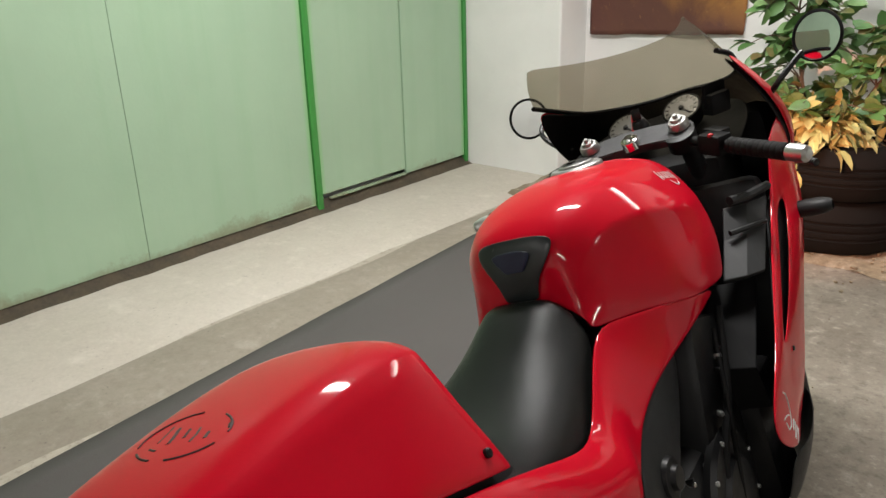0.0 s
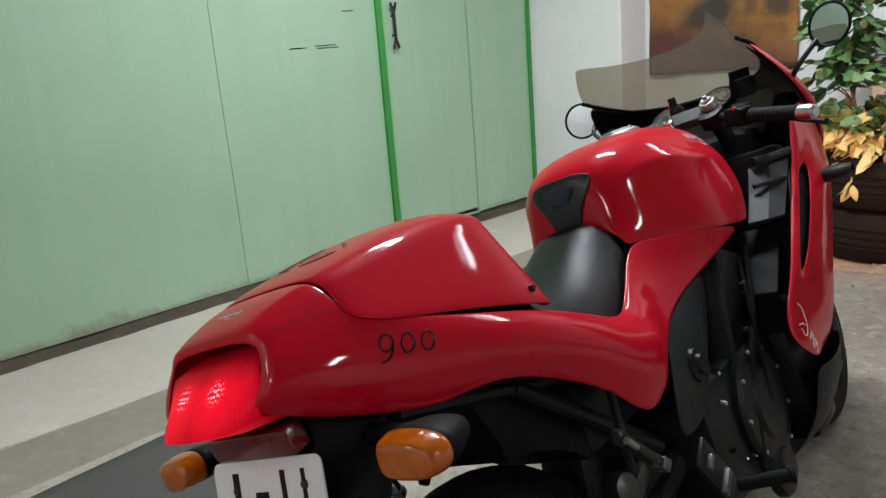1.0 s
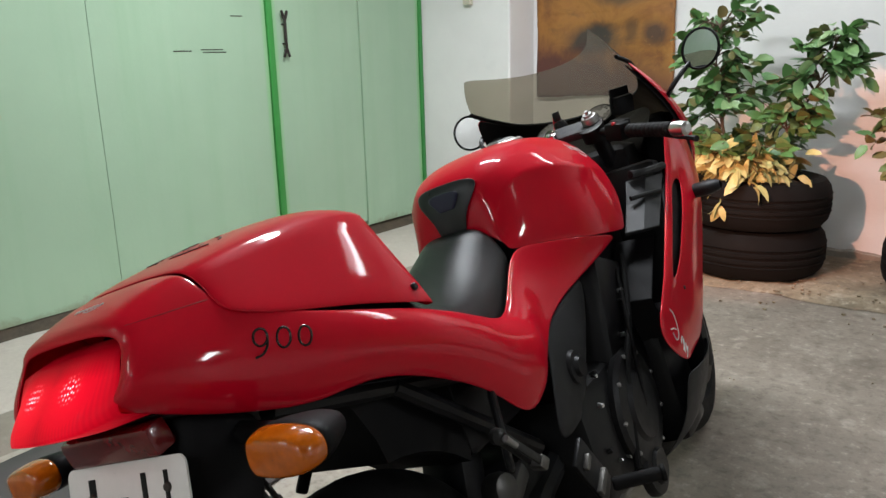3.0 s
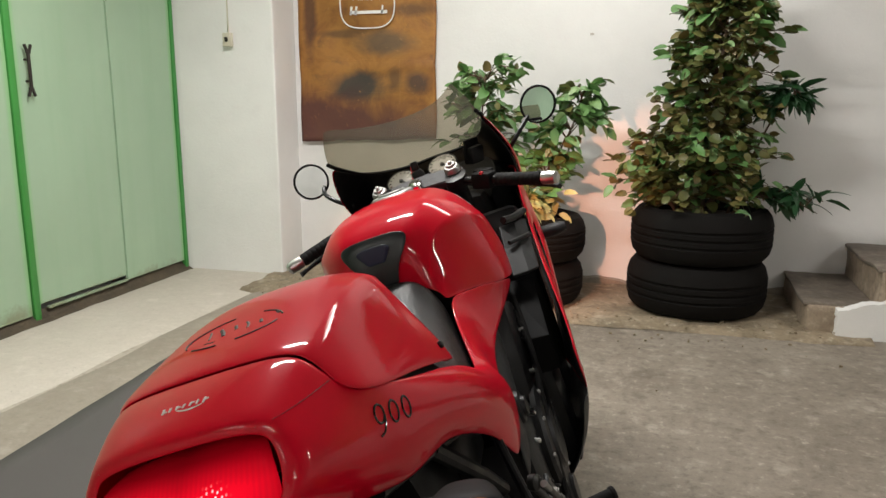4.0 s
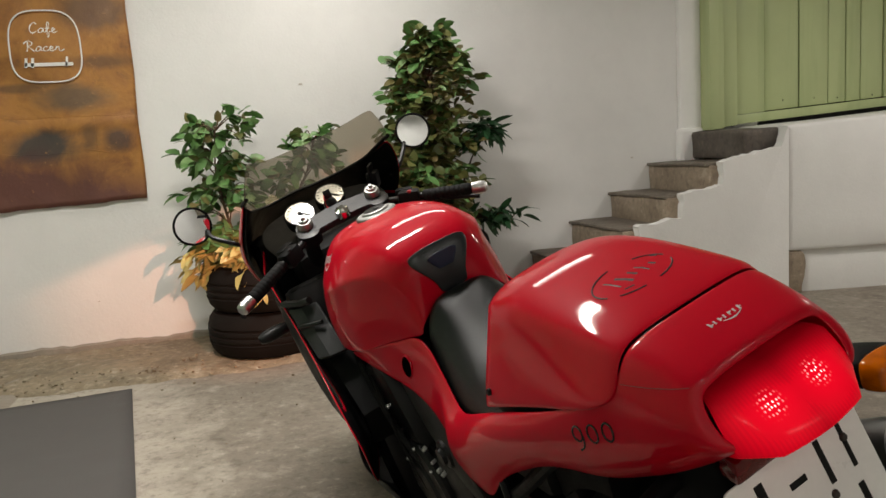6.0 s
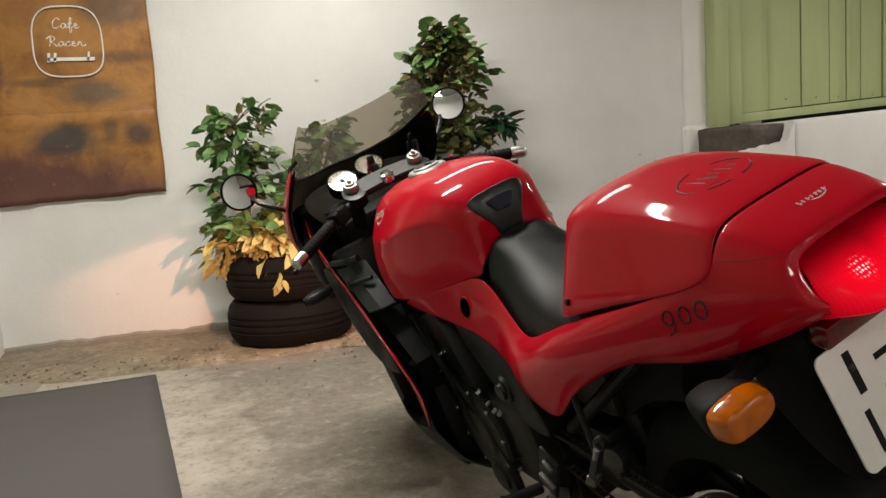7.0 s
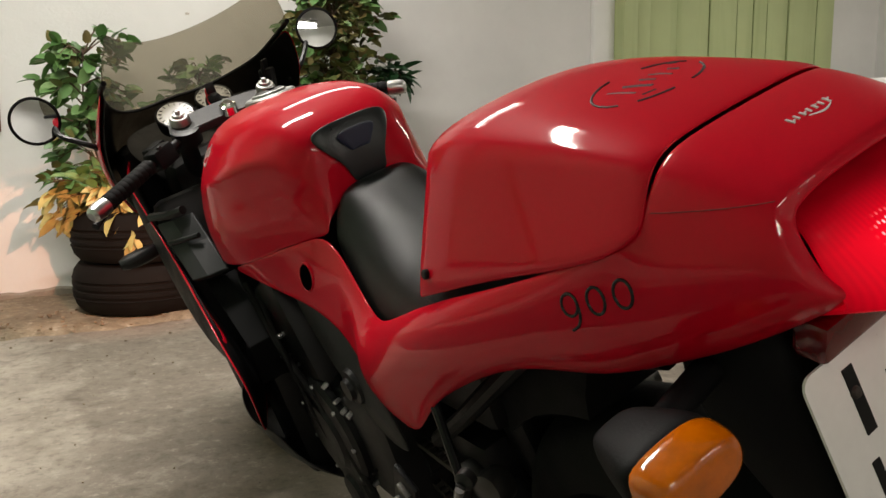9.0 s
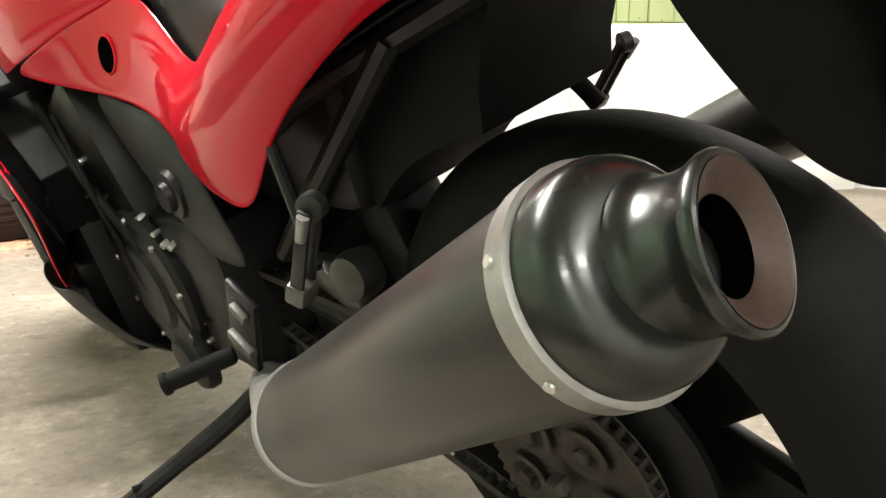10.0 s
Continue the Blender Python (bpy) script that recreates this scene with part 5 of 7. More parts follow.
# number plate with plain bars in place of its characters
bm = bmesh.new()
outline = []
for cx, cy, a0 in ((0.098, 0.068, 0), (-0.098, 0.068, 90), (-0.098, -0.068, 180), (0.098, -0.068, 270)):
    outline += [(cx + 0.012 * math.cos(radians(a0 + k * 22.5)), cy + 0.012 * math.sin(radians(a0 + k * 22.5))) for k in range(5)]
prism(bm, outline, 0.0025, Matrix())
plate = part("number_plate", bm, SIGN_WHITE, bike, "white number plate in a thin frame")
plate.matrix_local = pose(0.005, -0.694, 0.739, 76, 0, 0)
for x0, x1, y0, y1 in ((-0.082, -0.040, 0.010, 0.066), (-0.022, 0.004, 0.034, 0.042), (0.022, 0.050, 0.010, 0.066), (0.064, 0.086, 0.010, 0.066), (-0.086, -0.054, -0.066, -0.010), (-0.040, -0.008, -0.066, -0.010), (0.008, 0.040, -0.066, -0.010), (0.054, 0.086, -0.066, -0.010)):
    bm = bmesh.new()
    box(bm, ((x0 + x1) / 2, (y0 + y1) / 2, 0.003), ((x1 - x0) * (1.0 if y1 - y0 < 0.02 else 0.3), y1 - y0, 0.0012))
    part("plate_bar", bm, INK, plate, "plain black bar")
for x, y in ((-0.062, 0.045), (0.076, 0.048), (-0.02, -0.002), (0.03, -0.002)):
    bm = bmesh.new()
    lathe(bm, [(0.0001, 0.007), (0.004, 0.006), (0.006, 0.0025)], 14, pose(x, y, 0))
    part("plate_screw", bm, STEEL, plate)

# mudguard and plate carrier
bm = bmesh.new()
GUARD = [
    [(0, -0.650, 0.850), (0.060, -0.650, 0.850), (0.098, -0.640, 0.850), (0.108, -0.545, 0.82)],
    [(0, -0.668, 0.780), (0.060, -0.666, 0.780), (0.098, -0.652, 0.780), (0.106, -0.565, 0.755)],
    [(0, -0.684, 0.720), (0.060, -0.682, 0.720), (0.096, -0.668, 0.720), (0.102, -0.600, 0.700)],
    [(0, -0.700, 0.665), (0.060, -0.698, 0.665), (0.092, -0.686, 0.665), (0.096, -0.635, 0.652)],
    [(0, -0.712, 0.630), (0.056, -0.710, 0.630), (0.084, -0.700, 0.630), (0.090, -0.668, 0.628)],
]
grid(bm, [whole(r) for r in GUARD])
rounded(part("mudguard", bm, BLACK_PLASTIC, bike, "black plastic rear mudguard"), 2, 0.006)
bm = bmesh.new()
grid(bm, [whole(r) for r in [[(0, -0.70, 0.862), (0.06, -0.70, 0.862), (0.10, -0.66, 0.86)], [(0, -0.60, 0.845), (0.09, -0.60, 0.842), (0.125, -0.59, 0.83)], [(0, -0.45, 0.80), (0.10, -0.45, 0.795), (0.15, -0.45, 0.79)], [(0, -0.30, 0.765), (0.11, -0.30, 0.76), (0.175, -0.30, 0.745)], [(0, -0.15, 0.76), (0.11, -0.15, 0.74), (0.18, -0.15, 0.70)]]])
rounded(part("undertray", bm, BLACK_PLASTIC, bike, "black plastic undertray"), 1, 0.006, 1.0)
# inner mudguard between the battery box and the tyre
bm = bmesh.new()
ARC = [(-0.410 + 0.331 * math.cos(radians(a)), 0.325 + 0.331 * math.sin(radians(a))) for a in (46, 54, 62, 70, 78, 83)]
prism(bm, ARC + [(-0.376, 0.690), (-0.400, 0.745), (-0.430, 0.785), (-0.16, 0.765), (-0.16, 0.60)], 0.185, Matrix(((0, 0, 1, -0.085), (1, 0, 0, 0), (0, 1, 0, 0), (0, 0, 0, 1))))
part("inner_mudguard", bm, BLACK_PLASTIC, bike, "black plastic inner mudguard")


# indicators
def indicator(base, out, tint, name):
    """Stalk, black shell and amber lens; base on the body, out the far end."""
    side = 1 if out[0] > 0 else -1
    bm = bmesh.new()
    tube(bm, [base, Vector(base).lerp(Vector(out) + Vector((0, 0.014, 0)), 0.92)], [0.015, 0.011], 12)
    ind = part(name, bm, BLACK_PLASTIC, bike, tint)
    m = Matrix.Translation(out) @ Matrix.Rotation(radians(4) * side, 4, "Z") @ Matrix.Rotation(radians(7) * side, 4, "Y")
    def shell(y0, y1, s0, s1):
        b = bmesh.new()
        rows = []
        for y, s in ((y0, 0.01), (y0, s0 * 0.55), (y0 + 0.002, s0), ((y0 + y1) / 2, (s0 + s1) / 2), (y1 - 0.002, s1), (y1, s1 * 0.5), (y1, 0.01)):
            rows.append([m @ Vector((c * 0.047 * s, y, d * 0.027 * s)) for c, d in ((-0.8, -1), (0.5, -1), (1, -0.55), (1, 0.5), (0.5, 1), (-0.8, 1), (-1, 0.6), (-1, -0.6), (-0.8, -1))])
        grid(b, rows)
        bmesh.ops.remove_doubles(b, verts=b.verts, dist=1e-5)
        return b
    rounded(part("housing", shell(-0.024, 0.046, 1.03, 0.56), BLACK_PLASTIC, ind), 2)
    rounded(part("lens", shell(-0.054, -0.014, 0.84, 0.98), AMBER, ind, "amber indicator lens"), 2)


for side in (1, -1):
    indicator((0.09 * side, -0.585, 0.800), (0.222, -0.614, 0.792) if side > 0 else (-0.212, -0.628, 0.806), "black rear indicator with an amber lens", "rear_indicator")
    bm = bmesh.new()
    rows = []
    for k, (d, w, h) in enumerate(((0.0, 0.012, 0.012), (0.02, 0.02, 0.018), (0.06, 0.03, 0.022), (0.10, 0.028, 0.02), (0.115, 0.015, 0.012))):
        rows.append([(side * (0.240 + d), 0.962 - 0.06 * d + w * math.cos(a), 0.772 + h * math.sin(a)) for a in [2 * math.pi * j / 10 for j in range(11)]])
    grid(bm, rows)
    bmesh.ops.remove_doubles(bm, verts=bm.verts, dist=1e-5)
    rounded(part("front_indicator", bm, GREY_PLASTIC, bike, "dark smoked front indicator"), 2)


# thin raised digits: a nine that drops below the line, and two noughts
NOUGHT = [[(0.0090 * math.sin(2 * math.pi * q / 10), 0.0015 + 0.0120 * math.cos(2 * math.pi * q / 10)) for q in range(11)]]
NINE = [[(-0.001 + 0.0090 * math.sin(2 * math.pi * q / 10), 0.0035 + 0.0102 * math.cos(2 * math.pi * q / 10)) for q in range(11)], [(0.0080, 0.0035), (0.0074, -0.007), (0.0018, -0.016), (-0.0075, -0.0195)]]
DIGITS = [NINE, NOUGHT, NOUGHT]


# lettering on the tail and plain shapes for the maker's marks
for side in (1, -1):
    if side > 0:
        along = (Vector((0.187, -0.497, 0.876)) - Vector((0.160, -0.567, 0.897))).normalized()
        mid = Vector((0.1745, -0.532, 0.886)) - along * 0.006
    else:
        along = (Vector((-0.150, -0.572, 0.897)) - Vector((-0.174, -0.502, 0.876))).normalized()
        mid = Vector((-0.1715, -0.532, 0.884)) + along * 0.011
    mid, out = on_surface(tail, mid + Vector((side * 0.10, -0.02, 0.02)), (-side, 0.2, -0.2))
    out = (out - along * out.dot(along)).normalized()
    up = out.cross(along)
    m = Matrix((along, up, out)).transposed().to_4x4()
    for k, strokes in enumerate(DIGITS):
        bm = bmesh.new()
        for st in strokes:
            line = [on_surface(tail, mid + along * (p.x + 0.12 * p.y) + up * p.y + out * 0.03, -out)[0] for p in bend([(q[0] + 0.029 * (k - 1), q[1], 0) for q in st], 5)]
            tube(bm, line, 0.0016, 7)
        part("digit", bm, GLOSS_BLACK, bike, "raised black digit with a thin stroke")


def script_mark(name, base, centre, along, out, length, height, n, label, seed=1):
    """Plain silver strokes of the size of a maker's mark, with a sweep below, laid on a curved part."""
    rnd = random.Random(seed)
    along, out = Vector(along).normalized(), Vector(out).normalized()
    out = (out - along * out.dot(along)).normalized()
    up = out.cross(along)
    c = Vector(centre)

    def lay(u, v):
        return on_surface(base, c + along * u + up * v + out * 0.05, -out)

    bm = bmesh.new()
    for q in range(n):
        u = ((q + 0.5) / n - 0.5) * length
        h = height * (1.2 if q in (0, n - 1) else 0.85)
        for du, v, w, tall in ((0, 0, length / n * 0.28, h), (length / n * 0.3, height * rnd.uniform(-0.3, 0.35), length / n * 0.5, height * 0.2)):
            if tall < h and q % 2:
                continue
            p, normal = lay(u + du, v)
            a = (along - normal * along.dot(normal)).normalized()
            m = Matrix((a, normal.cross(a), normal)).transposed()
            box(bm, p + normal * 0.0003, (w, tall, 0.0014), m @ Matrix.Rotation(rnd.uniform(-0.2, 0.1), 3, "Z"))
    pts = []
    for j in range(11):
        s = j / 10
        p, normal = lay(length * (-0.12 + 0.52 * s), -height * (0.7 + 0.55 * math.sin(math.pi * s)))
        pts.append(p)
    tube(bm, pts, [0.0006 + 0.07 * height * math.sin(math.pi * j / 10) for j in range(11)], 6)
    return part(name, bm, SILVER_INK, bike, label)


script_mark("deck_mark", tail, (0.0, -0.646, 0.993), (1, 0, 0), (0, -0.28, 1), 0.054, 0.0065, 7, "small silver maker's mark")
for side in (1, -1):
    script_mark("tank_mark", tank, (0.146 * side, 0.570, 0.985), (-0.08, 1.0, -0.24) if side > 0 else (-0.08, -1.0, 0.24), (0.75 * side, 0.10, 0.65), 0.105, 0.022, 7, "silver maker's mark on the tank", 3)
# worn oval ink stamp on the cowl
STAMP = [[(0.062 * math.cos(a), -0.492 + 0.038 * math.sin(a)) for a in [radians(a0 + (a1 - a0) * q / 8) for q in range(9)]] for a0, a1 in ((100, 205), (225, 262), (285, 345), (10, 62))]
STAMP += [[(-0.036, -0.476), (-0.032, -0.486), (-0.028, -0.503)], [(-0.020, -0.480), (-0.012, -0.494), (-0.008, -0.505)], [(0.000, -0.482), (0.006, -0.496)], [(0.014, -0.480), (0.020, -0.490), (0.022, -0.502)], [(0.034, -0.486), (0.038, -0.496)], [(-0.030, -0.512), (-0.016, -0.515)], [(0.050, -0.471), (0.056, -0.478)]]
for q, st in enumerate(STAMP):
    bm = bmesh.new()
    r = 0.0013 if q < 4 else (0.0045, 0.0036, 0.0030, 0.0038, 0.0026)[q % 5]
    tube(bm, [on_surface(hump, (x, y, 1.2), (0, 0, -1))[0] - Vector((0, 0, r * 0.75)) * (q > 3) for x, y in st], r, 8)
    part("worn_stroke", bm, STAMP_INK, bike, "worn dark ink stroke")
# fine joint between the deck and the flank of the tail
for side in (1, -1):
    bm = bmesh.new()
    tube(bm, [on_surface(tail, ((0.3) * side, -0.592 - 0.0095 * q, 0.957 + 0.0004 * q), (-side, 0, 0))[0] for q in range(11)], 0.0005, 6)
    part("panel_joint", bm, FADED_INK, bike, "fine dark joint in the tail fairing")

# ---------- front fairing ----------
FAIR = [  # rear edge, two edges of the slot, outer bulge, front
    [(0.268, 0.915, 0.955), (0.270, 0.960, 0.962), (0.271, 1.010, 0.970), (0.272, 1.130, 0.985), (0.215, 1.330, 0.980)],
    [(0.268, 0.850, 0.890), (0.272, 0.900, 0.893), (0.277, 0.960, 0.900), (0.282, 1.110, 0.905), (0.225, 1.330, 0.895)],
    [(0.272, 0.762, 0.825), (0.276, 0.805, 0.826), (0.283, 0.900, 0.828), (0.292, 1.050, 0.830), (0.240, 1.290, 0.820)],
    [(0.278, 0.660, 0.775), (0.285, 0.715, 0.772), (0.293, 0.810, 0.770), (0.302, 0.980, 0.770), (0.250, 1.230, 0.760)],
    [(0.292, 0.530, 0.715), (0.296, 0.590, 0.710), (0.300, 0.685, 0.705), (0.301, 0.880, 0.700), (0.255, 1.130, 0.690)],
    [(0.307, 0.400, 0.650), (0.305, 0.470, 0.645), (0.302, 0.545, 0.640), (0.296, 0.790, 0.630), (0.258, 1.020, 0.620)],
    [(0.312, 0.300, 0.598), (0.308, 0.395, 0.590), (0.303, 0.450, 0.580), (0.294, 0.720, 0.570), (0.255, 0.940, 0.560)],
    [(0.310, 0.350, 0.525), (0.303, 0.430, 0.515), (0.297, 0.530, 0.505), (0.286, 0.690, 0.500), (0.250, 0.880, 0.490)],
    [(0.298, 0.425, 0.450), (0.292, 0.475, 0.445), (0.284, 0.545, 0.440), (0.271, 0.670, 0.435), (0.235, 0.830, 0.430)],
]
TURN_IN, TUCK = (0.0, 0.012, 0.030, 0.058, 0.060), (0.0, 0.0, 0.008, 0.008, 0.008)
FAIR_LOW = [
    [(0.308, 0.385, 0.652), (0.306, 0.465, 0.647), (0.303, 0.545, 0.640), (0.296, 0.790, 0.630), (0.258, 1.020, 0.620)],
    [(0.312, 0.246, 0.602), (0.308, 0.365, 0.594), (0.304, 0.450, 0.586), (0.294, 0.720, 0.574), (0.255, 0.940, 0.562)],
    [(0.311, 0.300, 0.540), (0.306, 0.390, 0.532), (0.298, 0.520, 0.520), (0.286, 0.690, 0.505), (0.250, 0.880, 0.492)],
    [(0.300, 0.410, 0.478), (0.293, 0.470, 0.470), (0.285, 0.545, 0.460), (0.271, 0.670, 0.448), (0.235, 0.830, 0.435)],
]
for side in (1, -1):
    bm = bmesh.new()
    shape = FAIR if side < 0 else FAIR[:5] + FAIR_LOW
    grid(bm, [[flip((p[0] - (TURN_IN[k] if side < 0 else TUCK[k]), p[1], p[2]), side) for k, p in enumerate(row)] for row in shape], skip=((2, 1), (3, 1), (4, 1)))
    flank = part("side_fairing", bm, RED, bike, "glossy red side fairing with a slot")
    flank.data.materials.append(BLACK_PLASTIC)
    outward = sum(p.normal.x * p.area for p in flank.data.polygons) * side > 0
    if not outward:
        flank.data.flip_normals()
    rounded(flank, 2, 0.006, -1.0)
    flank.modifiers["thickness"].material_offset = 1
    bm = bmesh.new()
    grid(bm, [[flip(p, side) for p in row] for row in [
        [(0.278, 0.432, 0.448), (0.291, 0.480, 0.443), (0.295, 0.548, 0.438), (0.283, 0.670, 0.433), (0.233, 0.830, 0.428)],
        [(0.250, 0.445, 0.335), (0.262, 0.500, 0.330), (0.262, 0.560, 0.328), (0.250, 0.660, 0.325), (0.200, 0.790, 0.330)],
        [(0.185, 0.390, 0.262), (0.195, 0.460, 0.256), (0.190, 0.540, 0.252), (0.175, 0.650, 0.252), (0.130, 0.760, 0.262)],
        [(0.060, 0.300, 0.232), (0.060, 0.420, 0.226), (0.060, 0.520, 0.224), (0.050, 0.640, 0.226), (0.040, 0.740, 0.235)]]])
    rounded(part("belly_fairing", bm, GREY_PLASTIC, bike, "dark grey lower fairing"), 2, 0.006)
    # black backing added behind the slot in place of its shade
    bm = bmesh.new()
    grid(bm, [[flip(p, side) for p in row] for row in [
        [(0.258, 0.78, 0.86), (0.262, 1.0, 0.86)], [(0.268, 0.68, 0.77), (0.272, 0.92, 0.77)], [(0.284, 0.50, 0.67), (0.284, 0.80, 0.67)], [(0.290, 0.42, 0.58), (0.284, 0.70, 0.58)]]])
    rounded(part("slot_backing", bm, BLACK_PLASTIC, bike, "black backing sheet that keeps the slot dark"), 1, 0.004)
    # grey infill between tank and fairing
    bm = bmesh.new()
    INF = [[(0.196, 0.700, 0.868), (0.235, 0.735, 0.862), (0.262, 0.800, 0.856)], [(0.198, 0.640, 0.815), (0.238, 0.665, 0.812), (0.264, 0.720, 0.806)], [(0.206, 0.545, 0.762), (0.244, 0.570, 0.757), (0.270, 0.610, 0.752)]
           ]
    LOW = [[(0.160, 0.590, 0.742), (0.206, 0.605, 0.737), (0.242, 0.640, 0.732)], [(0.162, 0.500, 0.685), (0.210, 0.515, 0.680), (0.248, 0.540, 0.675)], [(0.165, 0.430, 0.630), (0.214, 0.440, 0.625), (0.252, 0.450, 0.620)], [(0.150, 0.47, 0.52), (0.200, 0.48, 0.52), (0.250, 0.49, 0.52)]]
    grid(bm, [[flip(p, side) for p in row] for row in INF], crease_rows=(0, 2), crease_cols=(0, 2), amount=1.0)
    plate_of(part("infill_panel", bm, GREY_PLASTIC, bike, "dark grey plastic infill panel", False), 0.01)
    bm = bmesh.new()
    grid(bm, [[flip(p, side) for p in row] for row in LOW], crease_rows=(0, 3), crease_cols=(0, 2), amount=1.0)
    plate_of(part("inner_panel", bm, BLACK_PLASTIC, bike, "black inner panel of the fairing", False), 0.008)
    bm = bmesh.new()
    tube(bm, [flip((0.212, 0.700, 0.880), side), flip((0.236, 0.745, 0.874), side), flip((0.262, 0.82, 0.872), side)], 0.010, 8)
    tube(bm, [flip((0.214, 0.640, 0.828), side), flip((0.238, 0.668, 0.826), side), flip((0.264, 0.725, 0.820), side)], 0.006, 8)
    part("infill_rib", bm, GREY_PLASTIC, bike)
    bm = bmesh.new()
    lathe(bm, [(0.0001, 0.003), (0.004, 0.003), (0.005, 0.001), (0.005, -0.004)], 12, axis_to(on_surface(flank, (0.5 * side, 0.560, 0.605), (-side, 0, 0))[0], (0.5 * side, 0.55, 0.605)))
    part("fairing_screw", bm, BLACK_METAL, bike)
    # worn silver script on the fairing
    if side < 0:
        continue
    # thin silver strokes of a script mark
    bm = bmesh.new()
    u = Vector((0.0, 0.66, -0.75))
    v = Vector((0.0, 0.75, 0.66))
    strokes = [[(0.0, -0.02), (0.03, 0.0), (0.055, 0.01)], [(0.0, 0.045), (0.035, 0.05), (0.07, 0.03), (0.075, -0.005), (0.05, -0.025), (0.02, -0.02)],
               [(0.10, -0.01), (0.115, 0.02), (0.13, 0.0), (0.125, -0.02)], [(0.13, 0.02), (0.14, -0.02)], [(0.155, 0.02), (0.165, 0.0), (0.18, 0.02)], [(0.178, 0.02), (0.165, -0.03)]]
    for st in strokes:
        line = bend([Vector((0.5, 0.345, 0.585)) + 0.68 * u * p + 0.75 * v * q for p, q in st], 4)
        line = [on_surface(flank, p, (-1, 0, 0))[0] for p in line]
        line = [p for p in line if p.x < 0.45]
        if len(line) > 2:
            tube(bm, line, 0.0016, 6)
    part("fairing_mark", bm, SILVER_INK, bike, "thin silver script strokes on the fairing")

# nose cowl: red outside, black within
NOSE = [
    [(0, 1.335, 1.086), (0.080, 1.315, 1.084), (0.150, 1.245, 1.092), (0.205, 1.105, 1.114), (0.236, 0.955, 1.154), (0.233, 0.852, 1.176)],
    [(0, 1.420, 1.050), (0.090, 1.400, 1.045), (0.180, 1.320, 1.040), (0.250, 1.180, 1.036), (0.284, 1.050, 1.050), (0.280, 0.975, 1.058)],
    [(0, 1.470, 0.950), (0.090, 1.455, 0.950), (0.190, 1.390, 0.945), (0.258, 1.280, 0.950), (0.280, 1.180, 0.955), (0.276, 1.100, 0.965)],
    [(0, 1.470, 0.860), (0.090, 1.455, 0.860), (0.190, 1.400, 0.855), (0.235, 1.330, 0.860), (0.250, 1.290, 0.870), (0.252, 1.240, 0.885)],
    [(0, 1.420, 0.780), (0.080, 1.410, 0.780), (0.150, 1.380, 0.790), (0.200, 1.340, 0.800), (0.225, 1.310, 0.815), (0.235, 1.280, 0.830)],
]
bm = bmesh.new()
grid(bm, [whole(r) for r in NOSE])
rounded(part("nose_cowl", bm, RED, bike, "glossy red nose cowl"), 2, 0.005)
bm = bmesh.new()
grid(bm, [whole([(x * 0.965, y - 0.014, z - 0.004) for x, y, z in r]) for r in NOSE])
rounded(part("cowl_lining", bm, BLACK_PLASTIC, bike, "black lining of the nose cowl"), 2, 0.003)
for side in (1, -1):
    bm = bmesh.new()
    lathe(bm, [(0.0001, 0.012), (0.05, 0.008), (0.072, 0.0), (0.076, -0.02)], 28, axis_to((0.105 * side, 1.455, 0.905), (0.115 * side, 1.60, 0.88)))
    part("headlamp", bm, HEAD_GLOW, bike, "round headlamp, switched on")

# black boxes added in the nose to block the headlamps' glow rearwards
bm = bmesh.new()
box(bm, (0, 1.20, 0.86), (0.46, 0.16, 0.30), None, 0.04)
box(bm, (0, 0.98, 0.84), (0.34, 0.20, 0.24), None, 0.04)
part("glow_blocker", bm, BLACK_PLASTIC, bike, "added black boxes that block the headlamp glow from behind")

# windscreen
SCREEN_ROWS = [
    [(0, 1.318, 1.084), (0.080, 1.298, 1.082), (0.148, 1.225, 1.092), (0.200, 1.090, 1.115), (0.230, 0.950, 1.156), (0.227, 0.848, 1.178)],
    [(0, 1.215, 1.168), (0.076, 1.192, 1.168), (0.143, 1.122, 1.165), (0.194, 1.000, 1.172), (0.221, 0.890, 1.196), (0.219, 0.826, 1.209)],
    [(0, 1.135, 1.205), (0.072, 1.110, 1.206), (0.134, 1.040, 1.209), (0.185, 0.920, 1.222), (0.206, 0.840, 1.236), (0.207, 0.812, 1.240)],
    [(0, 1.065, 1.234), (0.068, 1.038, 1.237), (0.122, 0.965, 1.245), (0.168, 0.865, 1.260), (0.184, 0.815, 1.268), (0.193, 0.802, 1.264)],
]
bm = bmesh.new()
grid(bm, [whole(r) for r in SCREEN_ROWS])
wind = rounded(part("windscreen", bm, SCREEN, bike, "brown-tinted clear windscreen"), 2, 0.0)
bm = bmesh.new()
tube(bm, bend([(x, y - 0.003, z - 0.002) for x, y, z in whole(SCREEN_ROWS[0])], 4), 0.006, 8)
part("screen_trim", bm, BLACK_PLASTIC, bike, "black rubber trim along the screen")
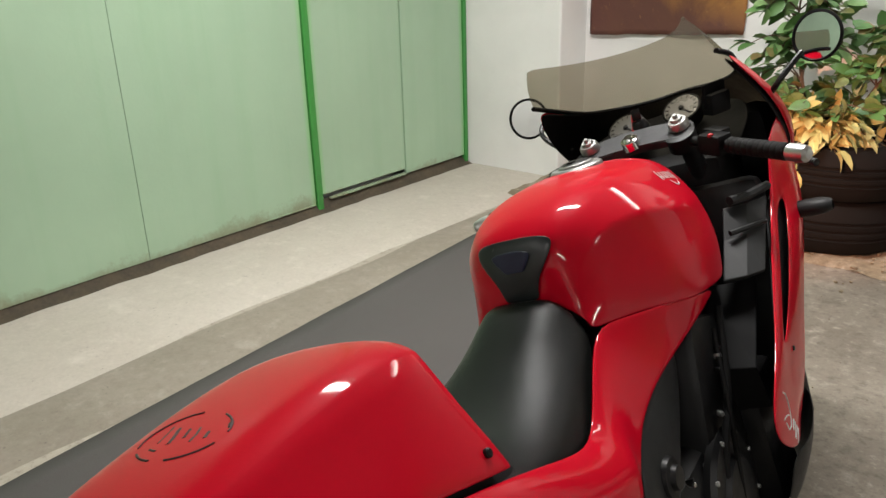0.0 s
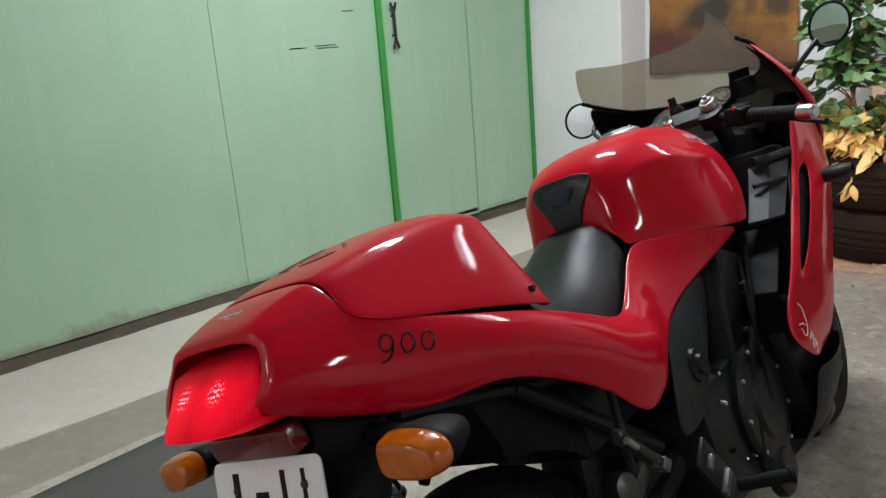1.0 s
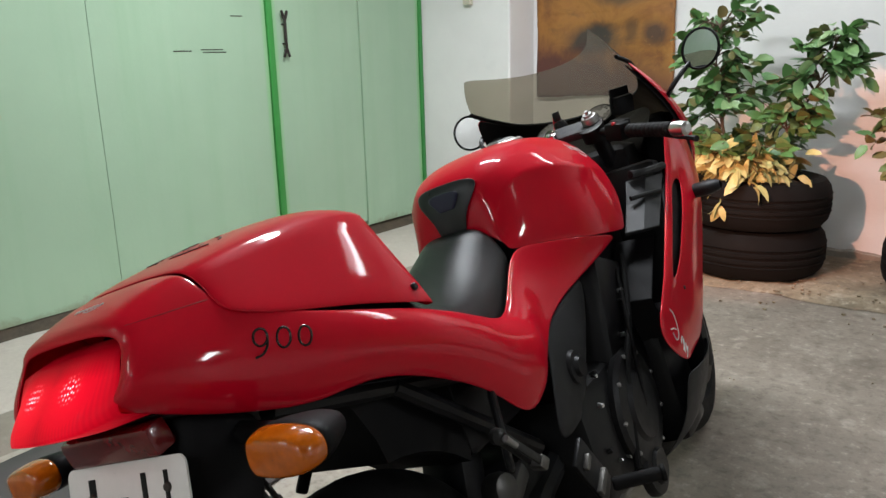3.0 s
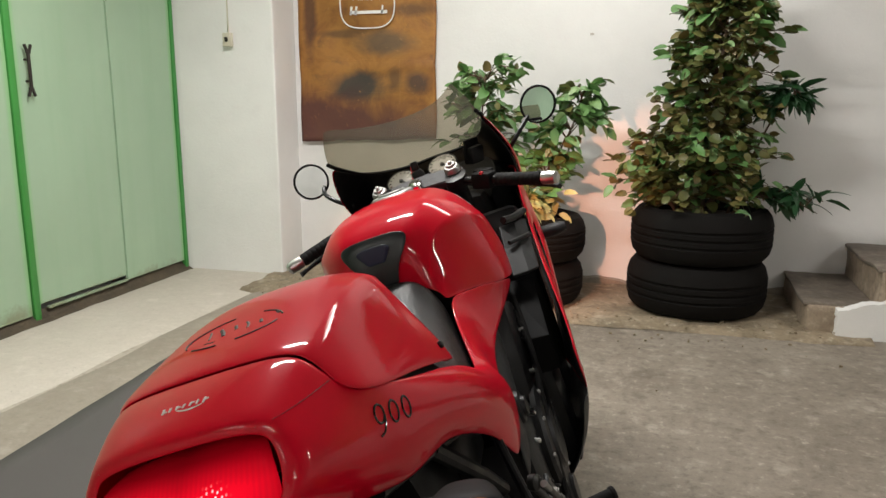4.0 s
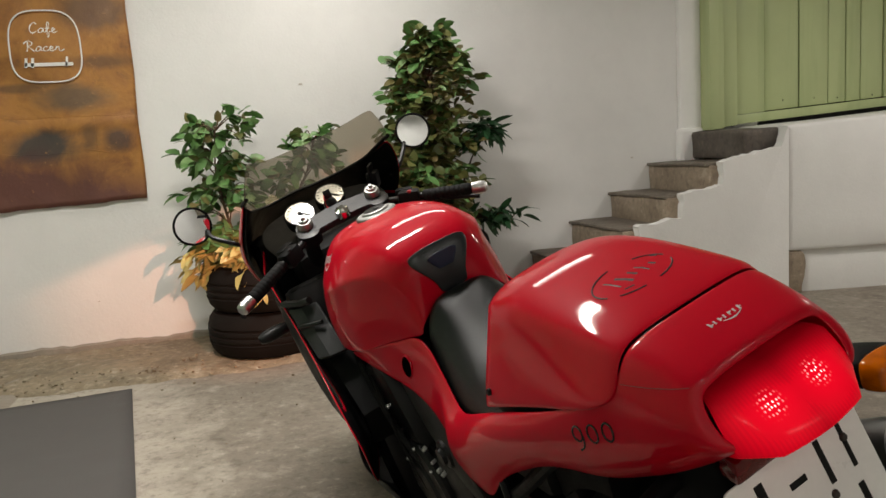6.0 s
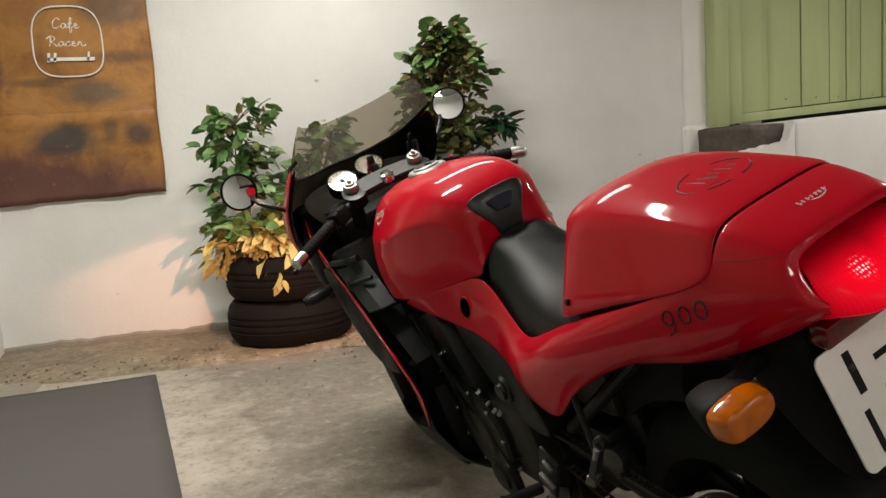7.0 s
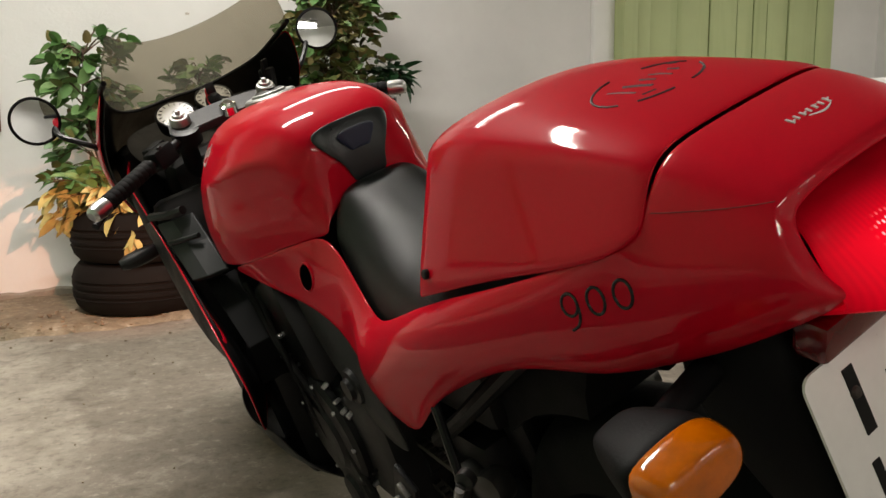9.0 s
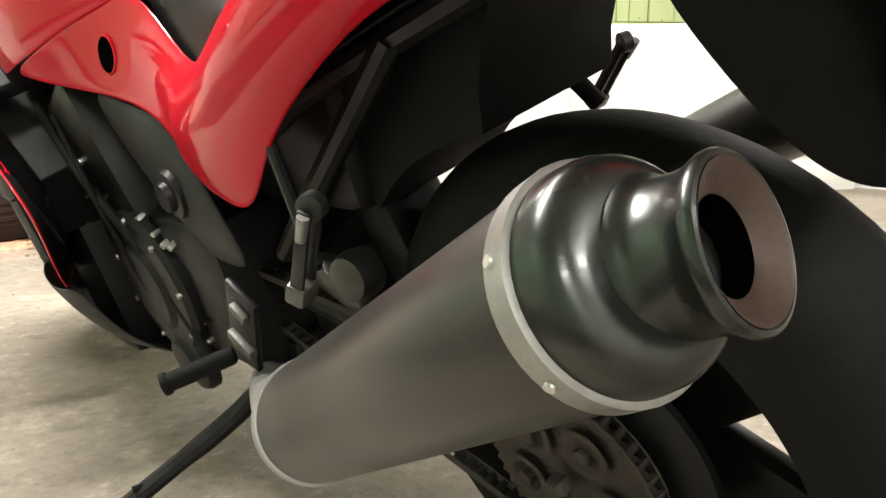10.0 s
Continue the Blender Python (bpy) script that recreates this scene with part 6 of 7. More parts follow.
# dashboard shelf, gauges, top yoke
bm = bmesh.new()
grid(bm, [whole(r) for r in [[(0, 1.30, 1.045), (0.10, 1.25, 1.045), (0.20, 1.10, 1.045)], [(0, 1.16, 1.010), (0.11, 1.14, 1.010), (0.22, 1.03, 1.005)], [(0, 1.03, 0.985), (0.11, 1.02, 0.985), (0.20, 0.98, 0.97)], [(0, 0.98, 0.90), (0.10, 0.98, 0.90), (0.17, 0.96, 0.90)]]])
rounded(part("dashboard", bm, BLACK_PLASTIC, bike, "black dashboard"), 2, 0.01)
for x, y, z in ((0.050, 1.085, 1.052), (-0.076, 1.015, 1.048)):
    m = axis_to((x, y, z), (x, y - 0.075, z + 0.10))
    bm = bmesh.new()
    lathe(bm, [(0.030, -0.04), (0.046, -0.03), (0.050, 0.0), (0.050, 0.008), (0.046, 0.010), (0.044, 0.004)], 36, m)
    g = part("gauge", bm, BLACK_PLASTIC, bike, "round gauge with a white face")
    bm = bmesh.new()
    lathe(bm, [(0.0001, 0.0085), (0.0445, 0.0085), (0.0446, 0.003)], 36, m)
    part("dial", bm, DIAL, g, "white dial")
    bm = bmesh.new()
    for k in range(13):
        a = radians(-130 + k * 21.6)
        box(bm, m @ Vector((0.037 * math.sin(a), 0.037 * math.cos(a), 0.0092)), (0.0022, 0.008, 0.0012), (m.to_3x3() @ Matrix.Rotation(-a, 3, "Z")))
    box(bm, m @ Vector((0.010, -0.010, 0.0105)), (0.003, 0.04, 0.0015), m.to_3x3() @ Matrix.Rotation(0.8, 3, "Z"))
    lathe(bm, [(0.0001, 0.014), (0.006, 0.013), (0.007, 0.008)], 14, m)
    part("needle_and_ticks", bm, INK, g)
STEER = Vector((0, -0.42, 0.907))
bm = bmesh.new()
yoke = [(-0.145, -0.028), (-0.135, 0.028), (-0.075, 0.040), (-0.03, 0.050), (0.03, 0.050), (0.075, 0.040), (0.135, 0.028), (0.145, -0.028), (0.11, -0.042), (0.04, -0.030), (-0.04, -0.030), (-0.11, -0.042)]
prism(bm, yoke, 0.020, Matrix.Translation((0, 0.845, 1.018)) @ Matrix.Rotation(radians(22), 4, "X"))
bmesh.ops.bevel(bm, geom=bm.edges[:], offset=0.004, segments=2, affect="EDGES")
part("top_yoke", bm, YOKE_GREY, bike, "grey cast alloy top yoke")
for side in (1, -1):
    top = Vector((0.110 * side, 0.835, 1.052))
    low = top - Vector((0, -0.42, 0.907)) * 0.70
    bm = bmesh.new()
    lathe(bm, [(0.0001, 0.020), (0.005, 0.020), (0.006, 0.012), (0.013, 0.012), (0.0145, 0.006), (0.020, 0.005), (0.0235, -0.002), (0.0235, -0.018)], 6 * 4, axis_to(top, top + STEER * 0.1))
    part("fork_cap", bm, DULL_ALLOY, bike, "silver fork cap")
    bm = bmesh.new()
    rod(bm, top - STEER * 0.005, top - STEER * 0.40, 0.0215, None, 20)
    rod(bm, top - STEER * 0.40, top - STEER * 0.76, 0.028, 0.030, 20)
    part("fork_leg", bm, BLACK_METAL, bike, "black fork leg")
bm = bmesh.new()
lathe(bm, [(0.0001, 0.018), (0.010, 0.018), (0.014, 0.012), (0.020, 0.010), (0.022, -0.01)], 24, axis_to((0, 0.815, 1.035), Vector((0, 0.815, 1.035)) + STEER * 0.1))
part("steering_nut", bm, CHROME, bike, "chromed steering nut")
bm = bmesh.new()
lathe(bm, [(0.0001, 0.014), (0.012, 0.014), (0.016, 0.010), (0.020, 0.0), (0.020, -0.02)], 24, axis_to((0, 0.905, 1.062), Vector((0, 0.905, 1.062)) + STEER * 0.1))
box(bm, (0, 0.897, 1.088), (0.022, 0.003, 0.026), None, 0.001)
part("ignition", bm, BLACK_METAL, bike, "ignition lock with its key")
bm = bmesh.new()
tag_rows = [[(-0.014 + 0.012 * j / 2 - 0.010 * i / 4, 0.900 - 0.004 * i + 0.006 * math.sin(i * 1.3), 1.092 - 0.020 * i) for j in range(3)] for i in range(4)]
grid(bm, tag_rows)
rounded(part("key_tag", bm, RED_TAG, bike, "red cloth key tag"), 1, 0.003)

# handlebars
for side in (1, -1):
    a, b = Vector((0.112 * side, 0.828, 1.012)), Vector((0.372 * side, 0.675, 0.948))
    d = (b - a).normalized()
    bm = bmesh.new()
    lathe(bm, [(0.022, -0.02), (0.034, -0.018), (0.034, 0.018), (0.022, 0.02)], 24, axis_to(a, a + STEER))
    rod(bm, a, b, 0.011)
    bar = part("handlebar", bm, BLACK_METAL, bike, "black clip-on handlebar")
    bm = bmesh.new()
    L = (b - a).length
    prof = [(0.012, 0.135)]
    for k in range(10):
        s = 0.138 + k * (L - 0.03 - 0.138) / 10
        prof += [(0.0178, s), (0.0178, s + 0.008), (0.0166, s + 0.010)]
    prof += [(0.0175, L - 0.032), (0.012, L - 0.030)]
    lathe(bm, prof, 20, axis_to(a, b))
    part("grip", bm, RUBBER, bar, "ribbed black rubber grip")
    bm = bmesh.new()
    lathe(bm, [(0.010, L - 0.03), (0.0172, L - 0.028), (0.0185, L - 0.008), (0.0165, L + 0.010), (0.010, L + 0.016), (0.0001, L + 0.017)], 20, axis_to(a, b))
    part("bar_end", bm, ALLOY, bar, "silver bar-end weight")
    q = axis_to(a, b).to_3x3()
    c = a + d * 0.095
    bm = bmesh.new()
    box(bm, c, (0.044, 0.046, 0.062), q, 0.008)
    box(bm, c + Vector((0, 0.03, 0.012)), (0.034, 0.034, 0.05), q, 0.006)
    part("switchgear", bm, BLACK_PLASTIC, bar, "black switch cluster")
    bm = bmesh.new()
    box(bm, c + Vector((0, -0.018, 0.020)), (0.010, 0.010, 0.012), q, 0.003)
    part("switch_button", bm, RED_TAG if side > 0 else GREY_PLASTIC, bar, "red switch" if side > 0 else "grey switch")
    bm = bmesh.new()
    piv = a + d * 0.085 + Vector((0.0, 0.055, -0.002))
    tube(bm, bend([piv, piv + d * 0.07 + Vector((0, 0.028, -0.010)), piv + d * 0.16 + Vector((0, 0.028, -0.022)), piv + d * 0.235 + Vector((0, 0.010, -0.030))], 5), [0.008] * 12 + [0.0065, 0.006, 0.007, 0.008], 8)
    part("lever", bm, BLACK_METAL, bar, "black lever")
    if side > 0:
        bm = bmesh.new()
        box(bm, (0.168, 0.960, 1.060), (0.062, 0.050, 0.034), q, 0.006)
        box(bm, (0.168, 0.960, 1.080), (0.068, 0.056, 0.008), q, 0.003)
        part("fluid_reservoir", bm, BLACK_PLASTIC, bar, "black brake fluid reservoir")
    bm = bmesh.new()
    tube(bm, bend([c + Vector((0, 0.04, 0)), c + Vector((-0.03 * side, 0.12, -0.02)), (0.10 * side, 0.98, 0.98), (0.06 * side, 0.95, 0.90)], 5), 0.0045, 7)
    part("brake_hose", bm, RUBBER, bar)
    # mirror
    mc = Vector((0.390, 1.067, 1.132) if side > 0 else (-0.371, 1.082, 1.147))
    bm = bmesh.new()
    tube(bm, bend([(0.262 * side, 1.060, 1.030), (0.290 * side, 1.030, 1.056), (0.335 * side, 1.058, 1.095), mc + Vector((-0.035 * side, 0.018, -0.02))], 5), 0.007, 8)
    mir = part("mirror", bm, BLACK_METAL, bike, "round black mirror on a stalk")
    nrm = (BIKE.to_3x3().inverted() @ Vector((-0.216, -0.976, 0.10))).normalized() if side > 0 else Vector((0.17, -1.0, 0.06)).normalized()
    m = axis_to(mc, mc + nrm)
    bm = bmesh.new()
    lathe(bm, [(0.0001, -0.026), (0.033, -0.022), (0.052, -0.010), (0.0575, 0.0), (0.0575, 0.006), (0.0530, 0.007), (0.0505, 0.003)], 40, m)
    part("housing", bm, BLACK_PLASTIC, mir, "round black mirror shell")
    bm = bmesh.new()
    lathe(bm, [(0.0001, 0.0045), (0.027, 0.0041), (0.0508, 0.0033), (0.0509, 0.001)], 40, m)
    part("mirror_glass", bm, MIRROR, mir, "silver mirror glass")


# ---------- wheels ----------
def wheel(y, z, r, w, name, label, spokes):
    hub = Vector((0, y, z))
    m = Matrix.Translation(hub) @ Matrix.Rotation(radians(90), 4, "Y")
    bm = bmesh.new()
    prof = []
    rim = r - 0.095
    for k in range(15):
        a = radians(-95 + 190 * k / 14)
        prof.append((rim + 0.095 * max(0.0, math.cos(a)) ** 0.75 if abs(a) < radians(90) else rim, w / 2 * math.sin(a)))
    prof += [(rim - 0.012, w / 2 * 0.72), (rim - 0.012, -w / 2 * 0.72)]
    lathe(bm, prof, 72, m, closed=True)
    wh = part(name, bm, RUBBER, bike, label)
    bm = bmesh.new()
    lathe(bm, [(rim + 0.006, -w * 0.40), (rim + 0.006, -w * 0.36), (rim - 0.012, -w * 0.32), (rim - 0.022, -w * 0.1), (rim - 0.022, w * 0.1), (rim - 0.012, w * 0.32), (rim + 0.006, w * 0.36), (rim + 0.006, w * 0.40), (rim - 0.004, w * 0.36), (rim - 0.04, w * 0.1), (rim - 0.04, -w * 0.1), (rim - 0.004, -w * 0.36)], 60, m, closed=True)
    part("rim", bm, BLACK_METAL, wh, "black wheel rim")
    bm = bmesh.new()
    lathe(bm, [(0.015, -w * 0.38), (0.05, -w * 0.36), (0.055, 0), (0.05, w * 0.36), (0.015, w * 0.38)], 28, m)
    for k in range(spokes):
        a = 2 * math.pi * k / spokes + 0.4
        dirv = Vector((0, math.cos(a), math.sin(a)))
        rot = Matrix.Rotation(a, 3, "X")
        box(bm, hub + dirv * (rim * 0.5), (0.034, rim - 0.03, 0.095 if spokes > 3 else 0.06), rot, 0.012)
    part("spokes", bm, BLACK_METAL, wh, "black cast spokes")
    return wh


bm = bmesh.new()
lathe(bm, [(0.03, -0.012), (0.125, -0.010), (0.138, -0.004), (0.138, 0.004), (0.125, 0.010), (0.03, 0.012)], 40, Matrix.Translation((-0.085, -0.41, 0.325)) @ Matrix.Rotation(radians(90), 4, "Y"), closed=True)
part("sprocket_carrier", bm, BLACK_METAL, bike, "black sprocket carrier")
rear = wheel(-0.41, 0.325, 0.314, 0.175, "rear_wheel", "wide black rear tyre", 6)
front = wheel(1.232, 0.300, 0.298, 0.122, "front_wheel", "black front tyre", 3)
for side in (1, -1):
    m = Matrix.Translation((0.075 * side, 1.232, 0.300)) @ Matrix.Rotation(radians(90), 4, "Y")
    bm = bmesh.new()
    lathe(bm, [(0.085, -0.0025), (0.155, -0.0025), (0.155, 0.0025), (0.085, 0.0025)], 48, m, closed=True)
    part("brake_disc", bm, STEEL, front, "steel brake disc")
    bm = bmesh.new()
    box(bm, (0.085 * side, 1.112, 0.345), (0.05, 0.06, 0.11), Matrix.Rotation(0.5, 3, "X"), 0.01)
    part("caliper", bm, BLACK_METAL, front, "black brake caliper")
bm = bmesh.new()
guard = []
for k in range(13):
    a = radians(20 + 135 * k / 12)
    c, s2 = 1.232 + 0.312 * math.cos(a), 0.30 + 0.312 * math.sin(a)
    guard.append([(0, c, s2), (0.045, c - 0.006 * math.cos(a), s2 - 0.006 * math.sin(a)), (0.068, c - 0.035 * math.cos(a), s2 - 0.035 * math.sin(a)), (0.072, c - 0.06 * math.cos(a), s2 - 0.06 * math.sin(a))])
grid(bm, [whole(r) for r in guard])
rounded(part("front_mudguard", bm, BLACK_PLASTIC, bike, "black front mudguard"), 1, 0.004)

# swingarm, chain, sprocket, brake
for side in (1, -1):
    bm = bmesh.new()
    w = 0.122 if side > 0 else 0.074
    tube(bm, bend([(0.080 * side, 0.10, 0.425), (0.095 * side if side > 0 else -0.078, -0.08, 0.40), (w * side, -0.25, 0.360), (w * side, -0.46, 0.322)], 5), [0.030] * 10 + [0.034, 0.038, 0.042, 0.045, 0.048, 0.040], 10)
    part("swingarm", bm, GREY_PLASTIC, bike, "dark grey swingarm")
    bm = bmesh.new()
    lathe(bm, [(0.0001, 0.016), (0.010, 0.016), (0.013, 0.012), (0.013, 0.0)], 6, axis_to((0.130 * side, -0.41, 0.325), (0.3 * side, -0.41, 0.325)))
    part("axle_nut", bm, STEEL, bike, "axle nut")
SPR = Matrix.Translation((-0.121, -0.41, 0.325)) @ Matrix.Rotation(radians(90), 4, "Y")
bm = bmesh.new()
teeth = []
for k in range(86):
    a = 2 * math.pi * k / 86
    teeth.append(((0.103 if k % 2 else 0.096) * math.cos(a), (0.103 if k % 2 else 0.096) * math.sin(a)))
prism(bm, teeth, 0.006, SPR)
part("sprocket", bm, STEEL, bike, "rear chain sprocket")
bm = bmesh.new()
for k in range(5):
    a = 2 * math.pi * k / 5
    lathe(bm, [(0.0001, 0.013), (0.009, 0.012), (0.009, 0.0)], 6, SPR @ Matrix.Translation((0.055 * math.cos(a), 0.055 * math.sin(a), 0)) @ Matrix.Rotation(math.pi, 4, "X"))
    lathe(bm, [(0.018, 0.007), (0.022, 0.009), (0.026, 0.007)], 14, SPR @ Matrix.Translation((0.055 * math.cos(a), 0.055 * math.sin(a), -0.014)))
part("sprocket_nut", bm, STEEL, bike, "sprocket nuts")


def chain_at(s):
    """Along the closed chain: top run, front sprocket, bottom run, rear sprocket."""
    yr, zr, yf, zf, rr, rf = -0.41, 0.325, 0.11, 0.415, 0.100, 0.042
    run = math.hypot(yf - yr, zf - zr)
    arc_f, arc_r = math.pi * rf, math.pi * rr
    total = 2 * run + arc_f + arc_r
    s = s % 1.0 * total
    tilt = math.atan2(zf - zr, yf - yr)
    if s < run:
        u = s / run
        return (yr + (yf - yr) * u - math.sin(tilt) * (rr + (rf - rr) * u), zr + (zf - zr) * u + math.cos(tilt) * (rr + (rf - rr) * u))
    s -= run
    if s < arc_f:
        a = tilt + math.pi / 2 - s / rf
        return (yf + rf * math.cos(a), zf + rf * math.sin(a))
    s -= arc_f
    if s < run:
        u = 1 - s / run
        return (yr + (yf - yr) * u + math.sin(tilt) * (rr + (rf - rr) * u), zr + (zf - zr) * u - math.cos(tilt) * (rr + (rf - rr) * u))
    s -= run
    a = tilt - math.pi / 2 - s / rr
    return (yr + rr * math.cos(a), zr + rr * math.sin(a))


LINKS = 96
link_bm = bmesh.new()
for k in (-0.0085, 0.0085):
    box(link_bm, (k, 0, 0), (0.002, 0.019, 0.011), None, 0.0008, 1)
lathe(link_bm, [(0.0045, -0.009), (0.0045, 0.009)], 10, pose(0, 0.006, 0, 0, 90, 0))
bm = bmesh.new()
rod(bm, (-0.126, 0.11, 0.415), (-0.108, 0.11, 0.415), 0.036)
chain = part("chain", bm, BLACK_METAL, bike, "oily drive chain on its sprockets")
link_mesh = mesh_of(link_bm, "chain_link", False)
link_mesh.materials.append(STEEL)
for k in range(LINKS):
    y0, z0 = chain_at(k / LINKS)
    y1, z1 = chain_at((k + 0.5) / LINKS)
    ob = new("chain_link", link_mesh)
    ob.parent = chain
    ob.matrix_local = Matrix.Translation((-0.118, y0, z0)) @ Matrix.Rotation(math.atan2(z1 - z0, y1 - y0), 4, "X")


# silencers
for side in (1, -1):
    # the left one as seen from close by; the right one sits a little lower
    a, b = Vector((-0.304, -0.338, 0.496)), Vector((-0.3, -0.678, 0.695))
    lip, throw = Vector((-0.284, -0.7068, 0.700)), Vector((0.166, -0.929, 0.332))
    if side > 0:
        a, b = Vector((0.279, -0.300, 0.466)), Vector((0.265, -0.648, 0.638))
        lip, throw = Vector((0.262, -0.702, 0.664)), Vector((-0.06, -0.90, 0.44))
    m = axis_to(a, b)
    L = (b - a).length
    bm = bmesh.new()
    R0 = 0.0492
    lathe(bm, [(R0 - 0.02, -0.004), (R0 - 0.004, -0.002), (R0, 0.004), (R0, L - 0.025), (R0 - 0.003, L - 0.016)], 56, m)
    can = part("silencer", bm, CAN_GREY, bike, "dull titanium-grey silencer can")
    for h0, h1 in ((-0.002, 0.008), (L - 0.031, L - 0.016)):
        bm = bmesh.new()
        lathe(bm, [(R0, h0), (R0 + 0.002, h0 + 0.001), (R0 + 0.002, h1 - 0.001), (R0, h1)], 56, m)
        part("band", bm, DULL_ALLOY, can, "polished alloy band")
    for k in range(6):
        ang = 2 * math.pi * k / 6 + 0.35
        bm = bmesh.new()
        lathe(bm, [(0.0001, 0.0022), (0.0026, 0.002), (0.0034, 0.0)], 12, m @ Matrix.Rotation(ang, 4, "Z") @ Matrix.Translation((R0 + 0.001, 0, L - 0.026)) @ Matrix.Rotation(radians(90), 4, "Y"))
        part("rivet", bm, ALLOY, can)
    bm = bmesh.new()
    lathe(bm, [(R0 - 0.001, L - 0.016), (R0 - 0.0022, L - 0.005), (R0 - 0.0045, L + 0.0005), (R0 - 0.008, L + 0.0035), (R0 - 0.0125, L + 0.0052), (0.030, L + 0.006)], 48, m)
    part("end_cap", bm, CARBON, can, "glossy dark end cap")
    bm = bmesh.new()
    out_m = axis_to(lip, lip + throw)
    lathe(bm, [(0.0375, -0.060), (0.0372, -0.034), (0.0362, -0.0285), (0.0345, -0.026), (0.0330, -0.0245), (0.0318, -0.021), (0.0312, -0.013), (0.0320, -0.007), (0.0336, -0.003), (0.0348, 0.0), (0.0350, 0.0022), (0.0340, 0.0042), (0.0322, 0.0048), (0.0304, 0.0036), (0.0265, -0.0004), (0.0210, -0.0045), (0.0196, -0.0075), (0.0196, -0.060)], 56, out_m, closed=True)
    part("outlet", bm, CARBON, can, "flared dark outlet pipe")
    bm = bmesh.new()
    lathe(bm, [(0.0312, 0.0047), (0.0302, 0.0042), (0.0263, 0.0006), (0.0212, -0.0024), (0.0194, -0.0042), (0.0208, -0.0056), (0.0285, -0.001)], 48, out_m, True)
    part("outlet_bore", bm, BURNT_STEEL, can, "burnt brown bore of the outlet")
    # sooty bore, coloured blacker for the shade inside
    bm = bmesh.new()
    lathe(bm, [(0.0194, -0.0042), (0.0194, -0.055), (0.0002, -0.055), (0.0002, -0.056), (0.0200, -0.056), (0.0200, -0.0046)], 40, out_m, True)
    part("outlet_dark", bm, HOLE_BLACK, can, "sooty inside of the outlet, blackened further as deep shade")
    bm = bmesh.new()
    tube(bm, bend([a, a + Vector((-0.01 * side, 0.10, -0.045)), (0.19 * side, 0.05, 0.33), (0.12 * side, 0.20, 0.27), (0.09 * side, 0.40, 0.25)], 6), 0.024, 14)
    part("exhaust_pipe", bm, DULL_ALLOY, can, "steel exhaust pipe")
    # hanger and passenger peg
    bm = bmesh.new()
    h0, h1 = Vector((0.180 * side, -0.180, 0.690)), Vector((0.213 * side, -0.252, 0.575))
    box(bm, (h0 + h1) / 2, (0.012, 0.024, 0.15), (h1 - h0).to_track_quat("Z", "Y").to_matrix(), 0.006)
    part("hanger", bm, BLACK_METAL, bike, "black silencer hanger")
    bm = bmesh.new()
    p0, p1 = (Vector((-0.236, -0.322, 0.650)), Vector((-0.250, -0.284, 0.575))) if side < 0 else (Vector((0.236, -0.290, 0.640)), Vector((0.245, -0.225, 0.568)))
    rot = (p1 - p0).to_track_quat("Z", "Y").to_matrix()
    for k in (-1, 1):
        box(bm, (p0 + p1) / 2 + rot @ Vector((0.0085 * k, 0, 0)), (0.005, 0.013, (p1 - p0).length), rot, 0.002)
    lathe(bm, [(0.0001, 0.006), (0.007, 0.006), (0.012, 0.003), (0.012, -0.008)], 20, axis_to(p0, p0 + Vector((0.2 * side, -0.1, 0))))
    peg = part("passenger_peg", bm, WORN_BLACK, bike, "folded black passenger footpeg")
    bm = bmesh.new()
    rod(bm, p0.lerp(p1, 0.03) + Vector((0.011 * side, -0.006, 0)), p0.lerp(p1, 0.30) + Vector((0.011 * side, -0.006, 0)), 0.0055, 0.0045)
    part("peg_pin", bm, DULL_ALLOY, peg, "bare alloy hinge pin")
    bm = bmesh.new()
    box(bm, p1, (0.026, 0.020, 0.020), rot, 0.004)
    part("peg_block", bm, WORN_ALLOY, peg, "dull alloy hinge block")
    bm = bmesh.new()
    lathe(bm, [(0.012, -0.02), (0.026, -0.018), (0.028, 0.0), (0.024, 0.014), (0.012, 0.018), (0.0001, 0.018)], 24, axis_to((0.150 * side, -0.200, 0.520), (0.30 * side, -0.23, 0.54)))
    box(bm, (0.145 * side, -0.16, 0.50), (0.03, 0.09, 0.035), Matrix.Rotation(0.4, 3, "X"), 0.01)
    part("hanger_boss", bm, CAN_GREY, bike, "grey cast hanger boss")
    # rider peg and its plate
    bm = bmesh.new()
    box(bm, (0.205 * side, 0.005, 0.44), (0.010, 0.060, 0.13), Matrix.Rotation(0.55, 3, "X"), 0.004)
    part("peg_plate", bm, BLACK_METAL, bike, "black footpeg plate")
    bm = bmesh.new()
    box(bm, (0.214 * side, 0.012, 0.418), (0.012, 0.050, 0.015), Matrix.Rotation(0.5, 3, "X"), 0.003)
    box(bm, (0.214 * side, -0.020, 0.470), (0.011, 0.030, 0.012), Matrix.Rotation(0.6, 3, "X"), 0.003)
    part("peg_bracket", bm, WORN_ALLOY, bike, "bare alloy peg bracket")
    bm = bmesh.new()
    e0, e1 = Vector((0.222 * side, 0.030, 0.402)), Vector((0.305 * side, 0.075, 0.395))
    lathe(bm, [(0.010, 0), (0.0125, 0.004), (0.0125, 0.085), (0.015, 0.088), (0.015, 0.094), (0.008, 0.096)], 14, axis_to(e0, e1))
    part("rider_peg", bm, RUBBER, bike, "black rubber rider footpeg")

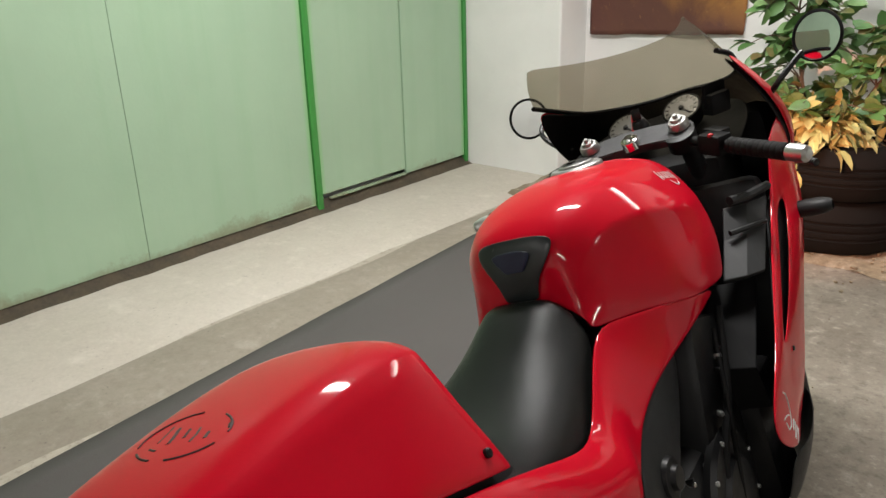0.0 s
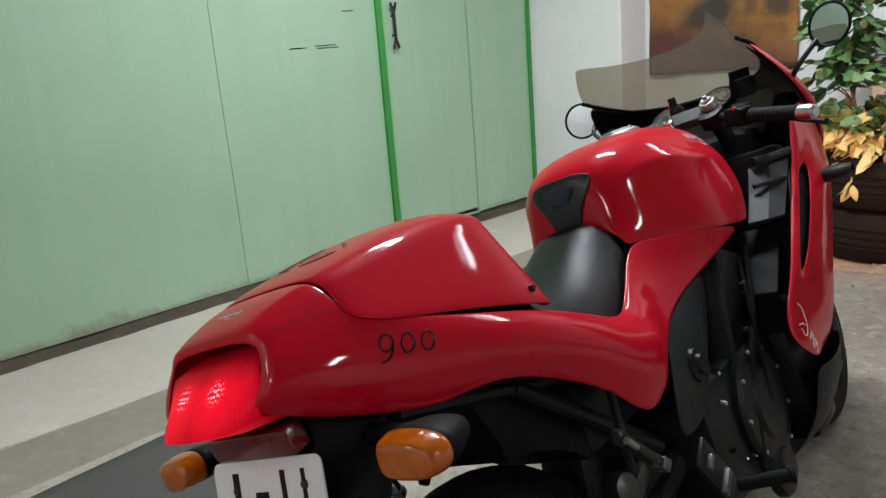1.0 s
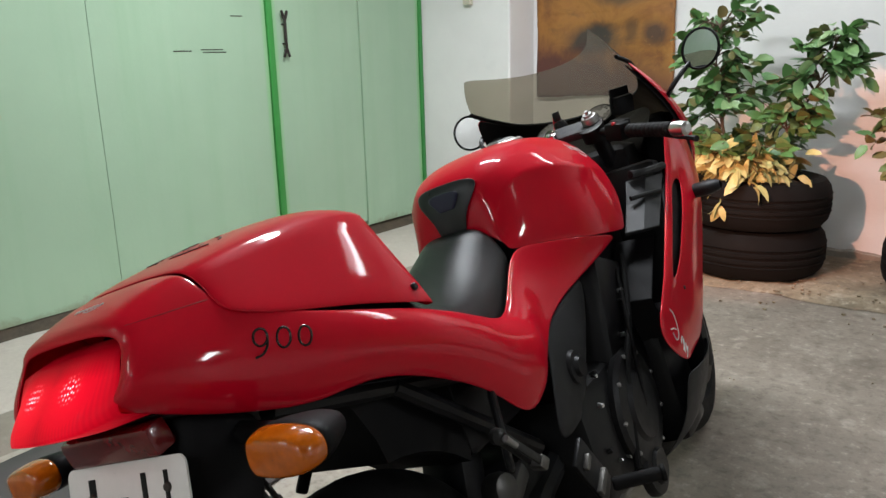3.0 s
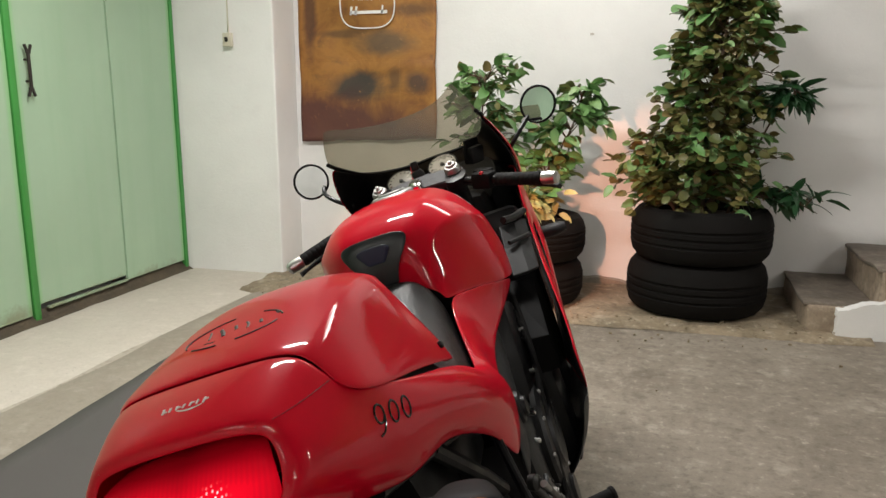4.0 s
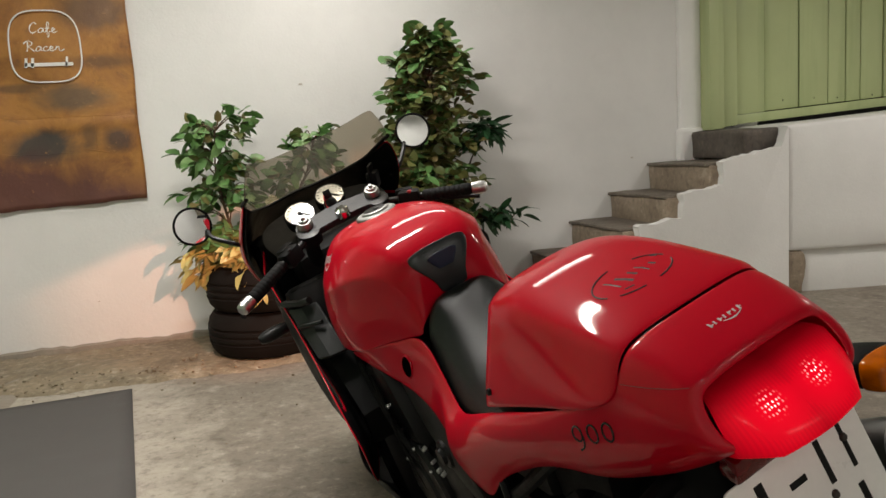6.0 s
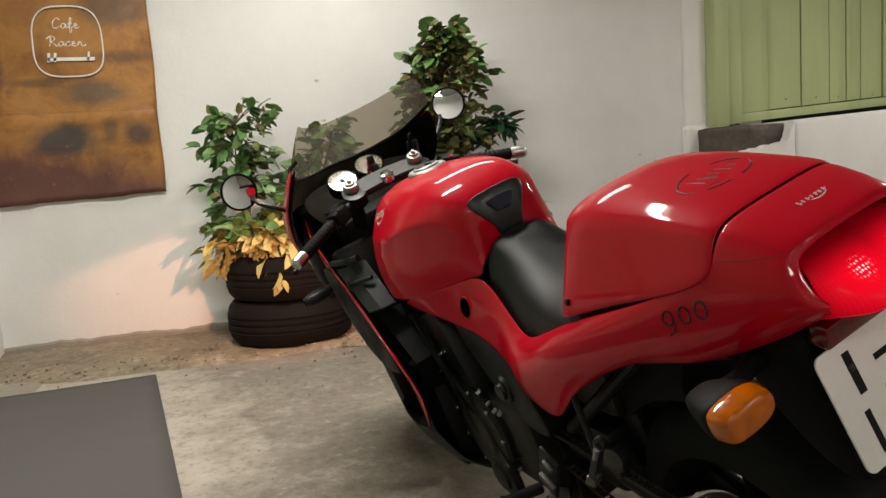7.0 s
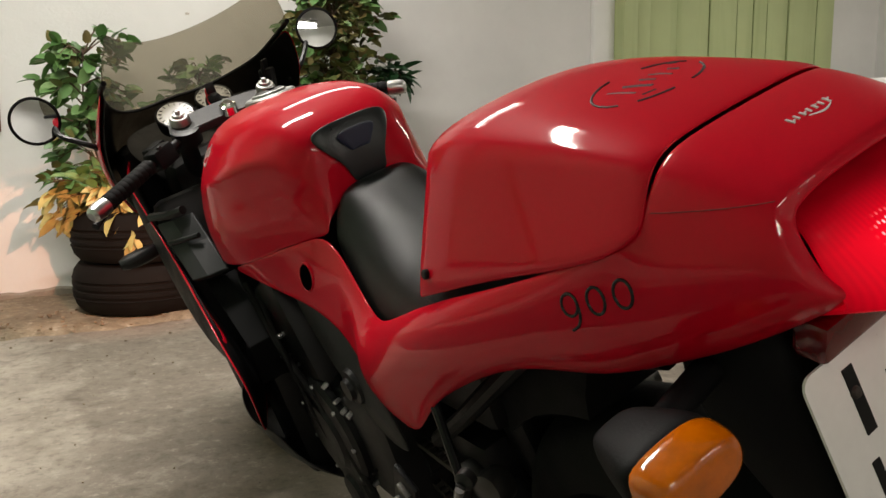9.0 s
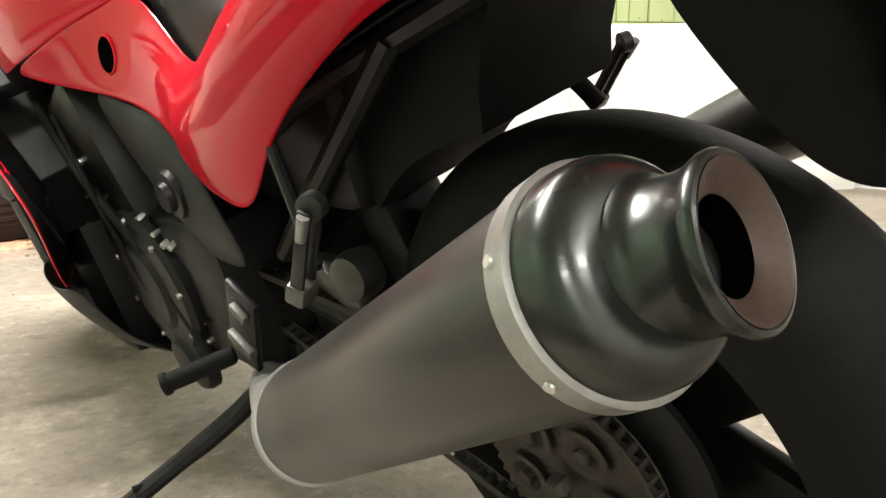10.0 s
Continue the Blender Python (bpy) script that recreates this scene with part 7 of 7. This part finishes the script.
# ---------- engine, frame and dark parts between ----------
bm = bmesh.new()
box(bm, (0, 0.30, 0.43), (0.36, 0.42, 0.24), None, 0.03)
eng = part("engine", bm, BLACK_METAL, bike, "black three-cylinder engine")
# the third box is only a filler that keeps the fairing's inside dark
for nm, centre, size, tilt in (("cylinder_block", (0, 0.44, 0.60), (0.38, 0.24, 0.26), -0.35), ("sump", (0, 0.22, 0.30), (0.26, 0.30, 0.10), 0), ("dark_filler", (0, 0.56, 0.42), (0.46, 0.16, 0.30), 0)):
    bm = bmesh.new()
    box(bm, centre, size, Matrix.Rotation(tilt, 3, "X"), 0.02)
    part(nm, bm, BLACK_METAL, eng)
for side in (1, -1):
    for y, z, r in ((0.33, 0.43, 0.125), (0.31, 0.30, 0.062), (0.125, 0.595, 0.034)):
        bm = bmesh.new()
        lathe(bm, [(0.0001, 0.030), (r * 0.55, 0.030), (r * 0.62, 0.022), (r * 0.92, 0.020), (r, 0.012), (r, 0)], 32, axis_to(((0.18 if r > 0.05 else 0.166) * side, y, z), (0.3 * side, y, z)))
        part("crankcase_cover", bm, BLACK_METAL, eng, "black engine cover")
    for n in range(9):
        a = 2 * math.pi * n / 9 + 0.3
        bm = bmesh.new()
        lathe(bm, [(0.0001, 0.007), (0.004, 0.007), (0.005, 0.005), (0.005, 0.0)], 6, axis_to((0.197 * side, 0.33 + 0.113 * math.cos(a), 0.43 + 0.113 * math.sin(a)), (0.3 * side, 0.33 + 0.113 * math.cos(a), 0.43 + 0.113 * math.sin(a))))
        part("engine_bolt", bm, DULL_ALLOY, eng, "bright engine bolt")
    rnd = random.Random(20 + side)
    for n in range(15):
        y, z = (rnd.uniform(0.14, 0.30), rnd.uniform(0.32, 0.58)) if n < 11 else (rnd.uniform(0.36, 0.50), rnd.uniform(0.56, 0.74))
        x = (0.184 if z < 0.55 else 0.194) * side
        r = rnd.uniform(0.003, 0.0065)
        bm = bmesh.new()
        lathe(bm, [(0.0001, 0.008), (r * 0.8, 0.008), (r, 0.006), (r, -0.006)], 6, axis_to((x, y, z), (x + 0.1 * side, y - rnd.uniform(0.0, 0.06), z + rnd.uniform(-0.03, 0.05))))
        part("engine_bolt", bm, (ALLOY, DULL_ALLOY, BLACK_METAL)[n % 3], eng, "small engine bolt")
    bm = bmesh.new()
    tube(bm, bend([(0.19 * side, 0.52, 0.72), (0.205 * side, 0.40, 0.60), (0.20 * side, 0.30, 0.50), (0.195 * side, 0.22, 0.34)], 5), 0.008, 8)
    tube(bm, bend([(0.19 * side, 0.46, 0.70), (0.212 * side, 0.36, 0.56), (0.205 * side, 0.33, 0.42)], 5), 0.005, 8)
    part("engine_hose", bm, RUBBER, eng, "black hose")
    # grey frame cover under the side panel
    bm = bmesh.new()
    COV = [[(0.160, 0.37, 0.742), (0.166, 0.21, 0.715), (0.166, 0.08, 0.690)], [(0.168, 0.30, 0.66), (0.178, 0.17, 0.645), (0.178, 0.045, 0.64)], [(0.176, 0.20, 0.58), (0.182, 0.11, 0.57), (0.184, 0.0, 0.57)], [(0.172, 0.13, 0.50), (0.178, 0.06, 0.495), (0.180, -0.02, 0.50)]]
    grid(bm, [[flip(p, side) for p in r] for r in COV])
    rounded(part("frame_cover", bm, GREY_PLASTIC, bike, "dark grey plastic frame cover"), 2, 0.012)
    # subframe tubes and dark bodies under the tail
    bm = bmesh.new()
    tube(bm, [(0.10 * side, 0.05, 0.62), (0.12 * side, -0.15, 0.70), (0.11 * side, -0.55, 0.81)], 0.015, 10)
    tube(bm, [(0.12 * side, 0.0, 0.50), (0.13 * side, -0.14, 0.60), (0.12 * side, -0.33, 0.75)], 0.014, 10)
    part("subframe", bm, BLACK_METAL, bike, "black subframe tube")
for nm, centre, size, tilt, label in (
    ("airbox", (0, 0.55, 0.78), (0.30, 0.30, 0.22), 0, "black airbox under the tank"),
    ("radiator", (0, 0.80, 0.62), (0.50, 0.06, 0.56), -0.15, "black radiator"),
    ("battery_box", (0, -0.06, 0.66), (0.22, 0.24, 0.20), 0, "black battery box under the seat"),
    ("shock_absorber", (0, -0.10, 0.52), (0.10, 0.08, 0.22), -0.3, "black rear shock absorber"),
    ("gearbox", (0, -0.02, 0.42), (0.20, 0.14, 0.16), 0, "black gearbox rear")):
    bm = bmesh.new()
    box(bm, centre, size, Matrix.Rotation(tilt, 3, "X"), 0.025)
    part(nm, bm, BLACK_METAL, bike, label)
# side stand, down
bm = bmesh.new()
foot = BIKE.inverted() @ Vector((-0.80, 1.04, 0.012))
tube(bm, bend([(-0.13, 0.13, 0.30), (-0.20, 0.19, 0.235), Vector((-0.20, 0.19, 0.235)).lerp(foot, 0.6), foot], 5), [0.016] * 8 + [0.014] * 8, 10)
box(bm, foot, (0.05, 0.08, 0.012), BIKE.to_3x3().inverted() @ Matrix.Rotation(0.3, 3, "Z"), 0.004)
tube(bm, [Vector((-0.20, 0.19, 0.235)).lerp(foot, 0.5), Vector((-0.20, 0.19, 0.235)).lerp(foot, 0.5) + Vector((-0.04, 0.0, 0.01))], 0.004, 6)
part("side_stand", bm, BLACK_METAL, bike, "black side stand, folded out")

# low beam; an unseen plate added on the nose cuts it off above
bm = bmesh.new()
box(bm, (0, 1.500, 0.8885), (0.20, 0.075, 0.004), Matrix.Rotation(radians(-3), 3, "X"), 0.0015, 1)
part("beam_cutoff", bm, BLACK_PLASTIC, bike, "added black plate that cuts off the headlight beam")
data = bpy.data.lights.new("headlight_beam", "SPOT")
data.energy, data.color, data.spot_size, data.spot_blend, data.shadow_soft_size = 125, (1.0, 0.42, 0.25), radians(64), 0.6, 0.001
beam = new("headlight_beam", data)
beam.matrix_world = look(BIKE @ Vector((0.0, 1.492, 0.8848)), BIKE @ Vector((0.0, 3.6, 0.58)))
